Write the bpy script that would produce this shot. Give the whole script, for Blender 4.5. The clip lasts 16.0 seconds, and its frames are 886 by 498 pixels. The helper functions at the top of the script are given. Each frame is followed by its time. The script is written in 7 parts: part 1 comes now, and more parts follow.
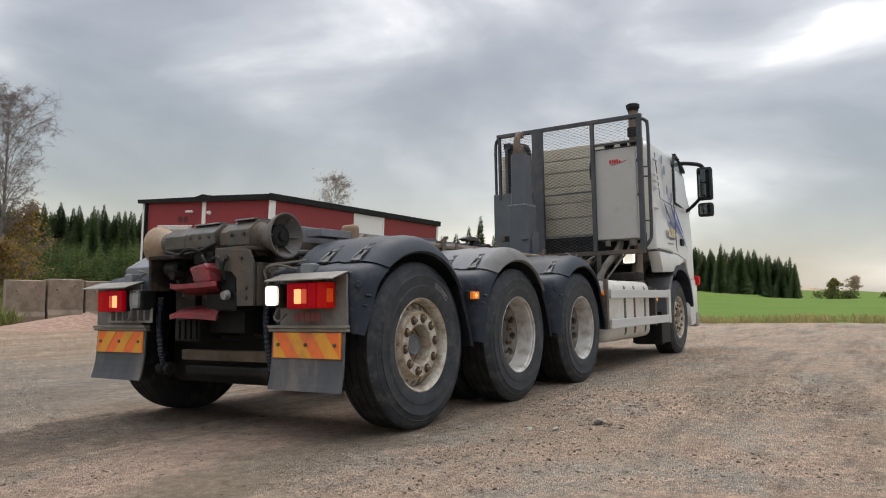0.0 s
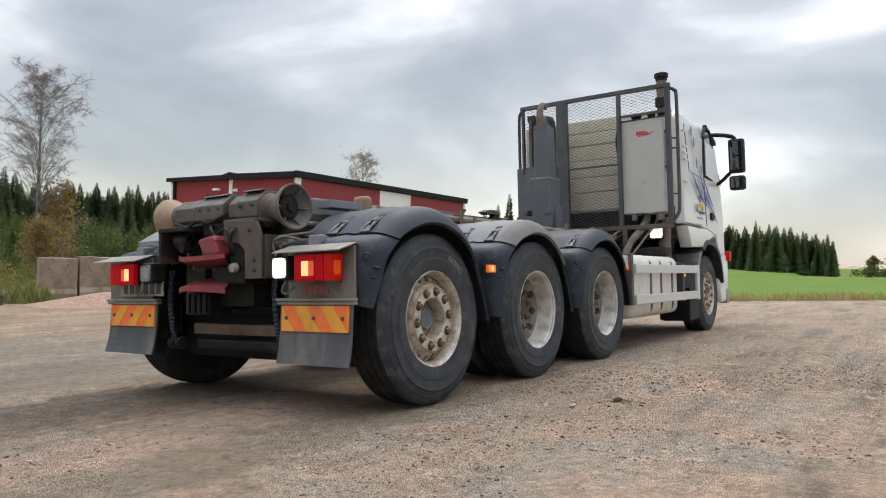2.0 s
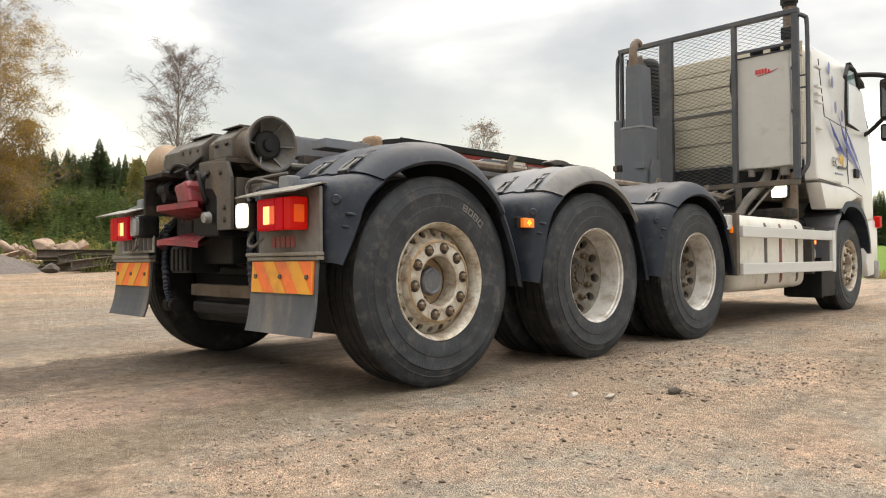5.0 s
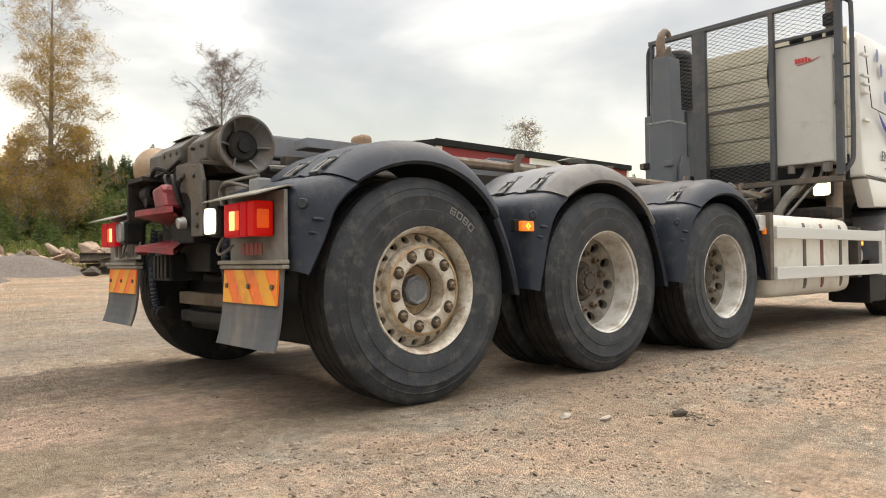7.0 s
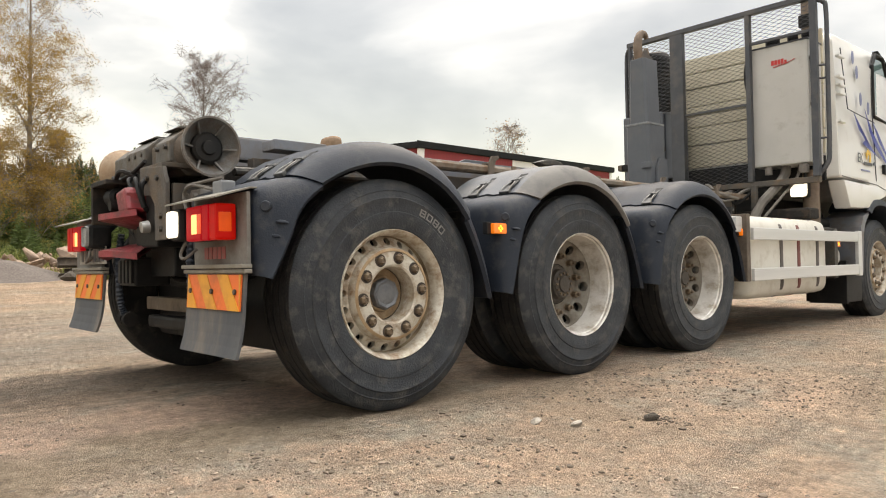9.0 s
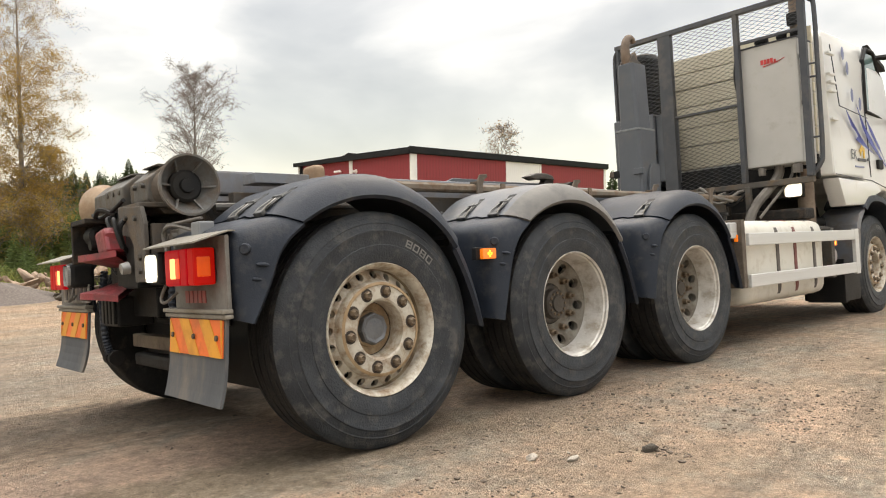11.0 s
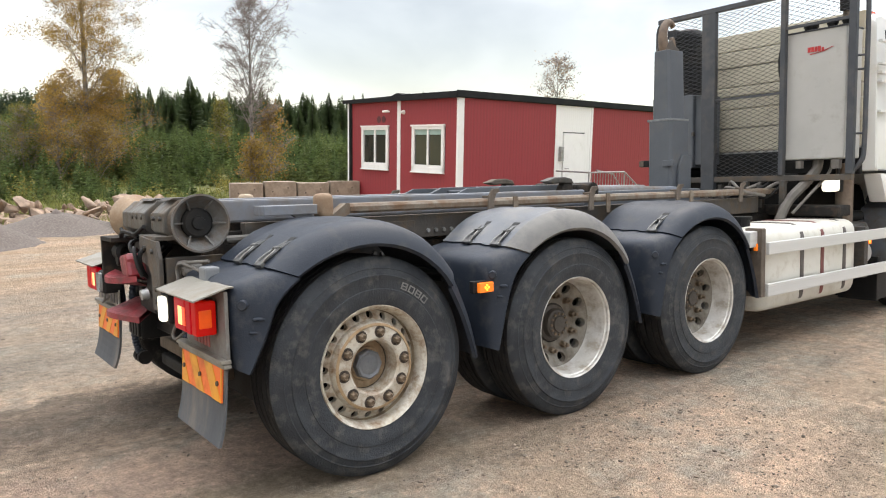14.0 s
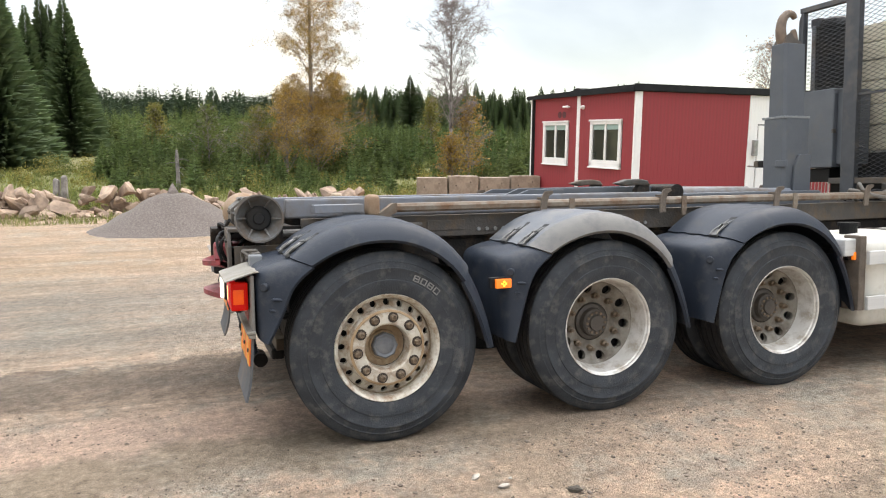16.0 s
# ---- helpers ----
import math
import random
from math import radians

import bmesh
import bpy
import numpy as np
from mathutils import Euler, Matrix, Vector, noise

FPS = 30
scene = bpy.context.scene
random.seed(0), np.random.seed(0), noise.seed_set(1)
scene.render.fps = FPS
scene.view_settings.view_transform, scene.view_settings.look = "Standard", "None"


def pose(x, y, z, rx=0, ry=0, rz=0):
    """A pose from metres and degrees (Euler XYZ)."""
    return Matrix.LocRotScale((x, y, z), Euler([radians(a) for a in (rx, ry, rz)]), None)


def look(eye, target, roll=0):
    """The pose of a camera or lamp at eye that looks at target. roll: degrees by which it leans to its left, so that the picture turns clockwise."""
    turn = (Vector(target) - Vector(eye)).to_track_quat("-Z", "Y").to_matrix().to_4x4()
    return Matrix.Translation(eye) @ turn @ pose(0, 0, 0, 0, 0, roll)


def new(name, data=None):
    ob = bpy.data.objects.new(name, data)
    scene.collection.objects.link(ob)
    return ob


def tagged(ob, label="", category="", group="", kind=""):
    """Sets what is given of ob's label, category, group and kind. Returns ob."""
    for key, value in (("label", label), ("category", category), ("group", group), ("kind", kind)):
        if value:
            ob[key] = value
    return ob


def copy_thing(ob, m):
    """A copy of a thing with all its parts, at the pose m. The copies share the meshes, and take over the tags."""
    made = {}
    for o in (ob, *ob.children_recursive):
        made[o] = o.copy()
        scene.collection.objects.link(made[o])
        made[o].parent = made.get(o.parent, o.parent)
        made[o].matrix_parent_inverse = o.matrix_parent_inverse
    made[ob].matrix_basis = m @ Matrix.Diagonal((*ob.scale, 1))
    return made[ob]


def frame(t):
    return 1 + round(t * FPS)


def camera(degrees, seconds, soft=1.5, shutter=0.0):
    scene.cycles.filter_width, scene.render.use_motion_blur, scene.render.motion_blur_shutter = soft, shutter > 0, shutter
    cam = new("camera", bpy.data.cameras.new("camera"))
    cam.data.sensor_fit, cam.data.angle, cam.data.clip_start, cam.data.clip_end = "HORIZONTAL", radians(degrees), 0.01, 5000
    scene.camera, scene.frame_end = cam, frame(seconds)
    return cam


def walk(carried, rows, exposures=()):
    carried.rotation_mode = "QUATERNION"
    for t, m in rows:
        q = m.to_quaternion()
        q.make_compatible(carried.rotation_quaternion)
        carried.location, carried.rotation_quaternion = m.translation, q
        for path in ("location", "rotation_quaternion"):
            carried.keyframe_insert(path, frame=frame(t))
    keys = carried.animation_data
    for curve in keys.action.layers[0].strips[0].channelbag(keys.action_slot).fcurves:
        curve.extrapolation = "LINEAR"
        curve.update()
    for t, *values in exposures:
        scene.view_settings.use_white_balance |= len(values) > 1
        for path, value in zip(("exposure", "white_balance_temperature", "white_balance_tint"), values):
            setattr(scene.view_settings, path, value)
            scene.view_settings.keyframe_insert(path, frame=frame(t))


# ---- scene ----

# ---- camera ----
# The yard falls to the west: the lorry and the ground under it lean with LEAN.
LEAN = pose(0, 0, 0, -0.2, -3.8, 0)
cam = camera(63.8, 16.0, soft=1.1)
PATH = [
    (0, (3.71, -3.727, 0.785), (2.653, -2.037, 0.936), -1.1),
    (0.5, (3.717, -3.735, 0.755), (2.662, -2.04, 0.874), -0.3),
    (1, (3.723, -3.693, 0.748), (2.643, -2.014, 0.864), -0.7),
    (1.5, (3.731, -3.631, 0.745), (2.621, -1.972, 0.865), -0.9),
    (2, (3.717, -3.546, 0.748), (2.586, -1.899, 0.841), -1.1),
    (2.5, (3.702, -3.412, 0.71), (2.529, -1.796, 0.82), -2.2),
    (3, (3.669, -3.258, 0.64), (2.454, -1.673, 0.735), -1.1),
    (3.5, (3.674, -3.068, 0.631), (2.386, -1.538, 0.677), -0.7),
    (4, (3.709, -2.827, 0.626), (2.363, -1.348, 0.656), -0.8),
    (6.5, (3.717, -2.106, 0.651), (2.219, -0.781, 0.69), -0.4),
    (7, (3.724, -2.041, 0.66), (2.208, -0.737, 0.693), -0.7),
    (7.5, (3.756, -2.003, 0.676), (2.228, -0.713, 0.69), -0.5),
    (8, (3.739, -1.972, 0.664), (2.216, -0.676, 0.693), -0.7),
    (8.5, (3.735, -1.963, 0.664), (2.216, -0.661, 0.691), -1.1),
    (9, (3.732, -1.949, 0.661), (2.242, -0.615, 0.701), -1.0),
    (11.5, (3.719, -1.852, 0.94), (2.23, -0.518, 0.949), -3.7),
    (12, (3.785, -1.883, 1.163), (2.314, -0.539, 0.984), -4.0),
    (12.5, (3.839, -1.911, 1.326), (2.388, -0.561, 1.056), -3.4),
    (13, (3.874, -1.915, 1.381), (2.409, -0.58, 1.113), -3.4),
    (13.5, (3.881, -1.812, 1.385), (2.386, -0.505, 1.146), -0.6),
    (14, (4.0, -1.703, 1.369), (2.416, -0.495, 1.192), -1.2),
    (14.5, (4.183, -1.566, 1.391), (2.58, -0.393, 1.159), -1.5),
    (15, (4.379, -1.353, 1.385), (2.639, -0.388, 1.183), -1.0),
    (15.5, (4.606, -1.165, 1.391), (2.774, -0.381, 1.226), -1.0),
    (16, (4.83, -0.981, 1.411), (2.96, -0.296, 1.224), -0.8),
]
EXPOSURES = [(0, -1.0, 6950, 11), (1, -0.85, 6850, 10), (2, -0.73, 6850, 10), (3, -0.76, 7150, 10), (4, -0.42, 7700, 10), (6.5, -0.26, 8000, 10), (9, -0.26, 8000, 10), (11.5, -0.22, 8000, 10), (12, -0.16, 7900, 10), (12.5, 0.06, 7500, 10), (14, -0.1, 7150, 10), (16, 0.0, 7100, 10)]
walk(cam, [(t, LEAN @ look(eye, target, roll)) for t, eye, target, roll in PATH], EXPOSURES)

# ---- light ----
world = bpy.data.worlds.new("overcast_sky")
scene.world = world
world.use_nodes = True


def build_sky(w):
    nt = w.node_tree
    nt.nodes.clear()
    out = nt.nodes.new("ShaderNodeOutputWorld")
    bg = nt.nodes.new("ShaderNodeBackground")
    nt.links.new(bg.outputs[0], out.inputs[0])
    sky = nt.nodes.new("ShaderNodeTexSky")
    sky.sky_type = "NISHITA"
    sky.sun_disc = False
    sky.sun_elevation, sky.sun_rotation = radians(51), radians(-30)
    co = nt.nodes.new("ShaderNodeTexCoord")
    mp = nt.nodes.new("ShaderNodeMapping")
    mp.inputs["Scale"].default_value = (1.0, 1.0, 2.2)
    nt.links.new(co.outputs["Generated"], mp.inputs["Vector"])
    n1 = nt.nodes.new("ShaderNodeTexNoise")
    n1.inputs["Scale"].default_value = 2.5
    n1.inputs["Detail"].default_value = 6
    n1.inputs["Roughness"].default_value = 0.47
    n1.inputs["Distortion"].default_value = 0.3
    nt.links.new(mp.outputs[0], n1.inputs["Vector"])
    ramp = nt.nodes.new("ShaderNodeValToRGB")
    e = ramp.color_ramp.elements
    e[0].position, e[0].color = 0.30, (0.25, 0.265, 0.285, 1)
    e[1].position, e[1].color = 0.68, (1.9, 1.9, 1.88, 1)
    for q, c in ((0.44, (0.4, 0.42, 0.445, 1)), (0.53, (0.6, 0.62, 0.65, 1)), (0.6, (0.95, 0.97, 1.0, 1))):
        m = e.new(q)
        m.color = c
    nt.links.new(n1.outputs["Fac"], ramp.inputs["Fac"])
    scale = nt.nodes.new("ShaderNodeVectorMath")
    scale.operation = "SCALE"
    scale.inputs["Scale"].default_value = 0.06
    nt.links.new(sky.outputs[0], scale.inputs[0])
    add = nt.nodes.new("ShaderNodeMixRGB")
    add.blend_type = "ADD"
    add.inputs[0].default_value = 1.0
    nt.links.new(ramp.outputs[0], add.inputs[1])
    nt.links.new(scale.outputs[0], add.inputs[2])
    # cloud base lit at the horizon, darkest at a quarter of the way up, brightest overhead
    sep = nt.nodes.new("ShaderNodeSeparateXYZ")
    nt.links.new(co.outputs["Generated"], sep.inputs[0])
    rise = nt.nodes.new("ShaderNodeValToRGB")
    r = rise.color_ramp.elements
    r[0].position, r[0].color = 0.0, (1.32, 1.32, 1.32, 1)
    r[1].position, r[1].color = 1.0, (6.6, 6.6, 6.6, 1)
    q = r.new(0.2)
    q.color = (1.1, 1.1, 1.1, 1)
    q = r.new(0.45)
    q.color = (1.36, 1.36, 1.36, 1)
    q = r.new(0.7)
    q.color = (3.8, 3.8, 3.8, 1)
    nt.links.new(sep.outputs["Z"], rise.inputs["Fac"])
    mul = nt.nodes.new("ShaderNodeVectorMath")
    mul.operation = "SCALE"
    nt.links.new(add.outputs[0], mul.inputs[0])
    nt.links.new(rise.outputs[0], mul.inputs["Scale"])
    nt.links.new(mul.outputs[0], bg.inputs[0])
    bg.inputs[1].default_value = 1.08


build_sky(world)
sun = new("sun", bpy.data.lights.new("sun", "SUN"))
sun.data.energy, sun.data.angle, sun.data.color = 0.55, radians(25), (1.0, 0.96, 0.9)
sun.matrix_world = look((0, 0, 0), (math.sin(radians(30)), -math.cos(radians(30)), -1.25))

# ---- materials ----
def ramp_mix(nt, fac, a, b):
    mix = nt.nodes.new("ShaderNodeMix")
    mix.data_type = "RGBA"
    nt.links.new(fac, mix.inputs[0])
    for sock, v in ((mix.inputs[6], a), (mix.inputs[7], b)):
        if isinstance(v, tuple):
            sock.default_value = (*v, 1)
        else:
            nt.links.new(v, sock)
    return mix.outputs[2]


def noise_fac(nt, vec, scale, lo, hi, detail=6, rough=0.6):
    n = nt.nodes.new("ShaderNodeTexNoise")
    n.inputs["Scale"].default_value = scale
    n.inputs["Detail"].default_value = detail
    n.inputs["Roughness"].default_value = rough
    nt.links.new(vec, n.inputs["Vector"])
    r = nt.nodes.new("ShaderNodeMapRange")
    r.inputs["From Min"].default_value, r.inputs["From Max"].default_value = lo, hi
    nt.links.new(n.outputs["Fac"], r.inputs["Value"])
    return r.outputs[0], n.outputs["Fac"]


def mat(name, base, vary=None, scale=6.0, rough=0.6, metal=0.0, dirt=None, dirt_amount=0.45, dirt_scale=4.0,
        bump=0.1, bump_scale=60.0, stretch=(1, 1, 1), spread=0.0, coat=0.0, emit=None, strength=0.0, island=False, spec=0.5, thin=0.0):
    m = bpy.data.materials.new(name)
    m.use_nodes = True
    nt = m.node_tree
    p = nt.nodes["Principled BSDF"]
    co = nt.nodes.new("ShaderNodeTexCoord")
    mp = nt.nodes.new("ShaderNodeMapping")
    mp.inputs["Scale"].default_value = stretch
    nt.links.new(co.outputs["Object"], mp.inputs["Vector"])
    vec = mp.outputs[0]
    vary = vary or tuple(c * 0.7 for c in base)
    f, _ = noise_fac(nt, vec, scale, 0.3, 0.7)
    col = ramp_mix(nt, f, base, vary)
    if spread or island:
        info = nt.nodes.new("ShaderNodeNewGeometry" if island else "ShaderNodeObjectInfo")
        hsv = nt.nodes.new("ShaderNodeHueSaturation")
        r = nt.nodes.new("ShaderNodeMapRange")
        r.inputs["To Min"].default_value, r.inputs["To Max"].default_value = 1 - spread, 1 + spread
        nt.links.new(info.outputs["Random Per Island" if island else "Random"], r.inputs["Value"])
        nt.links.new(r.outputs[0], hsv.inputs["Value"])
        nt.links.new(col, hsv.inputs["Color"])
        col = hsv.outputs[0]
    ro = None
    if dirt:
        f2, _ = noise_fac(nt, vec, dirt_scale, 0.62 - dirt_amount * 0.45, 0.78 - dirt_amount * 0.2, 10, 0.68)
        col = ramp_mix(nt, f2, col, dirt)
        r = nt.nodes.new("ShaderNodeMapRange")
        r.inputs["To Min"].default_value, r.inputs["To Max"].default_value = rough, min(1, rough + 0.3)
        nt.links.new(f2, r.inputs["Value"])
        ro = r.outputs[0]
    nt.links.new(col, p.inputs["Base Color"])
    p.inputs["Roughness"].default_value = rough
    if ro is not None:
        nt.links.new(ro, p.inputs["Roughness"])
    p.inputs["Metallic"].default_value = metal
    p.inputs["Specular IOR Level"].default_value = spec
    p.inputs["Coat Weight"].default_value = coat
    if bump:
        n = nt.nodes.new("ShaderNodeTexNoise")
        n.inputs["Scale"].default_value = bump_scale
        n.inputs["Detail"].default_value = 5
        nt.links.new(vec, n.inputs["Vector"])
        b = nt.nodes.new("ShaderNodeBump")
        b.inputs["Strength"].default_value = bump
        b.inputs["Distance"].default_value = 0.01
        nt.links.new(n.outputs["Fac"], b.inputs["Height"])
        nt.links.new(b.outputs[0], p.inputs["Normal"])
    if thin:
        # leaves let part of the light through
        tr = nt.nodes.new("ShaderNodeBsdfTranslucent")
        nt.links.new(col, tr.inputs["Color"])
        mx = nt.nodes.new("ShaderNodeMixShader")
        mx.inputs[0].default_value = thin
        nt.links.new(p.outputs[0], mx.inputs[1])
        nt.links.new(tr.outputs[0], mx.inputs[2])
        nt.links.new(mx.outputs[0], nt.nodes["Material Output"].inputs[0])
    if emit:
        p.inputs["Emission Color"].default_value = (*emit, 1)
        p.inputs["Emission Strength"].default_value = strength
    return m


DUST = (0.2, 0.17, 0.14)
GRIME = (0.06, 0.048, 0.037)
RUST = (0.19, 0.095, 0.045)
M = {}
M["rubber"] = mat("tyre_rubber", (0.018, 0.021, 0.025), (0.038, 0.043, 0.049), 7, 0.55, dirt=(0.105, 0.1, 0.092), dirt_amount=0.26, dirt_scale=13, bump=0.45, bump_scale=120, spec=0.32)
# darker copy of the tyre rubber: the mudguard's shade is in its colour
M["tread"] = mat("tread_rubber", (0.013, 0.013, 0.014), (0.028, 0.027, 0.026), 9, 0.75, dirt=(0.085, 0.076, 0.065), dirt_amount=0.2, dirt_scale=10, bump=0.5, bump_scale=110, spec=0.25)
M["guard"] = mat("mudguard_plastic", (0.0125, 0.0175, 0.027), (0.022, 0.028, 0.039), 3.5, 0.47, dirt=(0.06, 0.06, 0.061), dirt_amount=0.22, dirt_scale=9, bump=0.16, bump_scale=140, spec=0.27)
M["guard_worn"] = mat("worn_mudguard_plastic", (0.1, 0.1, 0.096), (0.165, 0.152, 0.135), 4, 0.6, dirt=(0.06, 0.066, 0.076), dirt_amount=0.35, bump=0.15, bump_scale=140)
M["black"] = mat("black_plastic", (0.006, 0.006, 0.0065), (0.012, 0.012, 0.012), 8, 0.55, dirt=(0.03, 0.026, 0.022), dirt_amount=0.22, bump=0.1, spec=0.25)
M["flap"] = mat("flap_rubber", (0.045, 0.05, 0.057), (0.08, 0.084, 0.09), 5, 0.65, dirt=DUST, dirt_amount=0.3, bump=0.12, stretch=(1, 1, 0.3))
M["grime"] = mat("grimy_steel", (0.011, 0.01, 0.0095), (0.024, 0.02, 0.017), 9, 0.7, dirt=(0.075, 0.052, 0.034), dirt_amount=0.26, dirt_scale=9, bump=0.5, bump_scale=50, spec=0.25)
M["steel"] = mat("worn_grey_steel", (0.08, 0.076, 0.069), (0.026, 0.023, 0.02), 7, 0.5, dirt=(0.095, 0.065, 0.04), dirt_amount=0.28, dirt_scale=11, bump=0.45, bump_scale=45, spec=0.35)
M["arm"] = mat("grey_painted_steel", (0.062, 0.071, 0.084), (0.09, 0.099, 0.112), 2.5, 0.45, dirt=(0.11, 0.108, 0.105), dirt_amount=0.16, bump=0.1)
M["bluegrey"] = mat("blue_grey_paint", (0.13, 0.142, 0.165), (0.21, 0.222, 0.245), 4, 0.5, dirt=(0.12, 0.09, 0.06), dirt_amount=0.42, bump=0.08)
M["tan"] = mat("rusty_tan_paint", (0.2, 0.165, 0.125), (0.12, 0.098, 0.075), 5, 0.6, dirt=(0.12, 0.062, 0.03), dirt_amount=0.45, dirt_scale=9, bump=0.3)
M["rust"] = mat("rusty_steel", (0.1, 0.074, 0.055), (0.15, 0.122, 0.096), 10, 0.85, dirt=GRIME, dirt_amount=0.4, bump=0.5)
M["bell"] = mat("cast_grey_steel", (0.15, 0.15, 0.145), (0.085, 0.08, 0.075), 9, 0.55, metal=0.2, dirt=(0.14, 0.1, 0.07), dirt_amount=0.4, dirt_scale=9, bump=0.35)
M["roller"] = mat("yellowed_steel", (0.36, 0.27, 0.17), (0.26, 0.2, 0.14), 7, 0.6, dirt=(0.2, 0.11, 0.06), dirt_amount=0.45, bump=0.3)
M["rim"] = mat("weathered_wheel_rim", (0.57, 0.545, 0.48), (0.46, 0.41, 0.325), 9, 0.45, metal=0.15, dirt=(0.2, 0.115, 0.055), dirt_amount=0.42, dirt_scale=15, bump=0.25, bump_scale=70)
M["rim2"] = mat("silver_wheel_rim", (0.54, 0.52, 0.48), (0.64, 0.625, 0.59), 7, 0.45, metal=0.3, dirt=(0.26, 0.21, 0.15), dirt_amount=0.42, dirt_scale=8, bump=0.2)
M["hub"] = mat("oily_hub", (0.13, 0.12, 0.11), (0.24, 0.21, 0.17), 14, 0.6, metal=0.3, dirt=(0.05, 0.045, 0.04), dirt_amount=0.45, bump=0.4)
M["nut"] = mat("wheel_nut_steel", (0.1, 0.07, 0.05), (0.2, 0.15, 0.1), 40, 0.5, metal=0.4, bump=0.2)
M["white"] = mat("white_paint", (0.7, 0.7, 0.67), (0.66, 0.655, 0.62), 2, 0.32, dirt=(0.56, 0.53, 0.47), dirt_amount=0.1, dirt_scale=2.5, bump=0.02, coat=0.3)
M["tank"] = mat("off_white_paint", (0.64, 0.62, 0.555), (0.55, 0.525, 0.46), 3, 0.4, dirt=(0.44, 0.39, 0.31), dirt_amount=0.22, dirt_scale=5, bump=0.05)
M["alu"] = mat("brushed_aluminium", (0.62, 0.62, 0.605), (0.55, 0.55, 0.535), 3, 0.45, metal=0.35, dirt=(0.5, 0.48, 0.45), dirt_amount=0.15, bump=0.03, stretch=(1, 0.1, 6))
M["oil"] = mat("pale_painted_tank", (0.45, 0.44, 0.415), (0.4, 0.39, 0.365), 3, 0.42, metal=0.2, dirt=(0.36, 0.34, 0.305), dirt_amount=0.14, dirt_scale=5, bump=0.06)
M["red"] = mat("faded_red_paint", (0.3, 0.036, 0.045), (0.17, 0.02, 0.025), 9, 0.42, dirt=(0.075, 0.05, 0.045), dirt_amount=0.4, dirt_scale=12, bump=0.25)
M["brick_red"] = mat("red_cladding", (0.25, 0.024, 0.029), (0.21, 0.02, 0.025), 2, 0.62, dirt=(0.2, 0.045, 0.045), dirt_amount=0.22, dirt_scale=1.4, bump=0.06, stretch=(1, 1, 0.25), spread=0.05, island=True)
M["trim"] = mat("white_wood_paint", (0.76, 0.75, 0.72), (0.7, 0.69, 0.66), 3, 0.5, dirt=(0.62, 0.6, 0.55), dirt_amount=0.12, bump=0.05)
M["roof"] = mat("black_roof_felt", (0.008, 0.0085, 0.0095), (0.014, 0.0145, 0.015), 4, 0.7, dirt=(0.03, 0.03, 0.029), dirt_amount=0.2, bump=0.2, spec=0.2)
M["concrete"] = mat("weathered_concrete", (0.34, 0.27, 0.2), (0.25, 0.19, 0.14), 2.5, 0.9, dirt=(0.15, 0.115, 0.085), dirt_amount=0.4, dirt_scale=3, bump=0.4, bump_scale=30)
M["reflect_o"] = mat("orange_reflective_sheet", (0.85, 0.17, 0.03), (0.75, 0.14, 0.025), 6, 0.4, dirt=(0.5, 0.14, 0.05), dirt_amount=0.2, bump=0.02)
M["reflect_y"] = mat("amber_reflective_sheet", (0.75, 0.33, 0.03), (0.65, 0.28, 0.03), 6, 0.4, dirt=(0.45, 0.2, 0.05), dirt_amount=0.2, bump=0.02)
M["lamp_red"] = mat("lit_red_lens", (0.26, 0.002, 0.006), (0.2, 0.002, 0.005), 20, 0.4, bump=0.05, spec=0.12, emit=(1, 0.0, 0.02), strength=0.24)
M["lamp_hot"] = mat("lit_brake_lens", (0.9, 0.5, 0.3), (0.9, 0.4, 0.2), 20, 0.2, bump=0.0, emit=(1, 0.42, 0.14), strength=1.9)
M["lamp_orange"] = mat("amber_lens", (0.85, 0.2, 0.02), (0.7, 0.14, 0.02), 20, 0.2, bump=0.03, coat=0.5, emit=(1, 0.25, 0.02), strength=0.5)
M["lamp_amber_hot"] = mat("lit_amber_core", (0.95, 0.5, 0.05), (0.9, 0.4, 0.05), 20, 0.2, bump=0, emit=(1, 0.55, 0.04), strength=1.6)
M["lamp_white"] = mat("lit_white_lens", (0.9, 0.9, 0.85), (0.85, 0.85, 0.8), 20, 0.2, bump=0, emit=(1, 0.97, 0.86), strength=1.3)
M["glass"] = mat("dark_glass", (0.045, 0.04, 0.03), (0.03, 0.032, 0.028), 2, 0.05, bump=0, coat=0.3)
M["cab_glass"] = mat("tinted_cab_glass", (0.1, 0.17, 0.16), (0.13, 0.2, 0.19), 2, 0.05, bump=0, coat=0.4)
# dark tint stands in for reflected dark surroundings that are not built
M["mirror"] = mat("mirror_glass", (0.14, 0.155, 0.16), (0.14, 0.155, 0.16), 2, 0.03, metal=1.0, bump=0)
M["blue"] = mat("blue_stripe_film", (0.018, 0.026, 0.22), (0.035, 0.055, 0.32), 9, 0.35, bump=0)
M["ink"] = mat("dark_print", (0.02, 0.022, 0.03), (0.03, 0.03, 0.035), 9, 0.4, bump=0)
M["yellow"] = mat("yellow_print", (0.7, 0.42, 0.04), (0.6, 0.36, 0.03), 9, 0.4, bump=0)
M["red_print"] = mat("red_print", (0.5, 0.03, 0.03), (0.4, 0.03, 0.03), 9, 0.4, bump=0)
M["strap"] = mat("tank_strap", (0.06, 0.055, 0.05), (0.1, 0.08, 0.07), 9, 0.6, bump=0.1)
M["strap_red"] = mat("red_brown_strap", (0.2, 0.05, 0.04), (0.13, 0.04, 0.035), 9, 0.6, bump=0.1)
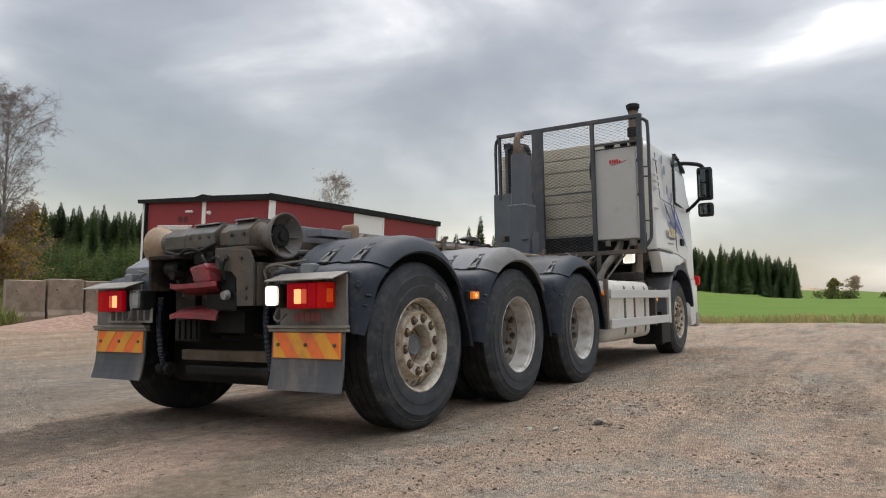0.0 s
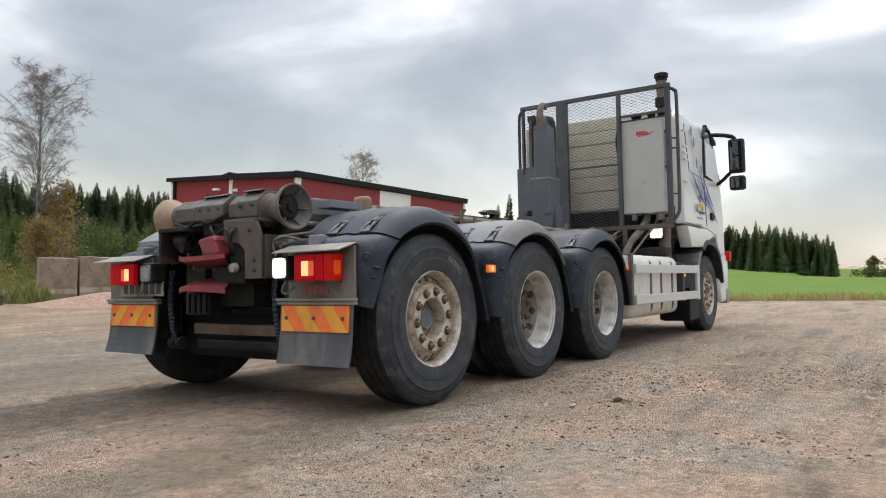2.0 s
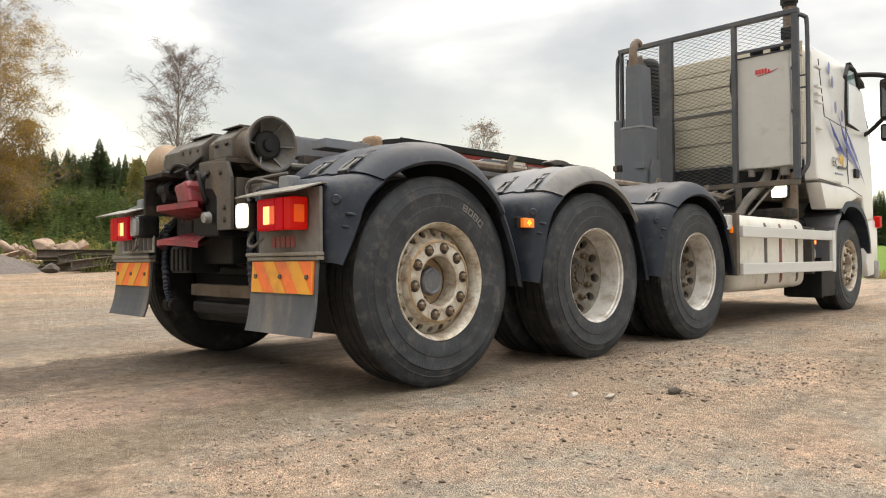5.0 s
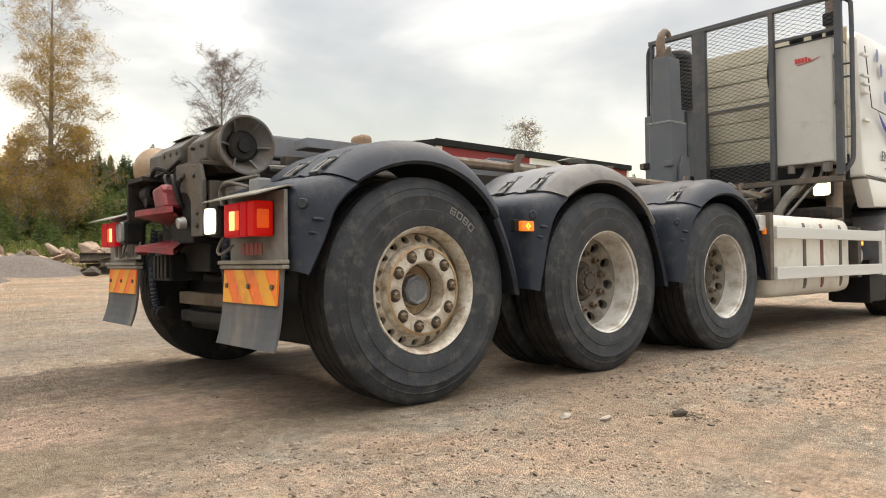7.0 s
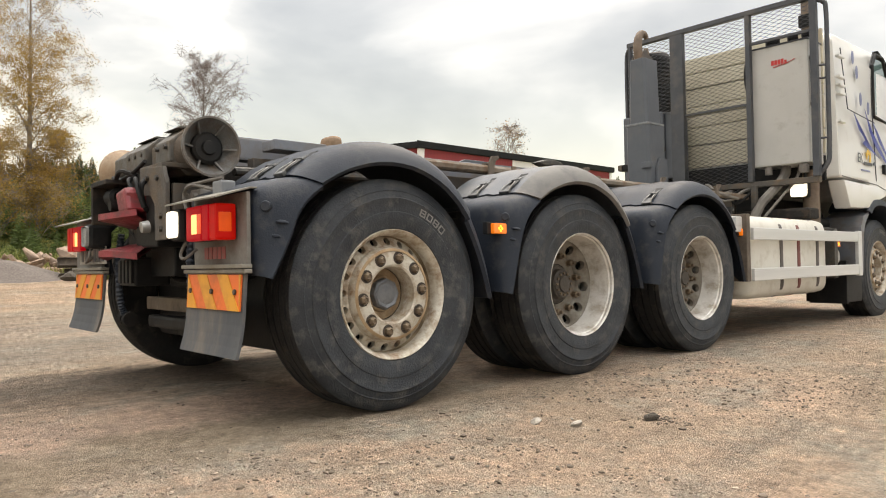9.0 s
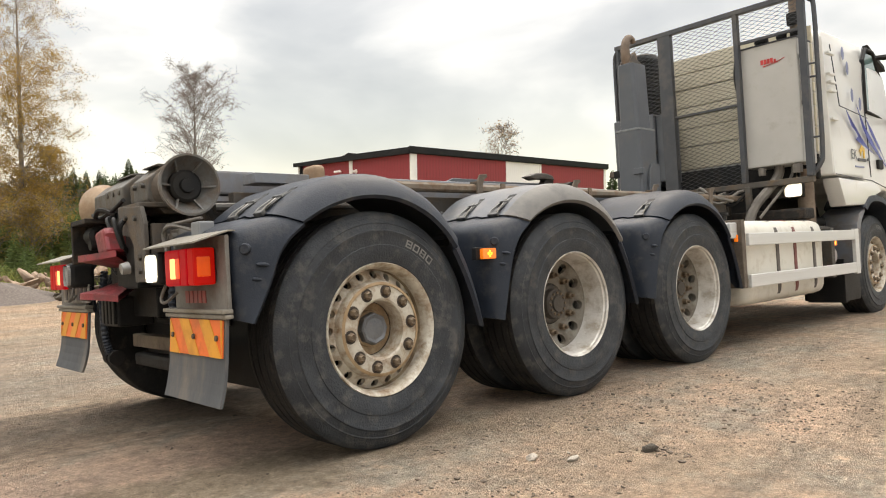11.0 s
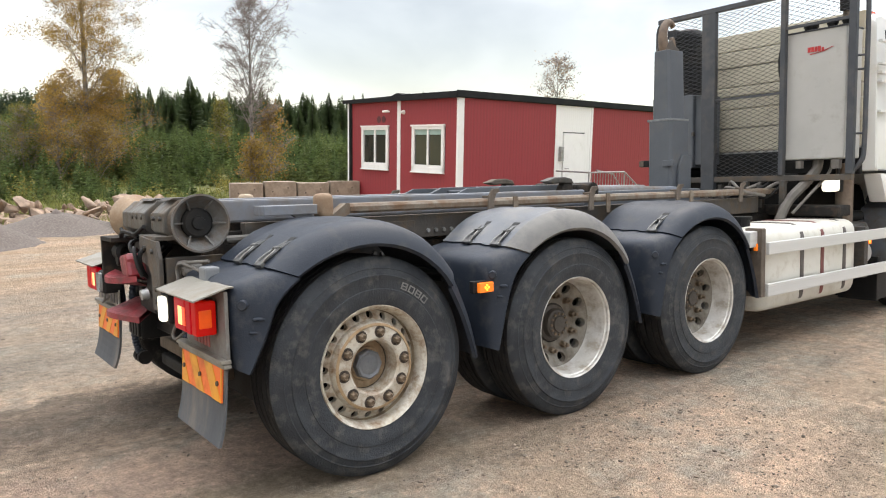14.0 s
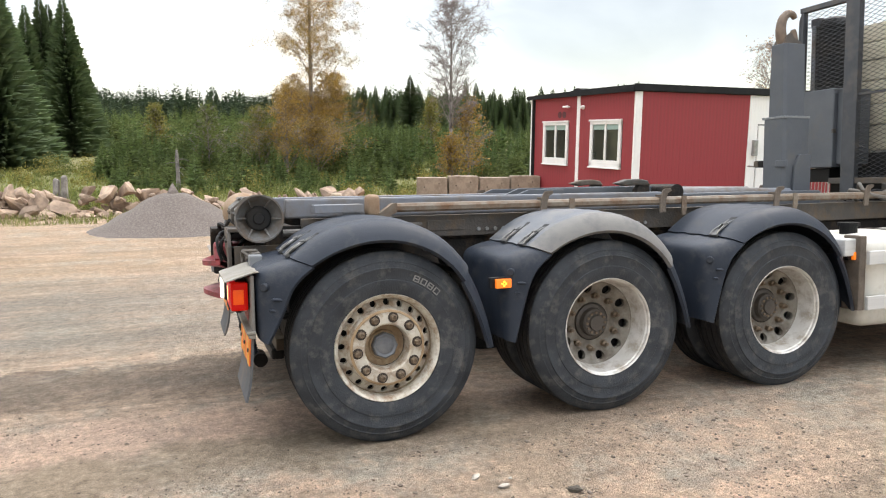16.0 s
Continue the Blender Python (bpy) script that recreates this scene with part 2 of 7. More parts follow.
M["galv"] = mat("galvanised_steel", (0.36, 0.36, 0.35), (0.28, 0.28, 0.27), 9, 0.45, metal=0.5, dirt=(0.2, 0.17, 0.13), dirt_amount=0.3, bump=0.1)
M["hose"] = mat("dusty_hose", (0.16, 0.145, 0.125), (0.1, 0.09, 0.08), 8, 0.7, bump=0.2)


# ---- mesh helpers ----
def part(name, bm, material, parent=None, label="", smooth=False):
    me = bpy.data.meshes.new(name)
    bm.normal_update()
    bm.to_mesh(me)
    bm.free()
    if smooth:
        me.shade_smooth()
        me.set_sharp_from_angle(angle=radians(35))
    for m in (material if isinstance(material, list) else [material]):
        me.materials.append(m)
    ob = new(name, me)
    if parent is not None:
        ob.parent = parent
    return tagged(ob, label)


def again(ob, m, parent=None, label=""):
    """Another object on the same mesh."""
    o = new(ob.name.split(".")[0], ob.data)
    o.parent = parent if parent is not None else ob.parent
    o.matrix_basis = m
    return tagged(o, label)


def root(name, label, category, group="", m=None, kind=""):
    ob = new(name)
    ob.empty_display_size = 0.2
    if m is not None:
        ob.matrix_basis = m
    return tagged(ob, label, category, group, kind)


def B():
    return bmesh.new()


def box(bm, x0, x1, y0, y1, z0, z1, bevel=0.0, m=None, seg=2):
    res = bmesh.ops.create_cube(bm, size=1.0)
    vs = res["verts"]
    for v in vs:
        v.co = Vector((x0 + (v.co.x + 0.5) * (x1 - x0), y0 + (v.co.y + 0.5) * (y1 - y0), z0 + (v.co.z + 0.5) * (z1 - z0)))
    if bevel:
        es = list({e for v in vs for e in v.link_edges})
        out = bmesh.ops.bevel(bm, geom=es, offset=bevel, segments=seg, affect="EDGES", profile=0.6)
        vs = list({v for f in out["faces"] for v in f.verts} | {v for v in vs if v.is_valid})
    if m is not None:
        bmesh.ops.transform(bm, matrix=m, verts=vs)
    return bm


def ring_basis(d):
    d = d.normalized()
    a = d.cross(Vector((0, 0, 1)))
    if a.length < 0.01:
        a = Vector((1, 0, 0))
    a.normalize()
    return a, d.cross(a)


def tube(bm, pts, r, seg=10, cap=True):
    """A round bar along points; r may be one radius or one for each point."""
    pts = [Vector(p) for p in pts]
    rs = r if isinstance(r, (list, tuple)) else [r] * len(pts)
    rings = []
    a0 = None
    for i, p in enumerate(pts):
        d = (pts[min(i + 1, len(pts) - 1)] - pts[max(i - 1, 0)]).normalized()
        if a0 is None:
            a, b = ring_basis(d)
        else:
            a = (a0 - d * a0.dot(d)).normalized()
            b = d.cross(a)
        a0 = a
        rings.append([bm.verts.new(p + (a * math.cos(k * math.tau / seg) + b * math.sin(k * math.tau / seg)) * rs[i]) for k in range(seg)])
    for q, w in zip(rings, rings[1:]):
        for k in range(seg):
            bm.faces.new((q[k], q[(k + 1) % seg], w[(k + 1) % seg], w[k]))
    if cap:
        bm.faces.new(rings[0][::-1])
        bm.faces.new(rings[-1])
    return bm


def lathe_x(bm, prof, y=0, z=0, seg=48, skip=None):
    """Turns (x, r) round the axis along x through (y, z). skip(i, k) leaves a face out."""
    rings = [[bm.verts.new((x, y + r * math.sin(k * math.tau / seg), z + r * math.cos(k * math.tau / seg))) for k in range(seg)] for x, r in prof]
    for i, (q, w) in enumerate(zip(rings, rings[1:])):
        for k in range(seg):
            if skip and skip(i, k):
                continue
            bm.faces.new((q[k], w[k], w[(k + 1) % seg], q[(k + 1) % seg]))
    return bm


def holed_ring(bm, x0, r0, x1, r1, n, hole, turn=0.0, seg=16, depth=0.03):
    """A conical ring from (x0, r0) to (x1, r1) round the x axis with n round holes that go through it."""
    rc, half = (r0 + r1) / 2, math.pi / n
    hr, ha = (r1 - r0) / 2, rc * half
    def put(rad, arc, back=0.0):
        a = mid + arc / rc
        r = rc + rad
        return bm.verts.new((x0 + (x1 - x0) * (r - r0) / (r1 - r0) - back, r * math.sin(a), r * math.cos(a)))
    for k in range(n):
        mid = turn + k * 2 * half
        rim, edge, back = [], [], []
        for j in range(seg):
            t = j * math.tau / seg + math.tau / (2 * seg)
            c, s = math.cos(t), math.sin(t)
            f = min(hr / max(abs(c), 1e-6), ha / max(abs(s), 1e-6))
            rim.append(put(hole * c, hole * s))
            back.append(put(hole * c, hole * s, depth))
            edge.append(put(f * c, f * s))
        for j in range(seg):
            q = (j + 1) % seg
            bm.faces.new((edge[j], rim[j], rim[q], edge[q]))
            bm.faces.new((rim[j], back[j], back[q], rim[q]))
        for c, s in ((1, 1), (1, -1), (-1, 1), (-1, -1)):
            # the sector's corner, left open by the fan of edge points
            j = math.floor(math.atan2(s * ha, c * hr) * seg / math.tau - 0.5) % seg
            bm.faces.new((put(c * hr, s * ha), edge[j], edge[(j + 1) % seg]))
    bmesh.ops.recalc_face_normals(bm, faces=bm.faces)
    return bm


def prism(bm, poly, axis, a, b, bevel=0.0):
    """A polygon in the two other axes, pulled from a to b along axis."""
    def at(p, h):
        return {"x": (h, p[0], p[1]), "y": (p[0], h, p[1]), "z": (p[0], p[1], h)}[axis]
    lo = [bm.verts.new(at(p, a)) for p in poly]
    hi = [bm.verts.new(at(p, b)) for p in poly]
    fs = [bm.faces.new(lo), bm.faces.new(hi[::-1])]
    n = len(poly)
    for i in range(n):
        fs.append(bm.faces.new((lo[i], hi[i], hi[(i + 1) % n], lo[(i + 1) % n])))
    bmesh.ops.recalc_face_normals(bm, faces=fs)
    if bevel:
        es = list({e for f in fs for e in f.edges})
        bmesh.ops.bevel(bm, geom=es, offset=bevel, segments=2, affect="EDGES", profile=0.6)
    return bm


def plate(bm, x, pts, thick=0.004):
    """A thin flat shape in a plane of constant x, from (y, z) points."""
    return prism(bm, pts, "x", x, x + thick)


def smooth_line(pts, n=4):
    """Catmull-Rom through 2D or 3D points."""
    p = [Vector(q) for q in pts]
    out = []
    for i in range(len(p) - 1):
        a, b, c, d = p[max(i - 1, 0)], p[i], p[i + 1], p[min(i + 2, len(p) - 1)]
        for k in range(n):
            t = k / n
            out.append(0.5 * ((2 * b) + (c - a) * t + (2 * a - 5 * b + 4 * c - d) * t * t + (3 * b - a - 3 * c + d) * t ** 3))
    out.append(p[-1])
    return out

# ---- ground ----
def ground_z(x, y):
    """The yard's cross-fall near the lorry, level farther out, with a rising slope behind the rocks in the west."""
    z = 0.0664 * 8.5 * math.tanh(x / 8.5)
    w = max(0.0, -x - 26)
    z += 0.034 * min(w, 220) + 0.00006 * min(w, 200) ** 2
    f = max(0.0, y - 22)
    if x > -20:
        z -= 0.004 * min(f, 120)
    return z


def gravel_material():
    m = bpy.data.materials.new("gravel_yard")
    m.use_nodes = True
    nt = m.node_tree
    p = nt.nodes["Principled BSDF"]
    co = nt.nodes.new("ShaderNodeTexCoord")
    vec = co.outputs["Object"]
    warp = nt.nodes.new("ShaderNodeMapping")
    warp.inputs["Scale"].default_value = (1.0, 0.15, 1)
    warp.inputs["Rotation"].default_value = (0, 0, radians(5))
    nt.links.new(vec, warp.inputs["Vector"])
    def calc(op, a, b=None):
        k = nt.nodes.new("ShaderNodeMath")
        k.operation = op
        for i, v in enumerate((a, b)):
            if isinstance(v, float):
                k.inputs[i].default_value = v
            elif v is not None:
                nt.links.new(v, k.inputs[i])
        return k.outputs[0]

    def span(v, lo, hi, to_lo=0.0, to_hi=1.0):
        k = nt.nodes.new("ShaderNodeMapRange")
        k.inputs["From Min"].default_value, k.inputs["From Max"].default_value = lo, hi
        k.inputs["To Min"].default_value, k.inputs["To Max"].default_value = to_lo, to_hi
        nt.links.new(v, k.inputs["Value"])
        return k.outputs[0]

    def cells(scale):
        v = nt.nodes.new("ShaderNodeTexVoronoi")
        v.inputs["Scale"].default_value = scale
        nt.links.new(vec, v.inputs["Vector"])
        q = nt.nodes.new("ShaderNodeSeparateColor")
        nt.links.new(v.outputs["Color"], q.inputs[0])
        return v.outputs["Distance"], q.outputs[0], q.outputs[1]

    big, _ = noise_fac(nt, vec, 0.5, 0.38, 0.62, 10, 0.72)
    col = ramp_mix(nt, big, (0.435, 0.335, 0.243), (0.7, 0.498, 0.362))
    grey, _ = noise_fac(nt, vec, 1.1, 0.46, 0.6, 12, 0.76)
    col = ramp_mix(nt, grey, col, (0.475, 0.415, 0.335))
    # streaks along the drive, darker and damp
    track, rut = noise_fac(nt, warp.outputs[0], 2.6, 0.47, 0.64, 14, 0.78)
    col = ramp_mix(nt, calc("MULTIPLY", track, 0.75), col, (0.2, 0.162, 0.128))
    pale, _ = noise_fac(nt, vec, 2.4, 0.56, 0.66, 12, 0.76)
    col = ramp_mix(nt, calc("MULTIPLY", pale, 0.8), col, (0.8, 0.6, 0.44))
    place = nt.nodes.new("ShaderNodeSeparateXYZ")
    nt.links.new(vec, place.inputs[0])
    px, py = place.outputs[0], place.outputs[1]
    # the lane past the far side, driven grey
    lane = calc("MULTIPLY", span(px, -1.3, -2.2), span(px, -8.0, -5.0))
    lane = calc("MULTIPLY", calc("MULTIPLY", lane, noise_fac(nt, warp.outputs[0], 1.4, 0.3, 0.55, 12, 0.76)[0]), 0.8)
    col = ramp_mix(nt, lane, col, (0.27, 0.238, 0.2))
    # the tan band before the rocks
    band = calc("MULTIPLY", calc("MULTIPLY", span(px, -5.0, -8.0), noise_fac(nt, warp.outputs[0], 0.9, 0.3, 0.6, 10, 0.7)[0]), 0.75)
    col = ramp_mix(nt, band, col, (0.41, 0.285, 0.18))
    # behind the lorry: a damp churned strip under its far half, with the lorry's shadow painted into its colour, and
    # the near wheels' smooth brown track
    edge = noise_fac(nt, vec, 2.6, 0.25, 0.75, 10, 0.7)[0]
    wx = calc("ADD", px, calc("MULTIPLY", calc("SUBTRACT", edge, 0.5), 0.55))
    back = span(py, 1.6, 0.0)
    patchy = noise_fac(nt, vec, 1.7, 0.28, 0.5, 10, 0.74)[0]
    damp_shadow = calc("MULTIPLY", calc("MULTIPLY", span(wx, -1.32, -1.2), span(wx, 0.0, -0.35)), calc("MULTIPLY", back, span(py, -9.0, -4.0)))
    col = ramp_mix(nt, calc("MULTIPLY", calc("MULTIPLY", damp_shadow, span(patchy, 0.0, 1.0, 0.35, 1.0)), 0.8), col, (0.17, 0.135, 0.105))
    ridge = calc("MULTIPLY", calc("MULTIPLY", span(wx, 0.05, 0.25), span(wx, 0.9, 0.7)), back)
    col = ramp_mix(nt, calc("MULTIPLY", calc("MULTIPLY", ridge, span(patchy, 0.0, 1.0, 0.3, 1.0)), 0.75), col, (0.63, 0.45, 0.345))
    rolled = calc("MULTIPLY", calc("MULTIPLY", span(wx, 0.72, 0.88), span(wx, 1.42, 1.25)), back)
    rolled = calc("MULTIPLY", calc("MULTIPLY", rolled, patchy), 0.85)
    col = ramp_mix(nt, rolled, col, (0.39, 0.305, 0.22))
    clod, clod_raw = noise_fac(nt, vec, 9, 0.62, 0.68, 12, 0.8)
    col = ramp_mix(nt, clod, col, (0.115, 0.09, 0.07))
    # grains: each a shade of its own, dark between them
    d1, r1, g1 = cells(210)
    d2, r2, g2 = cells(95)
    shade = calc("MULTIPLY", span(r1, 0.0, 1.0, 0.82, 1.2), span(d1, 0.2, 0.62, 1.04, 0.85))
    shade = calc("MULTIPLY", shade, span(noise_fac(nt, vec, 40, 0.3, 0.7, 8, 0.7)[0], 0.0, 1.0, 0.78, 1.22))
    # lit and shaded sides of small clods, painted as colour noise
    shade = calc("MULTIPLY", shade, span(noise_fac(nt, vec, 13, 0.32, 0.68, 12, 0.78)[0], 0.0, 1.0, 0.6, 1.4))
    gain = nt.nodes.new("ShaderNodeVectorMath")
    gain.operation = "SCALE"
    nt.links.new(col, gain.inputs[0])
    nt.links.new(shade, gain.inputs["Scale"])
    col = gain.outputs[0]
    pebble = calc("MULTIPLY", span(d2, 0.42, 0.3), calc("GREATER_THAN", r2, 0.86))
    col = ramp_mix(nt, calc("MULTIPLY", pebble, 0.8), col, ramp_mix(nt, g2, (0.5, 0.375, 0.29), (0.17, 0.145, 0.12)))
    nt.links.new(col, p.inputs["Base Color"])
    p.inputs["Roughness"].default_value = 0.92
    p.inputs["Specular IOR Level"].default_value = 0.25
    low = nt.nodes.new("ShaderNodeBump")
    low.inputs["Strength"].default_value, low.inputs["Distance"].default_value = 1.0, 0.1
    nt.links.new(clod_raw, low.inputs["Height"])
    ruts = nt.nodes.new("ShaderNodeBump")
    ruts.inputs["Strength"].default_value, ruts.inputs["Distance"].default_value = 0.8, 0.16
    nt.links.new(rut, ruts.inputs["Height"])
    nt.links.new(ruts.outputs[0], low.inputs["Normal"])
    b1 = nt.nodes.new("ShaderNodeBump")
    b1.inputs["Strength"].default_value, b1.inputs["Distance"].default_value = 0.6, 0.004
    b1.invert = True
    nt.links.new(d1, b1.inputs["Height"])
    nt.links.new(low.outputs[0], b1.inputs["Normal"])
    b2 = nt.nodes.new("ShaderNodeBump")
    b2.inputs["Strength"].default_value, b2.inputs["Distance"].default_value = 0.7, 0.008
    nt.links.new(pebble, b2.inputs["Height"])
    nt.links.new(b1.outputs[0], b2.inputs["Normal"])
    nt.links.new(b2.outputs[0], p.inputs["Normal"])
    return m


def earth_material():
    m = bpy.data.materials.new("meadow_and_scrub")
    m.use_nodes = True
    nt = m.node_tree
    p = nt.nodes["Principled BSDF"]
    co = nt.nodes.new("ShaderNodeTexCoord")
    vec = co.outputs["Object"]
    f, _ = noise_fac(nt, vec, 0.22, 0.4, 0.62, 9, 0.7)
    g, _ = noise_fac(nt, vec, 3.5, 0.35, 0.7, 8, 0.7)
    col = ramp_mix(nt, f, (0.13, 0.145, 0.04), (0.22, 0.165, 0.075))
    col = ramp_mix(nt, g, col, (0.1, 0.115, 0.035))
    nt.links.new(col, p.inputs["Base Color"])
    p.inputs["Roughness"].default_value = 0.95
    return m


def field_material():
    m = mat("green_crop", (0.088, 0.15, 0.028), (0.115, 0.18, 0.036), 0.05, 0.95, spec=0.08, dirt=(0.2, 0.22, 0.06), dirt_amount=0.2, dirt_scale=0.03, bump=0.3, bump_scale=4)
    return m


def build_ground():
    n = 220
    ax = [math.sinh(u) / math.sinh(6.2) * 1500 for u in np.linspace(-6.2, 6.2, n + 1)]
    xs = [a - 1 for a in ax]
    ys = [a + 2 for a in ax]
    verts, faces, mats = [], [], []
    for y in ys:
        for x in xs:
            z = ground_z(x, y)
            d = math.hypot(x, y - 2)
            if 1.6 < x or x < -1.6 or y > 8 or y < -1.0:
                z += 0.018 * noise.noise((x * 0.8, y * 0.8, 0)) * min(1, max(0, (abs(x) - 1.6)) if -1 < y < 8 else 1)
            if d > 40:
                z += 0.5 * noise.noise((x * 0.02, y * 0.02, 3)) * min(1, (d - 40) / 80)
            verts.append((x, y, z))
    w = n + 1
    for j in range(n):
        for i in range(n):
            faces.append((j * w + i, j * w + i + 1, (j + 1) * w + i + 1, (j + 1) * w + i))
            cx, cy = (xs[i] + xs[i + 1]) / 2, (ys[j] + ys[j + 1]) / 2
            if cx < -21.5 - 0.1 * cy + noise.noise((cx * 0.3, cy * 0.3, 1)) * 1.2:
                mats.append(1)
            elif cy > 18.0 + 0.02 * cx + 0.4 * noise.noise((cx * 0.2, 0, 5)) and cx > -40:
                mats.append(2)
            else:
                mats.append(0)
    me = bpy.data.meshes.new("ground")
    me.from_pydata(verts, [], faces)
    me.polygons.foreach_set("material_index", mats)
    me.shade_smooth()
    for m in (gravel_material(), earth_material(), field_material()):
        me.materials.append(m)
    return tagged(new("ground", me), "brownish gravel yard running into scrub and a green field", "ground", kind="structure")


build_ground()

# ---- office building of two modules ----
HC = Vector((-9.65, 9.13, 0))          # its near corner
HYAW = radians(3)
HOUSE = Matrix.Translation((HC.x, HC.y, 0)) @ Matrix.Rotation(HYAW, 4, "Z")
# in the building's own axes: x to the west is negative (gable), y runs along the long wall
GW, LL, ZB, ZT = 4.82, 8.55, -0.28, 2.80


def boards(along, a, b, z0, z1, fixed, out, step=0.11):
    """Upright boards with open joints on a wall, kept as numbers until the wall is built. along: 'x' or 'y'."""
    n = max(1, round((b - a) / step))
    rows = []
    for i in range(n):
        u0, u1 = a + (b - a) * i / n + 0.0009, a + (b - a) * (i + 1) / n - 0.0009
        o = out * (0.0206 if i % 2 else 0.02)
        lo, hi = sorted((fixed, fixed + o))
        c, d = (((u0 + u1) / 2, (lo + hi) / 2), (u1 - u0, hi - lo)) if along == "x" else (((lo + hi) / 2, (u0 + u1) / 2), (hi - lo, u1 - u0))
        rows.append(((*c, (z0 + z1) / 2), (*d, z1 - z0)))
    return rows


def board_wall(parent, rows, material, label):
    w = new("wall")
    w.parent = parent
    tagged(w, label)
    first = None
    for c, d in rows:
        if first is None:
            first = part("board", box(B(), -0.5, 0.5, -0.5, 0.5, -0.5, 0.5), material, w)
            o = first
        else:
            o = new("board", first.data)
            o.parent = w
        o.location, o.scale = c, d


def build_house():
    h = root("office_building", "low red office cabin with white trim and a black flat roof", "building", m=HOUSE)
    bm = B()
    box(bm, -GW, 0, 0, LL, ZB, ZT)
    part("core", bm, M["black"], h)
    # long wall
    board_wall(h, boards("y", 0.16, 3.52, ZB, ZT, 0, 1) + boards("y", 5.12, LL - 0.1, ZB, ZT, 0, 1), M["brick_red"], "red upright boarding")
    board_wall(h, boards("y", 3.6, 5.04, 2.08, ZT, 0, 1, 0.09) + boards("y", 3.6, 3.84, ZB, 2.08, 0, 1, 0.12) + boards("y", 4.80, 5.04, ZB, 2.08, 0, 1, 0.12), M["trim"], "white boarded panel round the door")
    d = part("door", box(B(), 0.0, 0.05, 3.86, 4.78, 0.03, 2.05, 0.008), M["trim"], h, "white flush entrance door")
    bm = B()
    tube(bm, [(0.05, 3.94, 1.08), (0.1, 3.94, 1.08), (0.1, 4.05, 1.08)], 0.012)
    part("handle", bm, M["galv"], d, "steel lever handle")
    part("mailbox", box(B(), 0.02, 0.12, 3.68, 3.80, 1.28, 1.68, 0.01), M["galv"], h, "grey letter box")
    for y0, y1, w in ((-0.0, 0.16, 0.03), (3.52, 3.6, 0.03), (5.04, 5.12, 0.03), (LL - 0.1, LL + 0.02, 0.03)):
        part("corner_trim", box(B(), 0, w + 0.006, y0, y1, ZB, ZT, 0.005), M["trim"], h)
    # gable wall with two windows: openings in the boarding
    wins = ((-1.75, -0.47), (-4.06, -2.79))
    rows = []
    x_cuts = [(-2.26, -1.78), (-0.44, -0.02), (-4.56, -4.09), (-2.76, -2.40)]
    for a, b in x_cuts:
        rows += boards("x", a, b, ZB, ZT, 0, -1, 0.12)
    for a, b in wins:
        rows += boards("x", a - 0.03, b + 0.03, ZB, 1.0, 0, -1, 0.12)
        rows += boards("x", a - 0.03, b + 0.03, 2.14, ZT, 0, -1, 0.12)
    board_wall(h, rows, M["brick_red"], "red upright boarding")
    part("corner_trim", box(B(), -0.02, 0.036, -0.036, 0.0, ZB, ZT, 0.005), M["trim"], h)
    part("corner_trim", box(B(), -2.40, -2.26, -0.034, 0, ZB, ZT, 0.005), M["trim"], h)
    part("corner_trim", box(B(), -4.80, -4.72, -0.034, 0, ZB, ZT, 0.005), M["trim"], h)
    part("downpipe", tube(B(), [(-4.62, -0.06, ZT), (-4.62, -0.06, ZB)], 0.035, 8), M["black"], h, "black rainwater pipe")
    for a, b in wins:
        w = part("window", box(B(), a + 0.06, b - 0.06, -0.012, 0.006, 1.04, 2.08), M["glass"], h, "dark window pane")
        bm = B()
        for p in ((a, b, 2.05, 2.15), (a, b, 0.98, 1.10), (a, a + 0.10, 1.0, 2.1), (b - 0.10, b, 1.0, 2.1)):
            box(bm, p[0], p[1], -0.055, -0.002, p[2], p[3], 0.006)
        box(bm, (a + b) / 2 - 0.03, (a + b) / 2 + 0.03, -0.045, 0, 1.05, 2.1, 0.004)
        box(bm, a + 0.09, b - 0.09, -0.04, 0, 1.10, 1.16, 0.004)
        box(bm, a - 0.03, b + 0.03, -0.075, 0, 2.13, 2.17, 0.004)
        box(bm, a - 0.02, b + 0.02, -0.085, 0, 0.955, 0.985, 0.004)
        part("frame", bm, M["trim"], w, "white wooden window frame")
        bm = B()
        box(bm, a + 0.11, (a + b) / 2 - 0.04, -0.018, -0.013, 1.92, 2.05)
        box(bm, (a + b) / 2 + 0.04, b - 0.11, -0.018, -0.013, 1.92, 2.05)
        part("blind", bm, M["blind"], w, "pale green roller blind")
    bm = B()
    prism(bm, [(-4.86, 2.795), (-4.86, 2.90), (-2.6, 2.93), (-2.33, 3.0), (-2.1, 2.95), (0.06, 2.95), (0.06, 2.795)], "y", -0.1, LL + 0.08, 0.0)
    part("roof", bm, M["roof"], h, "flat black felt roof with a raised seam")
    bm = B()
    box(bm, 0.06, 0.09, -0.12, LL + 0.1, 2.81, 2.97, 0.005)
    box(bm, -4.9, 0.06, -0.13, -0.1, 2.79, 2.90, 0.005)
    part("fascia", bm, M["roof"], h, "black metal fascia")
    bm = B()
    tube(bm, [(-2.75, -0.03, 2.53), (-2.75, -0.14, 2.53)], 0.02)
    tube(bm, [(-2.65, -0.14, 2.53), (-2.9, -0.14, 2.53)], 0.03, 8)
    part("security_lamp", bm, M["trim"], h, "white twin lamp")
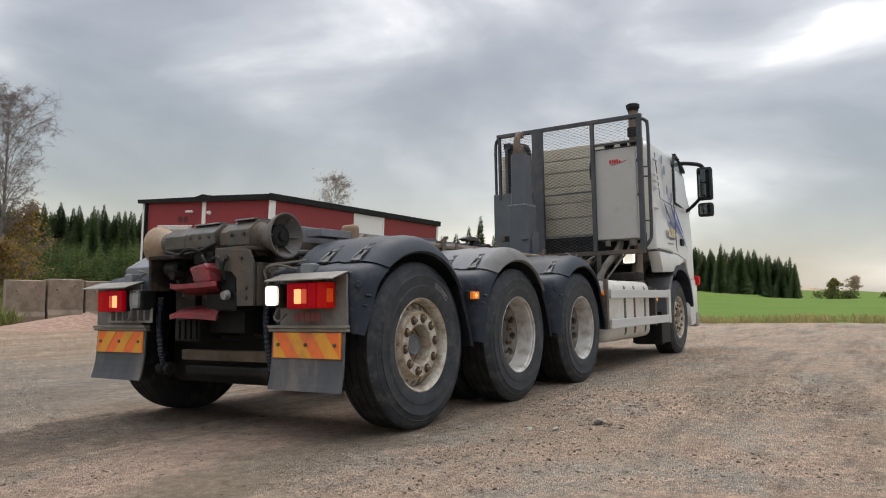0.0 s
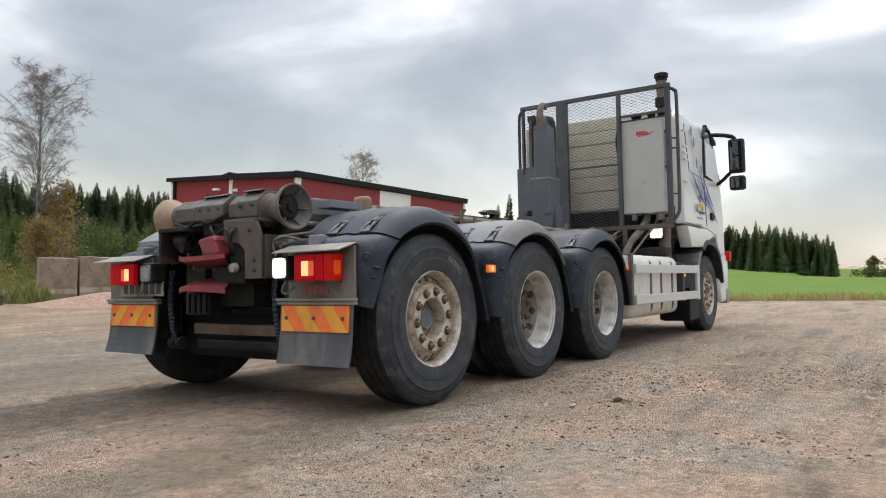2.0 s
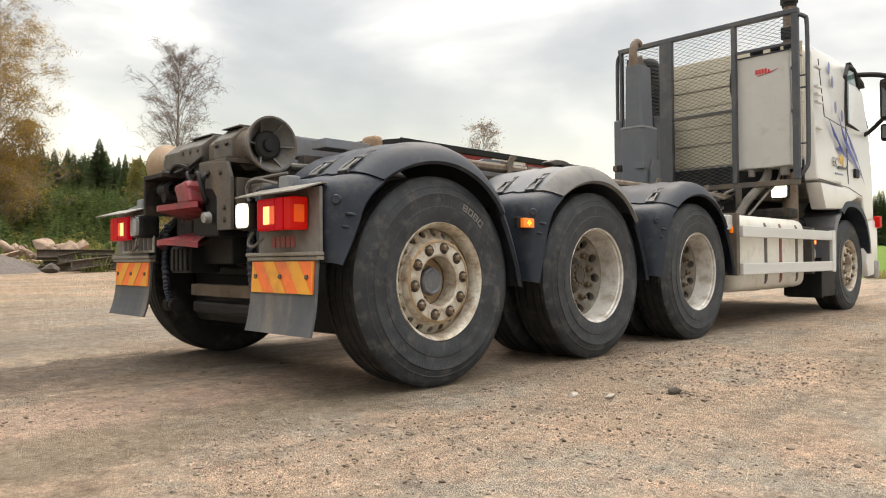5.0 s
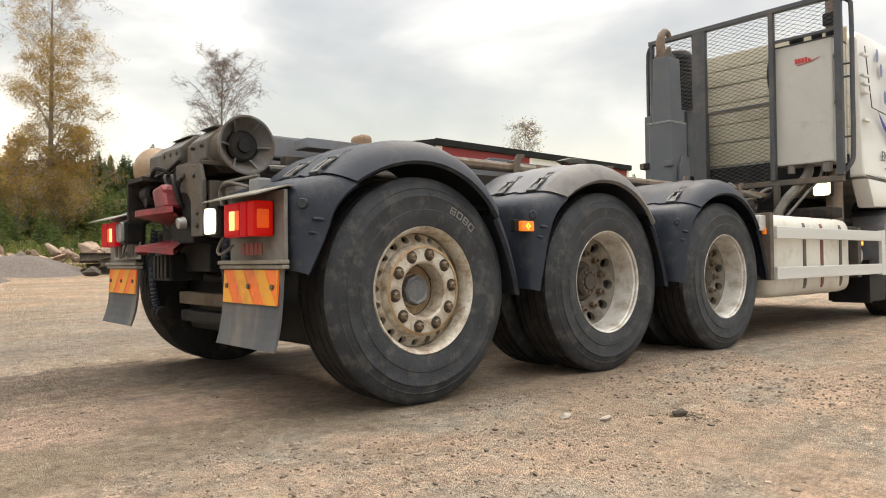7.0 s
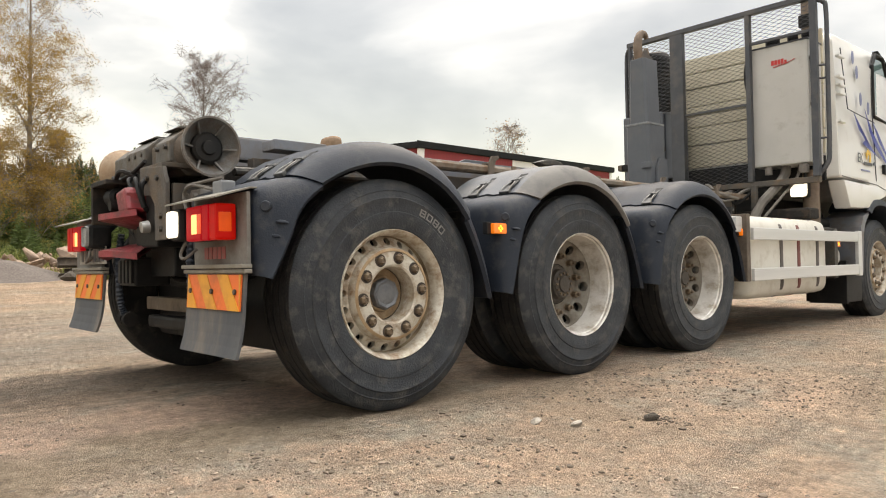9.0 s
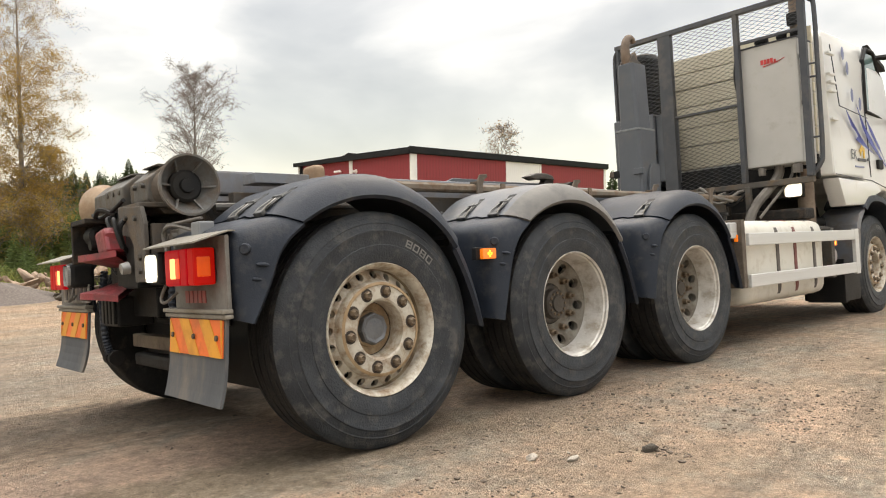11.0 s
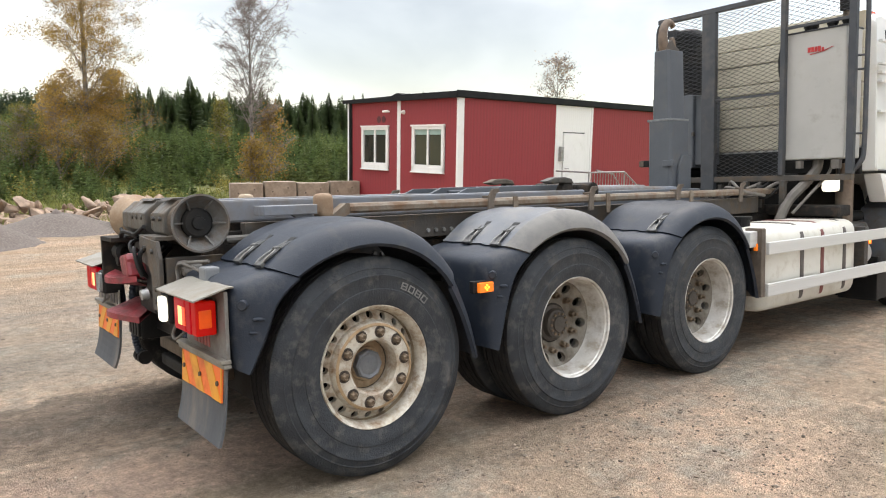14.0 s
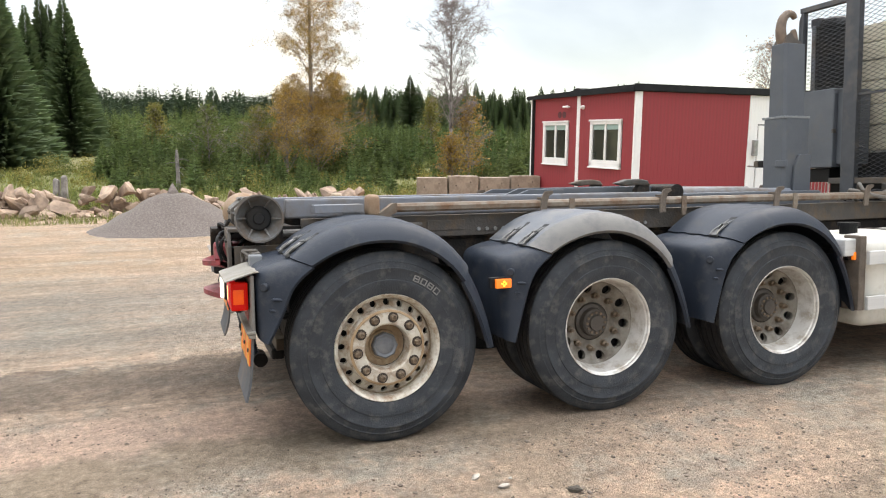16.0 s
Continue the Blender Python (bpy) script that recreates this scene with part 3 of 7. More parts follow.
    part("camera_dome", tube(B(), [(-2.12, -0.02, 2.5), (-2.12, -0.12, 2.5)], [0.06, 0.03], 10), M["trim"], h)
    bm = B()
    for x in (-3.02, -3.24):
        tube(bm, [(x, -0.018, 2.33), (x, -0.03, 2.33)], 0.09, 16)
    part("vent", bm, M["vent"], h, "two round dark red vents")
    part("plinth", box(B(), -GW + 0.1, -0.1, 0.1, LL - 0.1, -0.62, ZB), M["concrete"], h)
    # landing with railing at the door
    r = root("entrance_steps", "galvanised steel landing and steps with railing at the door", "steps", m=HOUSE)
    bm = B()
    box(bm, 0.05, 1.25, 3.5, 5.1, -0.04, 0.0, 0.004)
    for i in range(2):
        box(bm, 0.05, 1.25, 5.1 + i * 0.26, 5.36 + i * 0.26, -0.24 - i * 0.19, -0.2 - i * 0.19)
    part("landing", bm, M["galv"], r)
    bm = B()
    for y in (3.52, 5.08):
        tube(bm, [(1.22, y, -0.55), (1.22, y, 1.02)], 0.022, 8)
    tube(bm, [(1.22, 3.52, 1.02), (1.22, 5.08, 1.02), (1.22, 6.0, 0.45), (1.22, 6.0, -0.5)], 0.022, 8)
    tube(bm, [(1.22, 3.52, 0.15), (1.22, 5.08, 0.15), (1.22, 6.0, -0.4)], 0.015, 8)
    tube(bm, [(0.1, 3.52, 1.02), (1.22, 3.52, 1.02)], 0.022, 8)
    tube(bm, [(0.1, 5.3, 1.02), (0.1, 6.1, 0.9), (0.1, 6.5, 0.5)], 0.022, 8)
    part("handrail", bm, M["galv"], r)
    bar = part("baluster", tube(B(), [(0, 0, 0.15), (0, 0, 1.02)], 0.009, 6), M["galv"], r)
    bar.matrix_basis = Matrix.Translation((1.22, 3.64, 0))
    for i in range(1, 12):
        again(bar, Matrix.Translation((1.22, 3.64 + i * 0.12, 0)))
    for i in range(1, 7):
        again(bar, Matrix.Translation((1.22, 5.08 + i * 0.13, -0.62 * i * 0.13)))
    return h


M["blind"] = mat("pale_green_blind", (0.3, 0.4, 0.36), (0.26, 0.36, 0.32), 5, 0.8, bump=0)
M["vent"] = mat("dark_red_vent", (0.09, 0.02, 0.022), (0.07, 0.018, 0.02), 5, 0.7, bump=0)
build_house()

# ---- lorry ----
lorry = root("hooklift_lorry", "white-cabbed four-axle hook-lift lorry with grey mudguards, lamps lit", "lorry", m=LEAN)
R0 = 0.525
AXLES = (0.032, 1.412, 2.79)
GUARDS = (0.02, 1.385, 2.78)


def tyre_mesh(xo, width=0.305, tread=False):
    def p(d, r):
        return (xo - d, r)
    prof = [p(0.035, 0.29), p(0.012, 0.298), p(0.004, 0.33), p(0.0, 0.36), p(0.0, 0.372), p(0.003, 0.375), p(0.002, 0.385), p(0.004, 0.425), p(0.0015, 0.43), p(0.0015, 0.436), p(0.007, 0.44), p(0.014, 0.466), p(0.0125, 0.47), p(0.018, 0.478),
            p(0.024, 0.492), p(0.032, 0.512), p(0.046, 0.523)]
    g = [0.075, 0.125, 0.18, 0.23]
    for d in g:
        prof += [p(d - 0.006, 0.5255), p(d - 0.005, 0.513), p(d + 0.005, 0.513), p(d + 0.006, 0.5255)]
    prof += [p(width - 0.046, 0.523), p(width - 0.032, 0.512), p(width - 0.01, 0.46), p(width, 0.385), p(width - 0.02, 0.30), p(width - 0.05, 0.28)]
    return lathe_x(B(), prof[16:] if tread else prof[:17], 0, 0, 96)


def wheel_single():
    """Outset disc with ten nuts, as on the steered axles."""
    w = root("wheel", "", "")
    t = part("tyre", tyre_mesh(1.205), M["rubber"], w, "worn black tyre dusted with gravel", True)
    part("tread", tyre_mesh(1.205, tread=True), M["tread"], t, "ribbed tread, coloured black for the shade under the mudguard", True)
    bm = B()
    for k in range(4):
        a = radians(24 + k * 6.4)
        m = Matrix.Rotation(-a, 4, "X") @ Matrix.Translation((1.2025, 0, 0.402)) @ Matrix.Diagonal((1, 1.55, 1.45, 1))
        for y0, y1, z0, z1 in ((-0.013, -0.008, -0.012, 0.012), (0.006, 0.01, -0.012, 0.012), (-0.013, 0.01, 0.008, 0.012), (-0.013, 0.01, -0.012, -0.008), (-0.013, 0.01, -0.002, 0.002))[:5 - k % 2]:
            box(bm, 0, 0.0022, y0, y1, z0, z1, m=m)
    part("lettering", bm, M["galv_letter"], t, "pale worn raised letters")
    prof = [(0.94, 0.28), (1.12, 0.266), (1.165, 0.27), (1.186, 0.281), (1.194, 0.292), (1.188, 0.296), (1.18, 0.29), (1.168, 0.275), (1.13, 0.268), (1.105, 0.262),
            (1.100, 0.256), (1.106, 0.250), (1.112, 0.240), (1.118, 0.230), (1.135, 0.219), (1.165, 0.211), (1.176, 0.203), (1.178, 0.135), (1.172, 0.126), (1.15, 0.122), (1.085, 0.12)]
    bm = lathe_x(B(), prof, 0, 0, 80, lambda i, k: 6 <= i <= 13)
    holed_ring(bm, 1.135, 0.219, 1.105, 0.262, 20, 0.0175, 0.05)
    rim = part("rim", bm, M["rim"], w, "cream wheel rim stained with rust", True)
    # the groove's shade is painted in along with the rust stain
    part("rim_well", lathe_x(B(), prof[6:10], 0, 0, 80), M["rim_well"], rim, "rust-stained rim well, browned further for the groove's shade", True)
    part("rust_ring", lathe_x(B(), [(1.1755, 0.2085), (1.1785, 0.204), (1.18, 0.196), (1.1785, 0.194)], 0, 0, 64), M["rust_ring"], rim, "rust-brown ring", True)
    part("hub", lathe_x(B(), [(1.07, 0.121), (1.082, 0.118), (1.082, 0.085), (1.095, 0.08), (1.095, 0.0001)], 0, 0, 32), M["hub_rust"], w, "rusty hub", True)
    part("hub_cap", lathe_x(B(), [(1.08, 0.075), (1.125, 0.072), (1.132, 0.064), (1.126, 0.05), (1.13, 0.03), (1.13, 0.0001)], 0, 0, 8), M["cap_grey"], w, "grey dented hub cap", True)
    part("backing", lathe_x(B(), [(1.06, 0.262), (1.06, 0.0001)], 0, 0, 32), M["black"], w)
    nut = None
    for k in range(10):
        a = k * math.tau / 10 + 0.2
        m = Matrix.Translation((1.175, 0.1675 * math.sin(a), 0.1675 * math.cos(a)))
        if nut is None:
            recess = part("nut_seat", lathe_x(B(), [(0.0, 0.0305), (0.0035, 0.0295), (0.0035, 0.0001)], 0, 0, 20), M["seat_black"], w)
            recess.matrix_basis = m
            nut = part("wheel_nut", lathe_x(B(), [(0.002, 0.0205), (0.016, 0.0205), (0.022, 0.0165), (0.026, 0.012), (0.022, 0.009), (0.022, 0.0001)], 0, 0, 6), M["nut"], w)
            nut.matrix_basis = m
        else:
            again(recess, m)
            again(nut, m)
    return w


def wheel_twin():
    """Deep-dished outer rim with a second tyre behind it."""
    w = root("wheel", "", "")
    t = part("tyre", tyre_mesh(1.205), M["rubber"], w, "worn black retread tyre dusted with gravel", True)
    part("tread", tyre_mesh(1.205, tread=True), M["tread"], t, "ribbed tread, coloured black for the shade under the mudguard", True)
    t = part("inner_tyre", tyre_mesh(0.86), M["rubber"], w, "", True)
    part("tread", tyre_mesh(0.86, tread=True), M["tread"], t, "", True)
    prof = [(0.92, 0.286), (1.19, 0.288), (1.197, 0.297), (1.19, 0.300), (1.183, 0.294), (1.17, 0.281), (1.13, 0.274), (1.075, 0.268), (1.05, 0.260), (1.043, 0.252), (1.036, 0.243),
            (1.031, 0.234), (1.022, 0.214), (1.016, 0.204), (0.998, 0.172), (0.992, 0.12)]
    rim = part("rim", lathe_x(B(), prof[:9], 0, 0, 80), M["rim2"], w, "pale silver dished wheel rim", True)
    part("disc", lathe_x(B(), prof[8:9] + [(1.043, 0.252), (1.0095, 0.184), (0.998, 0.172), (0.992, 0.12)], 0, 0, 80, lambda i, k: i == 1), M["disc"], rim, "brownish grey wheel disc with round holes", True)
    part("disc", holed_ring(B(), 1.0095, 0.184, 1.043, 0.252, 10, 0.0295, 0.42), M["disc"], rim, "", True)
    hub = part("hub", lathe_x(B(), [(0.985, 0.118), (1.0, 0.112), (1.008, 0.092), (1.04, 0.086), (1.05, 0.075), (1.05, 0.05), (1.062, 0.046), (1.064, 0.0001)], 0, 0, 24), M["hub_oil"], w, "oily axle hub", True)
    bm = B()
    for k in range(12):
        q = k * math.tau / 12
        lathe_x(bm, [(1.048, 0.009), (1.058, 0.008), (1.058, 0.0001)], 0.064 * math.sin(q), 0.064 * math.cos(q), 6)
    tagged(part("flange_bolts", bm, M["nut"], hub), kind="stuff")
    part("brake_drum", lathe_x(B(), [(0.9, 0.28), (0.97, 0.26), (0.97, 0.0001)], 0, 0, 32), M["black"], w)
    nut = None
    for k in range(10):
        a = k * math.tau / 10 + 0.1
        m = Matrix.Translation((0.992, 0.1675 * math.sin(a), 0.1675 * math.cos(a)))
        if nut is None:
            bm = B()
            lathe_x(bm, [(0.0, 0.025), (0.005, 0.025), (0.007, 0.02), (0.036, 0.0195), (0.042, 0.012), (0.058, 0.011), (0.06, 0.0001)], 0, 0, 8)
            nut = part("wheel_nut", bm, M["nut"], w, "", True)
            nut.matrix_basis = m
        else:
            again(nut, m)
    return w


M["disc"] = mat("dirty_wheel_disc", (0.24, 0.222, 0.19), (0.14, 0.12, 0.095), 9, 0.6, metal=0.2, dirt=(0.1, 0.08, 0.06), dirt_amount=0.42, dirt_scale=10, bump=0.3)
# rust stain plus the shade of the groove, both in the colour
M["rim_well"] = mat("stained_rim_well", (0.34, 0.275, 0.19), (0.22, 0.16, 0.1), 10, 0.6, metal=0.1, dirt=(0.11, 0.075, 0.045), dirt_amount=0.42, dirt_scale=10, bump=0.3)
M["hub_oil"] = mat("oily_black_hub", (0.06, 0.052, 0.045), (0.13, 0.11, 0.09), 16, 0.5, metal=0.3, dirt=(0.03, 0.026, 0.022), dirt_amount=0.45, bump=0.4)
M["cap_grey"] = mat("blue_grey_cap", (0.1, 0.108, 0.118), (0.16, 0.165, 0.17), 14, 0.5, metal=0.2, dirt=(0.2, 0.15, 0.1), dirt_amount=0.25, bump=0.4)
M["hub_rust"] = mat("rusty_hub", (0.3, 0.2, 0.11), (0.17, 0.11, 0.065), 12, 0.7, dirt=(0.42, 0.33, 0.22), dirt_amount=0.35, dirt_scale=10, bump=0.4)
M["rust_ring"] = mat("rust_stain_ring", (0.24, 0.15, 0.075), (0.38, 0.28, 0.17), 14, 0.7, bump=0.3)
M["seat_black"] = mat("dark_nut_seat", (0.03, 0.022, 0.016), (0.05, 0.035, 0.025), 30, 0.7, bump=0.1)
M["galv_letter"] = mat("chalky_letters", (0.26, 0.255, 0.24), (0.12, 0.12, 0.115), 30, 0.8, bump=0.1)
M["clip"] = mat("worn_black_rubber_and_wire", (0.015, 0.015, 0.016), (0.12, 0.12, 0.115), 30, 0.4, metal=0.3, bump=0.1)
M["guard_pale"] = mat("pale_grey_mudguard", (0.06, 0.068, 0.08), (0.095, 0.103, 0.115), 3.5, 0.45, dirt=(0.19, 0.18, 0.165), dirt_amount=0.3, dirt_scale=5, bump=0.15, bump_scale=140)
FLIP = Matrix.Rotation(math.pi, 4, "Z")


def set_wheels():
    single, twin = wheel_single(), wheel_twin()
    single.parent = twin.parent = lorry
    single.matrix_basis = Matrix.Translation((0, AXLES[0], R0))
    twin.matrix_basis = Matrix.Translation((0, AXLES[1], R0))
    spin = Matrix.Rotation(0.35, 4, "X")
    copy_thing(single, Matrix.Translation((0, AXLES[0], R0)) @ FLIP)
    copy_thing(single, Matrix.Translation((-0.03, 6.62, R0)) @ spin)
    copy_thing(single, Matrix.Translation((0.03, 6.62, R0)) @ FLIP @ spin)
    copy_thing(twin, Matrix.Translation((0, AXLES[1], R0)) @ FLIP)
    copy_thing(twin, Matrix.Translation((0, AXLES[2], R0)) @ spin)
    copy_thing(twin, Matrix.Translation((0, AXLES[2], R0)) @ FLIP @ spin)


set_wheels()

# outer and inner outline of a mudguard, in (y, z) about its axle
GUARD_P = [(-0.66, 0.628), (-0.675, 0.85), (-0.665, 0.965), (-0.585, 1.008), (-0.485, 1.03), (-0.31, 1.15), (-0.1, 1.205), (0.1, 1.20), (0.28, 1.135), (0.40, 1.045), (0.485, 0.945), (0.555, 0.80), (0.61, 0.64), (0.645, 0.48)]
GUARD_Q = [(-0.625, 0.612), (-0.55, 0.76), (-0.505, 0.87), (-0.455, 0.935), (-0.385, 0.99), (-0.26, 1.055), (-0.09, 1.098), (0.09, 1.092), (0.25, 1.035), (0.365, 0.95), (0.435, 0.865), (0.50, 0.74), (0.555, 0.60), (0.59, 0.48)]


def guard_shell(bm, i0, i1, side=1, lift=0.0, x_in=0.60, x_out=1.235, thick=0.014, fine=3, first=0):
    ps = smooth_line(GUARD_P[i0:i1 + 1], fine)
    qs = smooth_line(GUARD_Q[i0:i1 + 1], fine)
    rows = []
    c = Vector((0, 0.55))
    for p, q in zip(ps, qs):
        o = (p - c).normalized() * lift
        d = q - p
        sec = [(x_in, p + o - d * 0.02), (x_in + 0.1, p + o), (0.80, p + o + (p - c).normalized() * 0.008), (0.83, p + o - (p - c).normalized() * 0.003), (0.95, p + o + (p - c).normalized() * 0.008), (0.98, p + o - (p - c).normalized() * 0.003),
               (1.10, p + o), (1.145, p + o + d * 0.06), (1.18, p + o + d * 0.2), (1.205, p + o + d * 0.42), (x_out - 0.012, p + o + d * 0.75), (x_out, q + o)]
        sec = sec[first:]
        inn = [(x - (thick if k > 6 else 0), v - (p - c).normalized() * thick) for k, (x, v) in reversed(list(enumerate(sec, first)))]
        rows.append([bm.verts.new((side * x, v.x, v.y)) for x, v in sec + inn])
    n = len(rows[0])
    fs = []
    for a, b in zip(rows, rows[1:]):
        for k in range(n):
            fs.append(bm.faces.new((a[k], a[(k + 1) % n], b[(k + 1) % n], b[k])))
    fs.append(bm.faces.new(rows[0]))
    fs.append(bm.faces.new(rows[-1][::-1]))
    bmesh.ops.recalc_face_normals(bm, faces=fs)
    return bm


def clip_mesh():
    """Rubber tension strap with two thin runners between a slotted plate and a wire bow, laid along y."""
    bm = B()
    for s in (-1, 1):
        tube(bm, smooth_line([(s * 0.017, -0.085, 0.013), (s * 0.022, -0.02, 0.014), (s * 0.016, 0.03, 0.007), (s * 0.022, 0.075, -0.004)], 3), 0.0075, 6)
    tube(bm, smooth_line([(-0.022, 0.02, 0.012), (-0.01, 0.002, 0.022), (0.01, 0.002, 0.022), (0.022, 0.02, 0.012)], 3), 0.006, 6)
    box(bm, -0.034, 0.034, 0.066, 0.084, -0.013, 0.001, 0.003)
    box(bm, -0.036, 0.036, -0.108, -0.084, -0.002, 0.019, 0.004)
    box(bm, -0.02, 0.02, -0.085, -0.04, 0.0, 0.016, 0.004)
    return bm


def build_guards():
    first, clip0 = None, None
    for i, y in enumerate(GUARDS):
        if i == 1:
            # the two guards ahead reach farther down
            GUARD_P[0], GUARD_Q[0] = (-0.665, 0.51), (-0.62, 0.495)
        mt = M["guard_worn"] if i == 1 else M["guard"]
        g = root("mudguard", "", "")
        g.parent = lorry
        g.matrix_basis = Matrix.Translation((0, y, 0))
        tagged(g, "weathered light grey mudguard" if i == 1 else "dark grey plastic mudguard")
        part("rear_panel", guard_shell(B(), 0, 4), M["guard"], g, "", True)
        part("arch", guard_shell(B(), 4, 10, lift=0.012, x_out=1.24), M["guard"] if i != 1 else M["guard_pale"], g, "", True)
        if i == 1:
            part("worn_edge", guard_shell(B(), 4, 10, lift=0.0135, x_out=1.2425, first=7), M["guard_worn"], g, "scuffed tan edge", True)
        part("front_strip", guard_shell(B(), 10, 13, x_in=0.7), M["guard"], g, "", True)
        for y0, z, w in ((-0.567, 0.832, 0.03), (-0.585, 0.776, 0.026)):
            bm = B()
            bmesh.ops.create_uvsphere(bm, u_segments=14, v_segments=8, radius=1.0)
            for v in bm.verts:
                q = v.co.copy()
                v.co = Vector((1.214 + 0.012 * q.x + (0.008 if w > 0.028 else 0.0), y0 + w * q.y - 0.01 * q.z, z + (0.012 * q.z if q.z > 0 else 0.007 * q.z)))
            part("boss", bm, M["guard"], g, "", True)
        part("plug", tube(B(), [(1.17, -0.60, 0.897), (1.203, -0.632, 0.897), (1.206, -0.635, 0.897)], [0.022, 0.022, 0.018], 16), M["guard"], g, "", True)
        for x in ((0.83, 1.075) if i < 2 else (1.075,)):
            m = Matrix.Translation((x, -0.412, 1.093)) @ Matrix.Rotation(radians(36), 4, "X")
            if clip0 is None:
                clip0 = part("strap_clip", clip_mesh(), M["clip"], g, "black strap clip with worn wire bow")
                clip0.matrix_basis = m
                bm = B()
                tube(bm, smooth_line([(-0.03, -0.095, 0.018), (-0.027, -0.06, 0.022), (-0.012, 0.0, 0.019), (0.012, 0.0, 0.019), (0.027, -0.06, 0.022), (0.03, -0.095, 0.018)], 3), 0.0028, 6)
                bow0 = part("wire_bow", bm, M["galv"], g, "worn bright wire bow", True)
                bow0.matrix_basis = m
                # thin black plate imitates the shade of a recess under the strap
                seat0 = part("clip_recess", box(B(), -0.026, 0.026, -0.02, 0.104, -0.006, 0.0015, 0.001), M["black"], g, "")
                seat0.matrix_basis = m
            else:
                again(clip0, m, g, "black strap clip with worn wire bow")
                again(seat0, m, g)
                again(bow0, m, g, "worn bright wire bow")
        part("stay", tube(B(), [(0.45, -0.1, 1.0), (0.6, -0.1, 1.05), (1.15, -0.1, 1.12)], 0.02, 8), M["black"], g)
        part("stay", tube(B(), [(0.45, 0.45, 0.9), (1.15, 0.45, 0.9)], 0.02, 8), M["black"], g)
        # the far side, seen past the tail only
        part("far_shell", guard_shell(B(), 0, 13, -1, fine=2), M["guard"], g, "", True)


build_guards()

# marker lamps on the mudguards
def marker(y, z, x):
    bm = B()
    box(bm, x - 0.02, x + 0.006, y - 0.048, y + 0.048, z - 0.027, z + 0.027, 0.006)
    part("lamp_bracket", box(B(), x - 0.05, x - 0.018, y - 0.075, y + 0.035, z - 0.03, z + 0.034, 0.005), M["black"], lorry, "black lamp bracket")
    k = part("side_marker", bm, M["lamp_orange"], lorry, "lit amber side marker lamp")
    bm = B()
    for dy, dz in ((0, 0.011), (0, -0.011), (0.011, 0), (-0.011, 0)):
        tube(bm, [(x + 0.004, y + dy, z + dz), (x + 0.008, y + dy, z + dz)], 0.007, 8)
    part("bulb", bm, M["lamp_amber_hot"], k)


marker(0.712, 0.835, 1.2)
marker(3.43, 0.86, 1.2)
marker(5.35, 0.78, 1.20)

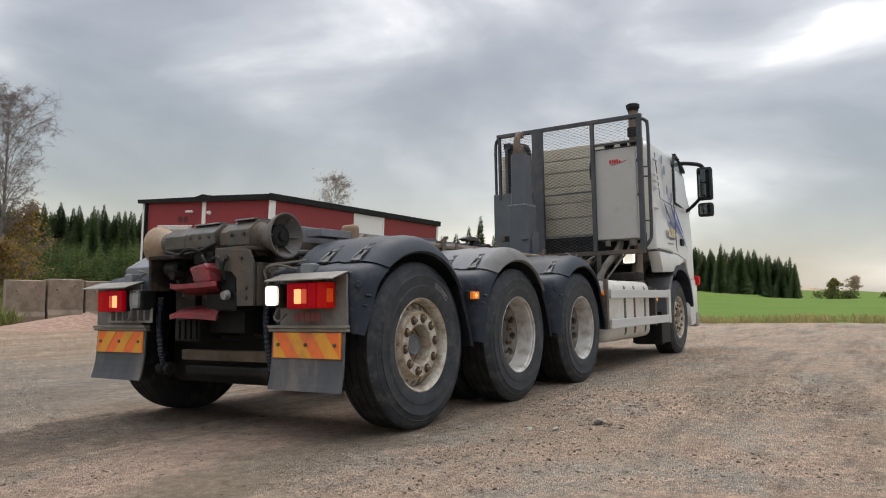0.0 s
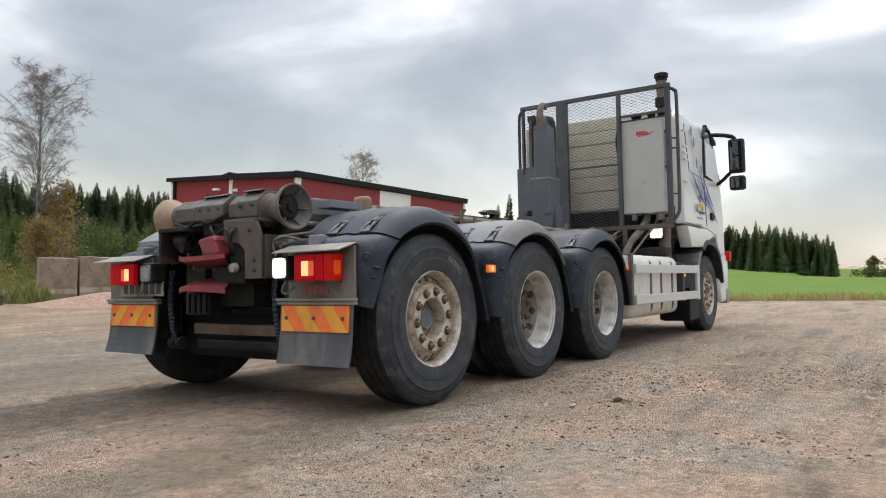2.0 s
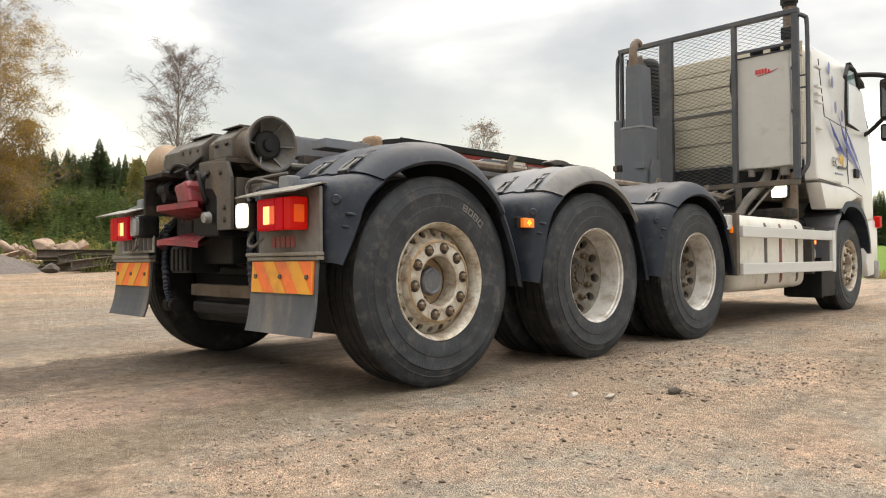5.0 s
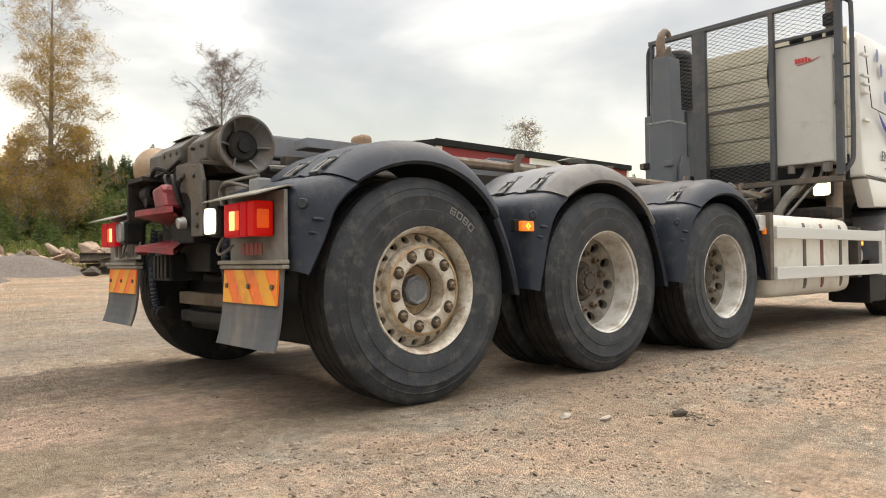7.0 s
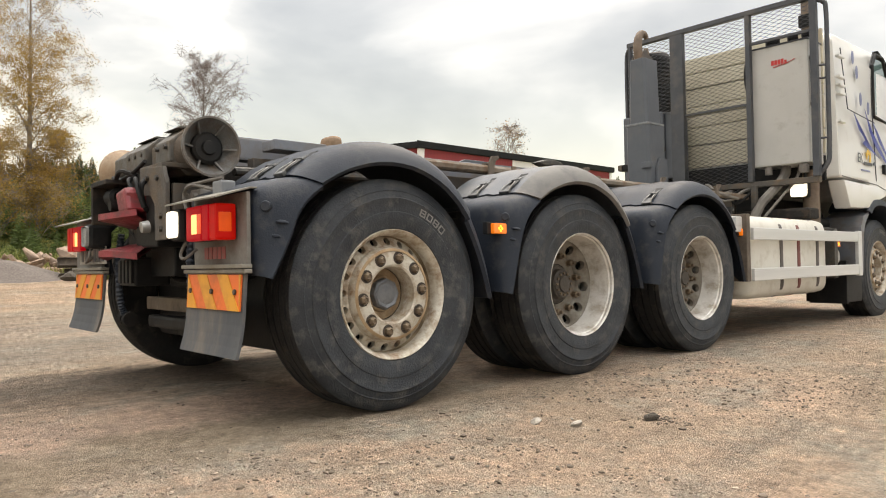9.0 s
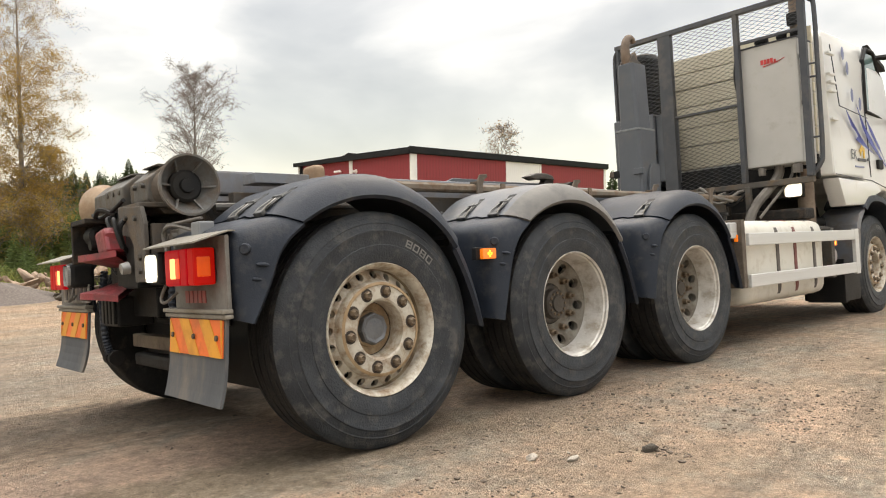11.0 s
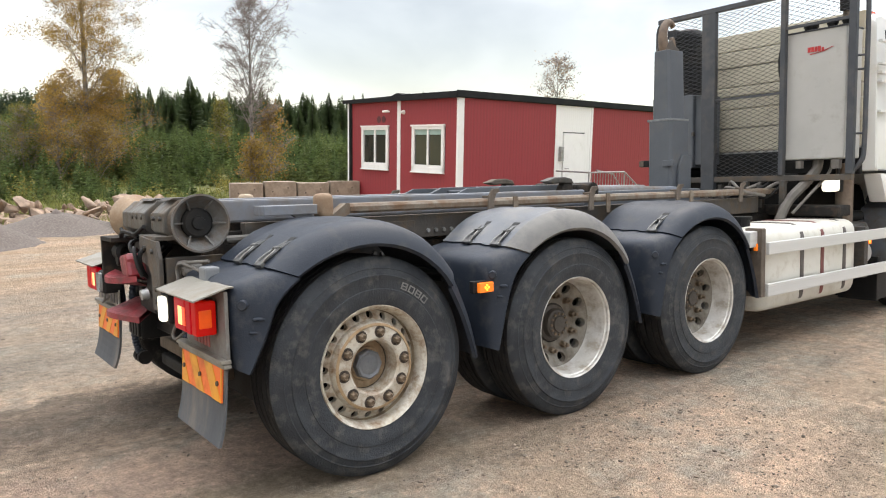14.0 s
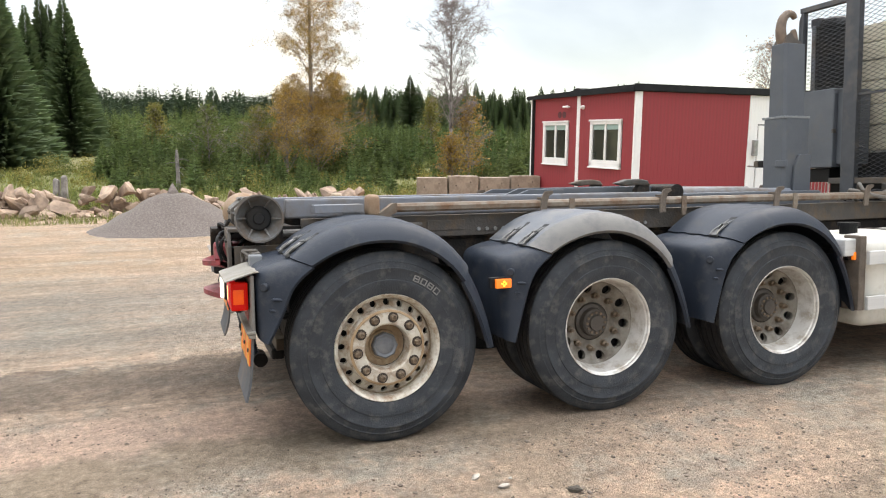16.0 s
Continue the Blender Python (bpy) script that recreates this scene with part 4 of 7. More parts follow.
# ---- chassis and hook-lift ----
def chassis():
    fr = root("chassis", "grimy dark steel frame with axles", "")
    fr.parent = lorry
    for s in (-1, 1):
        bm = B()
        prism(bm, [(s * 0.44, 0.78), (s * 0.44, 1.04), (s * 0.37, 1.04), (s * 0.37, 1.025), (s * 0.425, 1.025), (s * 0.425, 0.795), (s * 0.37, 0.795), (s * 0.37, 0.78)], "y", -0.52, 7.2)
        part("frame_rail", bm, M["grime"], fr)
        bm = B()
        box(bm, s * 0.44 - 0.012, s * 0.44 + 0.012, -0.5, 3.6, 1.04, 1.16, 0.004)
        part("subframe_rail", bm, M["grime"], fr)
    bm = B()
    for i in range(16):
        y = 0.5 + i * 0.055 + (i // 4) * 0.62
        lathe_x(bm, [(0.44, 0.016), (0.458, 0.015), (0.458, 0.0001)], y, 0.98, 6)
        lathe_x(bm, [(0.44, 0.016), (0.458, 0.015), (0.458, 0.0001)], y, 0.86, 6)
    tagged(part("frame_bolts", bm, M["steel"], fr), kind="stuff")
    for y in AXLES + (6.62,):
        bm = B()
        tube(bm, [(-0.95, y, R0), (0.95, y, R0)], 0.075, 12)
        part("axle", bm, M["grime"], fr)
    bm = B()
    for y in AXLES[1:]:
        lathe_x(bm, [(-0.2, 0.05), (-0.17, 0.2), (0.05, 0.23), (0.2, 0.17), (0.24, 0.06)], y, R0, 16)
    part("differential", bm, M["grime"], fr, "", True)
    for y in AXLES:
        for s in (-1, 1):
            bm = B()
            prof = [(0.0, 0.13), (0.03, 0.15), (0.08, 0.14), (0.1, 0.12), (0.14, 0.14), (0.2, 0.15), (0.23, 0.12)]
            pts = [(s * 0.5, y + 0.22, 0.6 + h) for h, r in prof]
            tube(bm, pts, [r for h, r in prof], 14)
            part("air_spring", bm, M["black"], fr, "", True)
    bm = B()
    for y in (0.45, 1.9, 3.3):
        box(bm, -0.37, 0.37, y, y + 0.08, 0.8, 1.02)
    part("crossmember", bm, M["grime"], fr)
    bm = B()
    box(bm, -0.6, 0.6, 3.3, 5.6, 0.45, 0.78, 0.05)
    box(bm, -0.45, 0.45, 5.5, 7.2, 0.5, 1.3, 0.1)
    part("gearbox", bm, M["black"], fr)
    bm = B()
    box(bm, -1.15, -0.55, 3.45, 5.6, 0.35, 0.95, 0.06)
    part("air_tank_box", bm, M["black"], fr)
    # added black block: stands in for the shade around axle and brakes
    part("brake_assembly", box(B(), -0.82, 0.84, -0.3, 0.26, 0.25, 0.72, 0.05), M["black"], fr, "black block standing in for shaded axle parts", True)
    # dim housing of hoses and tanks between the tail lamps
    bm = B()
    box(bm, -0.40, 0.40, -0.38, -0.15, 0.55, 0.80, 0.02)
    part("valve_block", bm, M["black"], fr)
    for k in range(7):
        x = -0.3 + k * 0.1
        part("brake_hose", tube(B(), smooth_line([(x, -0.45, 0.78), (x + 0.05, -0.5, 0.66 - 0.02 * (k % 3)), (x + 0.16, -0.42, 0.6), (x + 0.22, -0.2, 0.64)], 4), 0.012, 6), M["black"], fr)
    return fr


def hooklift():
    hk = root("hook_lift", "grey hook-lift mechanism with rusty rails and rollers", "")
    hk.parent = lorry
    # long tan side rails with hold-down claws, and grey beams inside them
    for s in (1, -1):
        bm = B()
        prism(bm, [(s * 0.50, 1.228), (s * 0.555, 1.228), (s * 0.565, 1.24), (s * 0.565, 1.265), (s * 0.553, 1.281), (s * 0.50, 1.284)], "y", 0.28, 4.9)
        prism(bm, [(0.28, 1.228), (0.28, 1.284), (0.255, 1.284), (0.12, 1.19), (0.12, 1.15)], "x", *sorted((s * 0.50, s * 0.562)))
        part("side_rail", bm, M["tan"], hk, "rusty tan rail")
        bm = B()
        box(bm, s * 0.34 - 0.05, s * 0.34 + 0.05, -0.38, 2.4, 1.20, 1.318, 0.012)
        part("inner_beam", bm, M["bluegrey"], hk, "blue-grey steel beam")
        bm = B()
        box(bm, s * 0.46 - 0.03, s * 0.46 + 0.03, -0.3, 4.7, 1.06, 1.20, 0.004)
        part("base_rail", bm, M["side_steel"], hk)
        bm = B()
        for y in (0.86, 0.92, 0.98, 1.04, 2.05, 2.11, 2.17):
            lathe_x(bm, [(s * 0.488, 0.014), (s * 0.502, 0.013), (s * 0.502, 0.0001)], y, 1.10, 6)
        tagged(part("rail_bolts", bm, M["galv"], hk), kind="stuff")
        for y in (0.5, 1.75, 2.7):
            part("stiffener", box(B(), *sorted((s * 0.485, s * 0.497)), y, y + 0.26, 1.10, 1.165, 0.004), M["side_steel"], hk, "weathered welded plate")
        claw = None
        for y in (1.30, 2.26, 3.31, 4.25):
            if claw is None:
                bm = B()
                prism(bm, [(-0.025, -0.075), (0.025, -0.08), (0.03, 0.02), (0.045, 0.06), (0.075, 0.075), (0.07, 0.095), (0.01, 0.09), (-0.012, 0.05), (-0.018, 0.0)], "x", s * 0.563, s * 0.578, 0.003)
                box(bm, *sorted((s * 0.50, s * 0.563)), -0.01, 0.03, 0.036, 0.05, 0.003)
                claw = part("claw", bm, M["rust"], hk, "rusty hold-down claw")
                claw.matrix_basis = Matrix.Translation((0, y, 1.25))
            else:
                again(claw, Matrix.Translation((0, y, 1.25)))
        for y in (1.52, 2.45, 3.5):
            bm = B()
            prism(bm, [(y - 0.02, 1.289), (y + 0.02, 1.289), (y + 0.025, 1.2), (y + 0.015, 1.15), (y - 0.015, 1.15), (y - 0.02, 1.2)], "x", s * 0.566, s * 0.574)
            part("bracket", bm, M["tan"], hk)
        # side roller and its plate
        bm = box(B(), *sorted((s * 0.475, s * 0.60)), 0.088, 0.166, 1.205, 1.342, 0.036, seg=5)
        part("guide_roller", bm, M["roller"], hk, "worn tan guide roller", True)
        bm = B()
        prism(bm, [(-0.24, 1.235), (-0.24, 1.285), (0.06, 1.285), (0.06, 1.235)], "x", s * 0.47, s * 0.60, 0.004)
        prism(bm, [(-0.08, 1.235), (0.03, 1.235), (0.10, 1.16), (0.04, 1.16)], "x", s * 0.56, s * 0.585)
        part("roller_bracket", bm, M["bluegrey"], hk, "scuffed blue-grey plate")
        bm = B()
        tube(bm, [(s * 0.53, -0.42, 1.12), (s * 0.53, 0.45, 1.14)], 0.022, 10)
        part("hydraulic_pipe", bm, M["steel"], hk)
    # rear tipping shaft: housing, outer bell rollers
    def octagon(cy, cz, r, squash=1.0):
        return [(cy + r * math.sin(radians(22.5 + 45 * k)), cz + squash * r * math.cos(radians(22.5 + 45 * k))) for k in range(8)]
    bm = B()
    lathe_x(bm, [(-0.5, 0.06), (-0.5, 0.085), (-0.40, 0.09), (0.36, 0.09), (0.44, 0.075)], -0.56, 1.22, 24)
    for x0, x1, cy, r, q in ((-0.41, -0.20, -0.555, 0.128, 0.86), (-0.18, 0.10, -0.56, 0.138, 0.84), (0.12, 0.20, -0.555, 0.115, 0.9), (0.21, 0.40, -0.545, 0.142, 0.86)):
        prism(bm, octagon(cy, 1.215, r, q), "x", x0, x1, 0.008)
    shaft = part("tipping_shaft", bm, M["shaft"], hk, "grey rear tipping shaft housing")
    part("neck", lathe_x(B(), [(0.38, 0.1), (0.40, 0.1), (0.43, 0.078), (0.47, 0.08)], -0.56, 1.215, 24), M["rust"], shaft, "rusty shaft neck", True)
    for x0, x1, z in ((-0.16, 0.08, 1.333), (0.22, 0.39, 1.338)):
        part("cap_plate", prism(B(), [(-0.64, z - 0.012), (-0.62, z), (-0.47, z), (-0.45, z - 0.012)], "x", x0, x1, 0.003), M["steel"], shaft, "worn cap plate")
    bolt = None
    for x in (-0.13, -0.04, 0.05, 0.25, 0.36):
        m = Matrix.Translation((x, -0.685, 1.235))
        if bolt is None:
            bolt = part("bolt", tube(B(), [(0, 0.01, 0), (0, -0.008, 0)], 0.013, 6), M["steel"], shaft)
            bolt.matrix_basis = m
        else:
            again(bolt, m)
    part("pipe", tube(B(), smooth_line([(-0.38, -0.69, 1.16), (-0.2, -0.71, 1.13), (0.0, -0.715, 1.145), (0.14, -0.70, 1.19)], 4), 0.011, 8), M["black"], shaft, "", True)
    bm = B()
    box(bm, -0.46, 0.46, -0.52, -0.30, 0.98, 1.14, 0.01)
    part("rear_crossbeam", bm, M["grime"], hk)
    for s in (1, -1):
        bell_mat = M["bell"] if s > 0 else M["roller"]
        sx = 1 if s > 0 else -1
        outer = [(0.40, 0.075), (0.46, 0.075), (0.50, 0.092), (0.545, 0.118), (0.575, 0.134), (0.60, 0.1405), (0.607, 0.1405), (0.607, 0.131)]
        inner = [(0.58, 0.118), (0.55, 0.098), (0.53, 0.075), (0.525, 0.05)]
        bm = lathe_x(B(), [(sx * x, r) for x, r in outer + inner], -0.56, 1.215, 40)
        b = part("end_roller", bm, bell_mat, hk, "flared cast end roller" if s > 0 else "yellowed end roller", True)
        bm = lathe_x(B(), [(sx * x, r) for x, r in [(0.5, 0.076), (0.555, 0.074), (0.565, 0.062), (0.565, 0.035), (0.58, 0.03), (0.58, 0.0001)]], -0.56, 1.215, 20)
        part("bearing_cap", bm, M["black"], b, "black greasy bearing cap", True)
        rib = None
        for k in range(6):
            m = Matrix.Translation((0, -0.56, 1.215)) @ Matrix.Rotation(k * math.tau / 6 + 0.5, 4, "X")
            if rib is None:
                bm = B()
                prism(bm, [(0.045, 0.54), (0.132, 0.60), (0.128, 0.585), (0.06, 0.525)], "x", -0.004, 0.004)
                for v in bm.verts:
                    x, y, z = v.co
                    v.co = Vector((sx * z, x, y))
                bmesh.ops.recalc_face_normals(bm, faces=bm.faces)
                rib = part("rib", bm, bell_mat, b)
                rib.matrix_basis = m
            else:
                again(rib, m)
    # tail brackets
    def bracket(s):
        bm = B()
        prism(bm, [(s * 0.165, 1.15), (s * 0.46, 1.13), (s * 0.50, 1.05), (s * 0.50, 0.79), (s * 0.36, 0.79), (s * 0.355, 0.96), (s * 0.31, 1.0), (s * 0.165, 1.02)], "y", -0.735, -0.715, 0.004)
        box(bm, *sorted((s * 0.47, s * 0.50)), -0.70, -0.42, 0.79, 1.05, 0.004)
        box(bm, *sorted((s * 0.165, s * 0.44)), -0.73, -0.45, 1.13, 1.152, 0.004)
        k = part("tail_bracket", bm, M["side_steel"], hk, "worn grey bracket plate with bolts")
        bm = B()
        for x, z in ((0.44, 0.84), (0.44, 0.90), (0.40, 1.08), (0.28, 1.09)):
            tube(bm, [(s * x, -0.733, z), (s * x, -0.748, z)], 0.014, 6)
        tagged(part("bolts", bm, M["steel"], k), kind="stuff")
    bracket(1)
    bm = B()
    box(bm, -0.40, -0.14, -0.80, -0.45, 1.10, 1.125, 0.004)
    box(bm, -0.40, -0.375, -0.80, -0.45, 0.90, 1.12, 0.004)
    box(bm, -0.36, -0.16, -0.62, -0.5, 0.72, 1.06, 0.006)
    part("tail_bracket", bm, M["grime"], hk)
    bm = B()
    lathe_x(bm, [(-0.30, 0.03), (-0.29, 0.05), (-0.19, 0.05), (-0.18, 0.03)], -0.72, 1.04, 14)
    part("rubber_buffer", bm, M["black"], hk, "", True)
    part("valve", box(B(), -0.08, 0.10, -0.70, -0.55, 1.06, 1.14, 0.015), M["black"], hk)
    for pts, r in (([(0.0, -0.68, 1.12), (0.08, -0.76, 1.1), (0.14, -0.74, 1.02), (0.2, -0.7, 1.05)], 0.01),
                   ([(0.22, -0.66, 1.14), (0.27, -0.76, 1.06), (0.24, -0.74, 0.96), (0.2, -0.68, 0.92)], 0.012),
                   ([(-0.2, -0.66, 1.08), (-0.16, -0.74, 1.12), (-0.06, -0.75, 1.16), (0.02, -0.7, 1.13)], 0.012)):
        part("hose", tube(B(), smooth_line(pts, 4), r, 6), M["black"], hk, "", True)
    for k in range(6):
        x = -0.34 + k * 0.115
        pts = [(x, -0.60, 1.08), (x + 0.03, -0.66 - 0.01 * (k % 3), 1.0), (x + 0.08 * (-1) ** k, -0.64, 0.9), (x + 0.02, -0.58, 0.8 - 0.03 * (k % 2))]
        part("hose", tube(B(), smooth_line(pts, 4), 0.009 + 0.003 * (k % 2), 7), M["hose"] if k % 3 == 0 else M["black"], hk, "", True)
    part("plug", tube(B(), [(-0.22, -0.70, 1.0), (-0.22, -0.76, 0.995)], [0.035, 0.03], 12), M["black"], hk, "black trailer socket", True)
    part("plug", tube(B(), [(0.28, -0.735, 0.86), (0.28, -0.77, 0.855)], [0.03, 0.026], 12), M["galv"], hk, "grey air coupling head", True)
    part("handle", tube(B(), smooth_line([(0.12, -0.74, 1.07), (0.24, -0.78, 1.09), (0.28, -0.78, 1.02), (0.29, -0.76, 0.95)], 4), 0.01, 7), M["black"], hk, "black coupling lever", True)
    # grey box of a hydraulic cylinder behind the far lamp
    bm = B()
    prism(bm, [(-0.55, 0.98), (-0.55, 1.08), (-0.3, 1.22), (-0.1, 1.24), (-0.1, 0.98)], "x", -1.02, -0.66, 0.01)
    part("locker", bm, M["bluegrey"], hk, "blue-grey locker")
    # middle frame with locking tips
    bm = B()
    for s in (1, -1):
        prism(bm, [(1.34, 1.29), (1.50, 1.355), (2.45, 1.36), (2.60, 1.34), (2.64, 1.22), (1.34, 1.22)], "x", s * 0.20, s * 0.225, 0.004)
        prism(bm, [(1.14, 1.28), (1.32, 1.35), (1.60, 1.35), (1.60, 1.22), (1.14, 1.22)], "x", s * 0.30, s * 0.32, 0.004)
    box(bm, -0.2, 0.2, 1.55, 2.4, 1.30, 1.335, 0.01)
    part("tilt_frame", bm, M["arm"], hk, "grey plated tilting frame")
    for sx, mt in ((1, M["steel"]), (-1, M["rust"])):
        bm = B()
        prism(bm, [(0.0, 0.0), (0.10, 0.028), (0.20, 0.03), (0.27, 0.018), (0.30, -0.02), (0.16, -0.012), (0.08, -0.022)], "x", *sorted((sx * 0.28, sx * 0.36)), 0.01)
        tip = part("locking_tip", bm, mt, hk, "worn grey locking tip" if sx > 0 else "rusted locking tip")
        tip.matrix_basis = Matrix.Translation((0, 2.02, 1.385))
        part("tip_arm", prism(B(), [(2.16, 1.22), (2.32, 1.22), (2.31, 1.375), (2.24, 1.385), (2.2, 1.34)], "x", *sorted((sx * 0.29, sx * 0.35)), 0.008), M["grime"], hk, "greasy tip arm")
    bm = B()
    lathe_x(bm, [(-0.3, 0.04), (-0.3, 0.062), (0.3, 0.062), (0.3, 0.04)], 2.60, 1.31, 20)
    box(bm, 0.1, 0.3, 2.42, 2.66, 1.25, 1.36, 0.02)
    part("pivot", bm, M["grime"], hk, "greasy pivot")
    for s in (0.16, -0.1):
        bm = B()
        tube(bm, [(s, 2.62, 1.30), (s, 3.40, 1.29), (s, 3.42, 1.29), (s, 3.85, 1.285)], [0.052, 0.052, 0.04, 0.04], 18)
        part("lift_cylinder", bm, M["bluegrey"], hk, "blue-grey lift cylinder", True)
    # sliding arm, upright and hook
    bm = B()
    box(bm, -0.11, 0.27, 2.3, 4.1, 1.14, 1.30, 0.015)
    part("sliding_arm", bm, M["arm"], hk)
    bm = B()
    prism(bm, [(-0.075, 3.805), (-0.05, 3.78), (0.15, 3.78), (0.172, 3.805), (0.172, 4.05), (-0.075, 4.05)], "z", 1.26, 1.92, 0.006)
    k = part("upright_sleeve", bm, M["arm"], hk, "grey upright sleeve")
    part("collar", box(B(), -0.078, 0.175, 3.777, 4.053, 1.905, 1.925, 0.004), M["arm_edge"], k, "scuffed pale edge")
    part("lug", box(B(), 0.10, 0.20, 3.76, 3.80, 1.50, 1.555, 0.006), M["arm"], k)
    part("lug", box(B(), -0.17, -0.075, 3.8, 3.88, 1.50, 1.56, 0.006), M["black"], k)
    part("lug_face", box(B(), -0.172, -0.13, 3.79, 3.8, 1.505, 1.555, 0.002), M["rust"], k, "rusty lug face")
    part("gusset", prism(B(), [(3.86, 1.26), (4.05, 1.26), (4.05, 1.60), (3.93, 1.60), (3.88, 1.50)], "x", 0.174, 0.2, 0.004), M["arm"], k)
    bm = B()
    prism(bm, [(-0.05, 3.83), (-0.03, 3.805), (0.125, 3.805), (0.148, 3.83), (0.148, 4.02), (-0.05, 4.02)], "z", 1.9, 2.53, 0.006)
    for v in bm.verts:
        v.co.x += (v.co.z - 1.9) * (-0.03 if v.co.x > 0.05 else 0.02)
    part("upright", bm, M["arm"], hk, "grey painted hook upright")
    bm = B()
    pts = [(0.045, 3.875, 2.50), (0.045, 3.845, 2.58), (0.045, 3.835, 2.66), (0.045, 3.852, 2.735), (0.045, 3.90, 2.785), (0.045, 3.955, 2.785), (0.045, 3.985, 2.755)]
    sp = smooth_line(pts, 4)
    tube(bm, sp, [0.046 - 0.024 * (k / (len(sp) - 1)) ** 1.5 for k in range(len(sp))], 14)
    hook = part("hook", bm, M["hook"], hk, "brown rusted lifting hook", True)
    part("latch", prism(B(), [(3.935, 2.53), (4.03, 2.53), (4.005, 2.63), (3.985, 2.665), (3.955, 2.66), (3.935, 2.61)], "x", 0.03, 0.06, 0.008), M["hook"], hook, "rusty safety latch")
    for x0 in (-0.012, 0.085):
        part("cheek_plate", prism(B(), [(3.815, 2.525), (4.015, 2.525), (4.0, 2.555), (3.93, 2.585), (3.90, 2.63), (3.855, 2.60)], "x", x0, x0 + 0.014, 0.004), M["side_steel"], hook, "dark cheek plate")
    part("arm_cradle", box(B(), -0.42, 0.42, 2.7, 4.95, 0.98, 1.19, 0.01), M["grime"], hk)
    return hk


M["side_steel"] = mat("weathered_side_steel", (0.05, 0.045, 0.04), (0.085, 0.072, 0.06), 6, 0.65, dirt=(0.13, 0.09, 0.055), dirt_amount=0.34, dirt_scale=7, bump=0.35)
M["arm_edge"] = mat("scuffed_grey_edge", (0.2, 0.21, 0.21), (0.12, 0.13, 0.14), 30, 0.5, bump=0.1)
M["shaft"] = mat("worn_shaft_steel", (0.1, 0.095, 0.085), (0.045, 0.04, 0.034), 6, 0.5, dirt=(0.1, 0.068, 0.04), dirt_amount=0.36, dirt_scale=9, bump=0.3, bump_scale=40)
M["hook"] = mat("rusted_hook_steel", (0.16, 0.115, 0.085), (0.23, 0.17, 0.125), 12, 0.6, metal=0.3, dirt=(0.11, 0.09, 0.075), dirt_amount=0.4, bump=0.3)
chassis()
hooklift()


# ---- tail: lamps, boards, coupling ----
def tail_side(s):
    tl = root("tail_unit", "tail lamp carrier with hood, striped board and rubber flap", "")
    tl.parent = lorry
    def X(a, b):
        return sorted((s * a, s * b))
    part("back_plate", box(B(), *X(0.66, 1.165), -0.672, -0.655, 0.66, 0.955, 0.004), M["plate"], tl, "dirty grey back plate")
    bm = B()
    prism(bm, [(-0.80, 0.925), (-0.655, 0.968), (-0.63, 0.968), (-0.63, 0.973), (-0.655, 0.974), (-0.80, 0.931)], "x", *X(0.66, 1.17))
    part("hood", bm, M["hood"], tl, "bent pale sheet metal hood")
    bm = B()
    box(bm, *X(0.58, 1.175), -0.70, -0.655, 0.655, 0.672, 0.004)
    box(bm, *X(0.58, 1.175), -0.69, -0.655, 0.635, 0.652, 0.004)
    part("clamp_strip", bm, M["hood"], tl, "grey clamping strip")
    # rear lamp
    def X(a, b, off=0.0 if s > 0 else -0.075):
        return sorted((s * (a + off), s * (b + off)))
    lamp = part("tail_lamp", box(B(), *X(0.805, 1.085), -0.735, -0.674, 0.770, 0.912, 0.012), M["black"], tl, "black tail lamp housing")
    part("red_lens", box(B(), *X(0.803, 0.960), -0.768, -0.734, 0.768, 0.912, 0.012), M["lamp_red"], lamp, "lit red lens")
    part("brake_lens", box(B(), *X(0.862, 0.918), -0.770, -0.734, 0.795, 0.878, 0.006), M["lamp_hot"], lamp, "glowing brake lamp")
    part("clear_lens", box(B(), *X(0.920, 0.956), -0.7695, -0.734, 0.795, 0.878, 0.006), M["lamp_dim"], lamp, "pale orange lens")
    part("red_lens", box(B(), *X(0.962, 1.025), -0.768, -0.734, 0.768, 0.912, 0.008), M["lamp_red"], lamp, "lit red lens")
    part("turn_lens", box(B(), *X(1.027, 1.092), -0.766, -0.68, 0.768, 0.912, 0.010), M["lamp_turn"], lamp, "orange red end lens")
    part("turn_cell", box(B(), *X(1.06, 1.0945), -0.755, -0.70, 0.80, 0.878, 0.006), M["lamp_cell"], lamp, "orange indicator cell")
    # reversing lamp
    def X(a, b, off=0.0 if s > 0 else -0.15):
        return sorted((s * (a + off), s * (b + off)))
    rev = part("reversing_lamp", box(B(), *X(0.652, 0.768), -0.782, -0.66, 0.775, 0.912, 0.02), M["black"], tl, "black reversing lamp housing")
    part("lens", box(B(), *X(0.664, 0.756), -0.790, -0.774, 0.788, 0.900, 0.022), M["lamp_white"] if s > 0 else M["lamp_off"], rev, "lit white lens" if s > 0 else "pale ribbed lens")
    def X(a, b):
        return sorted((s * a, s * b))
    bm = B()
    tube(bm, smooth_line([(s * 0.70, -0.72, 0.785), (s * 0.68, -0.74, 0.72), (s * 0.72, -0.74, 0.70), (s * 0.73, -0.69, 0.74)], 4), 0.007, 6)
    tube(bm, smooth_line([(s * 0.55, -0.66, 0.92), (s * 0.52, -0.66, 1.0), (s * 0.62, -0.66, 1.03), (s * 0.75, -0.62, 1.0)], 4), 0.008, 6)
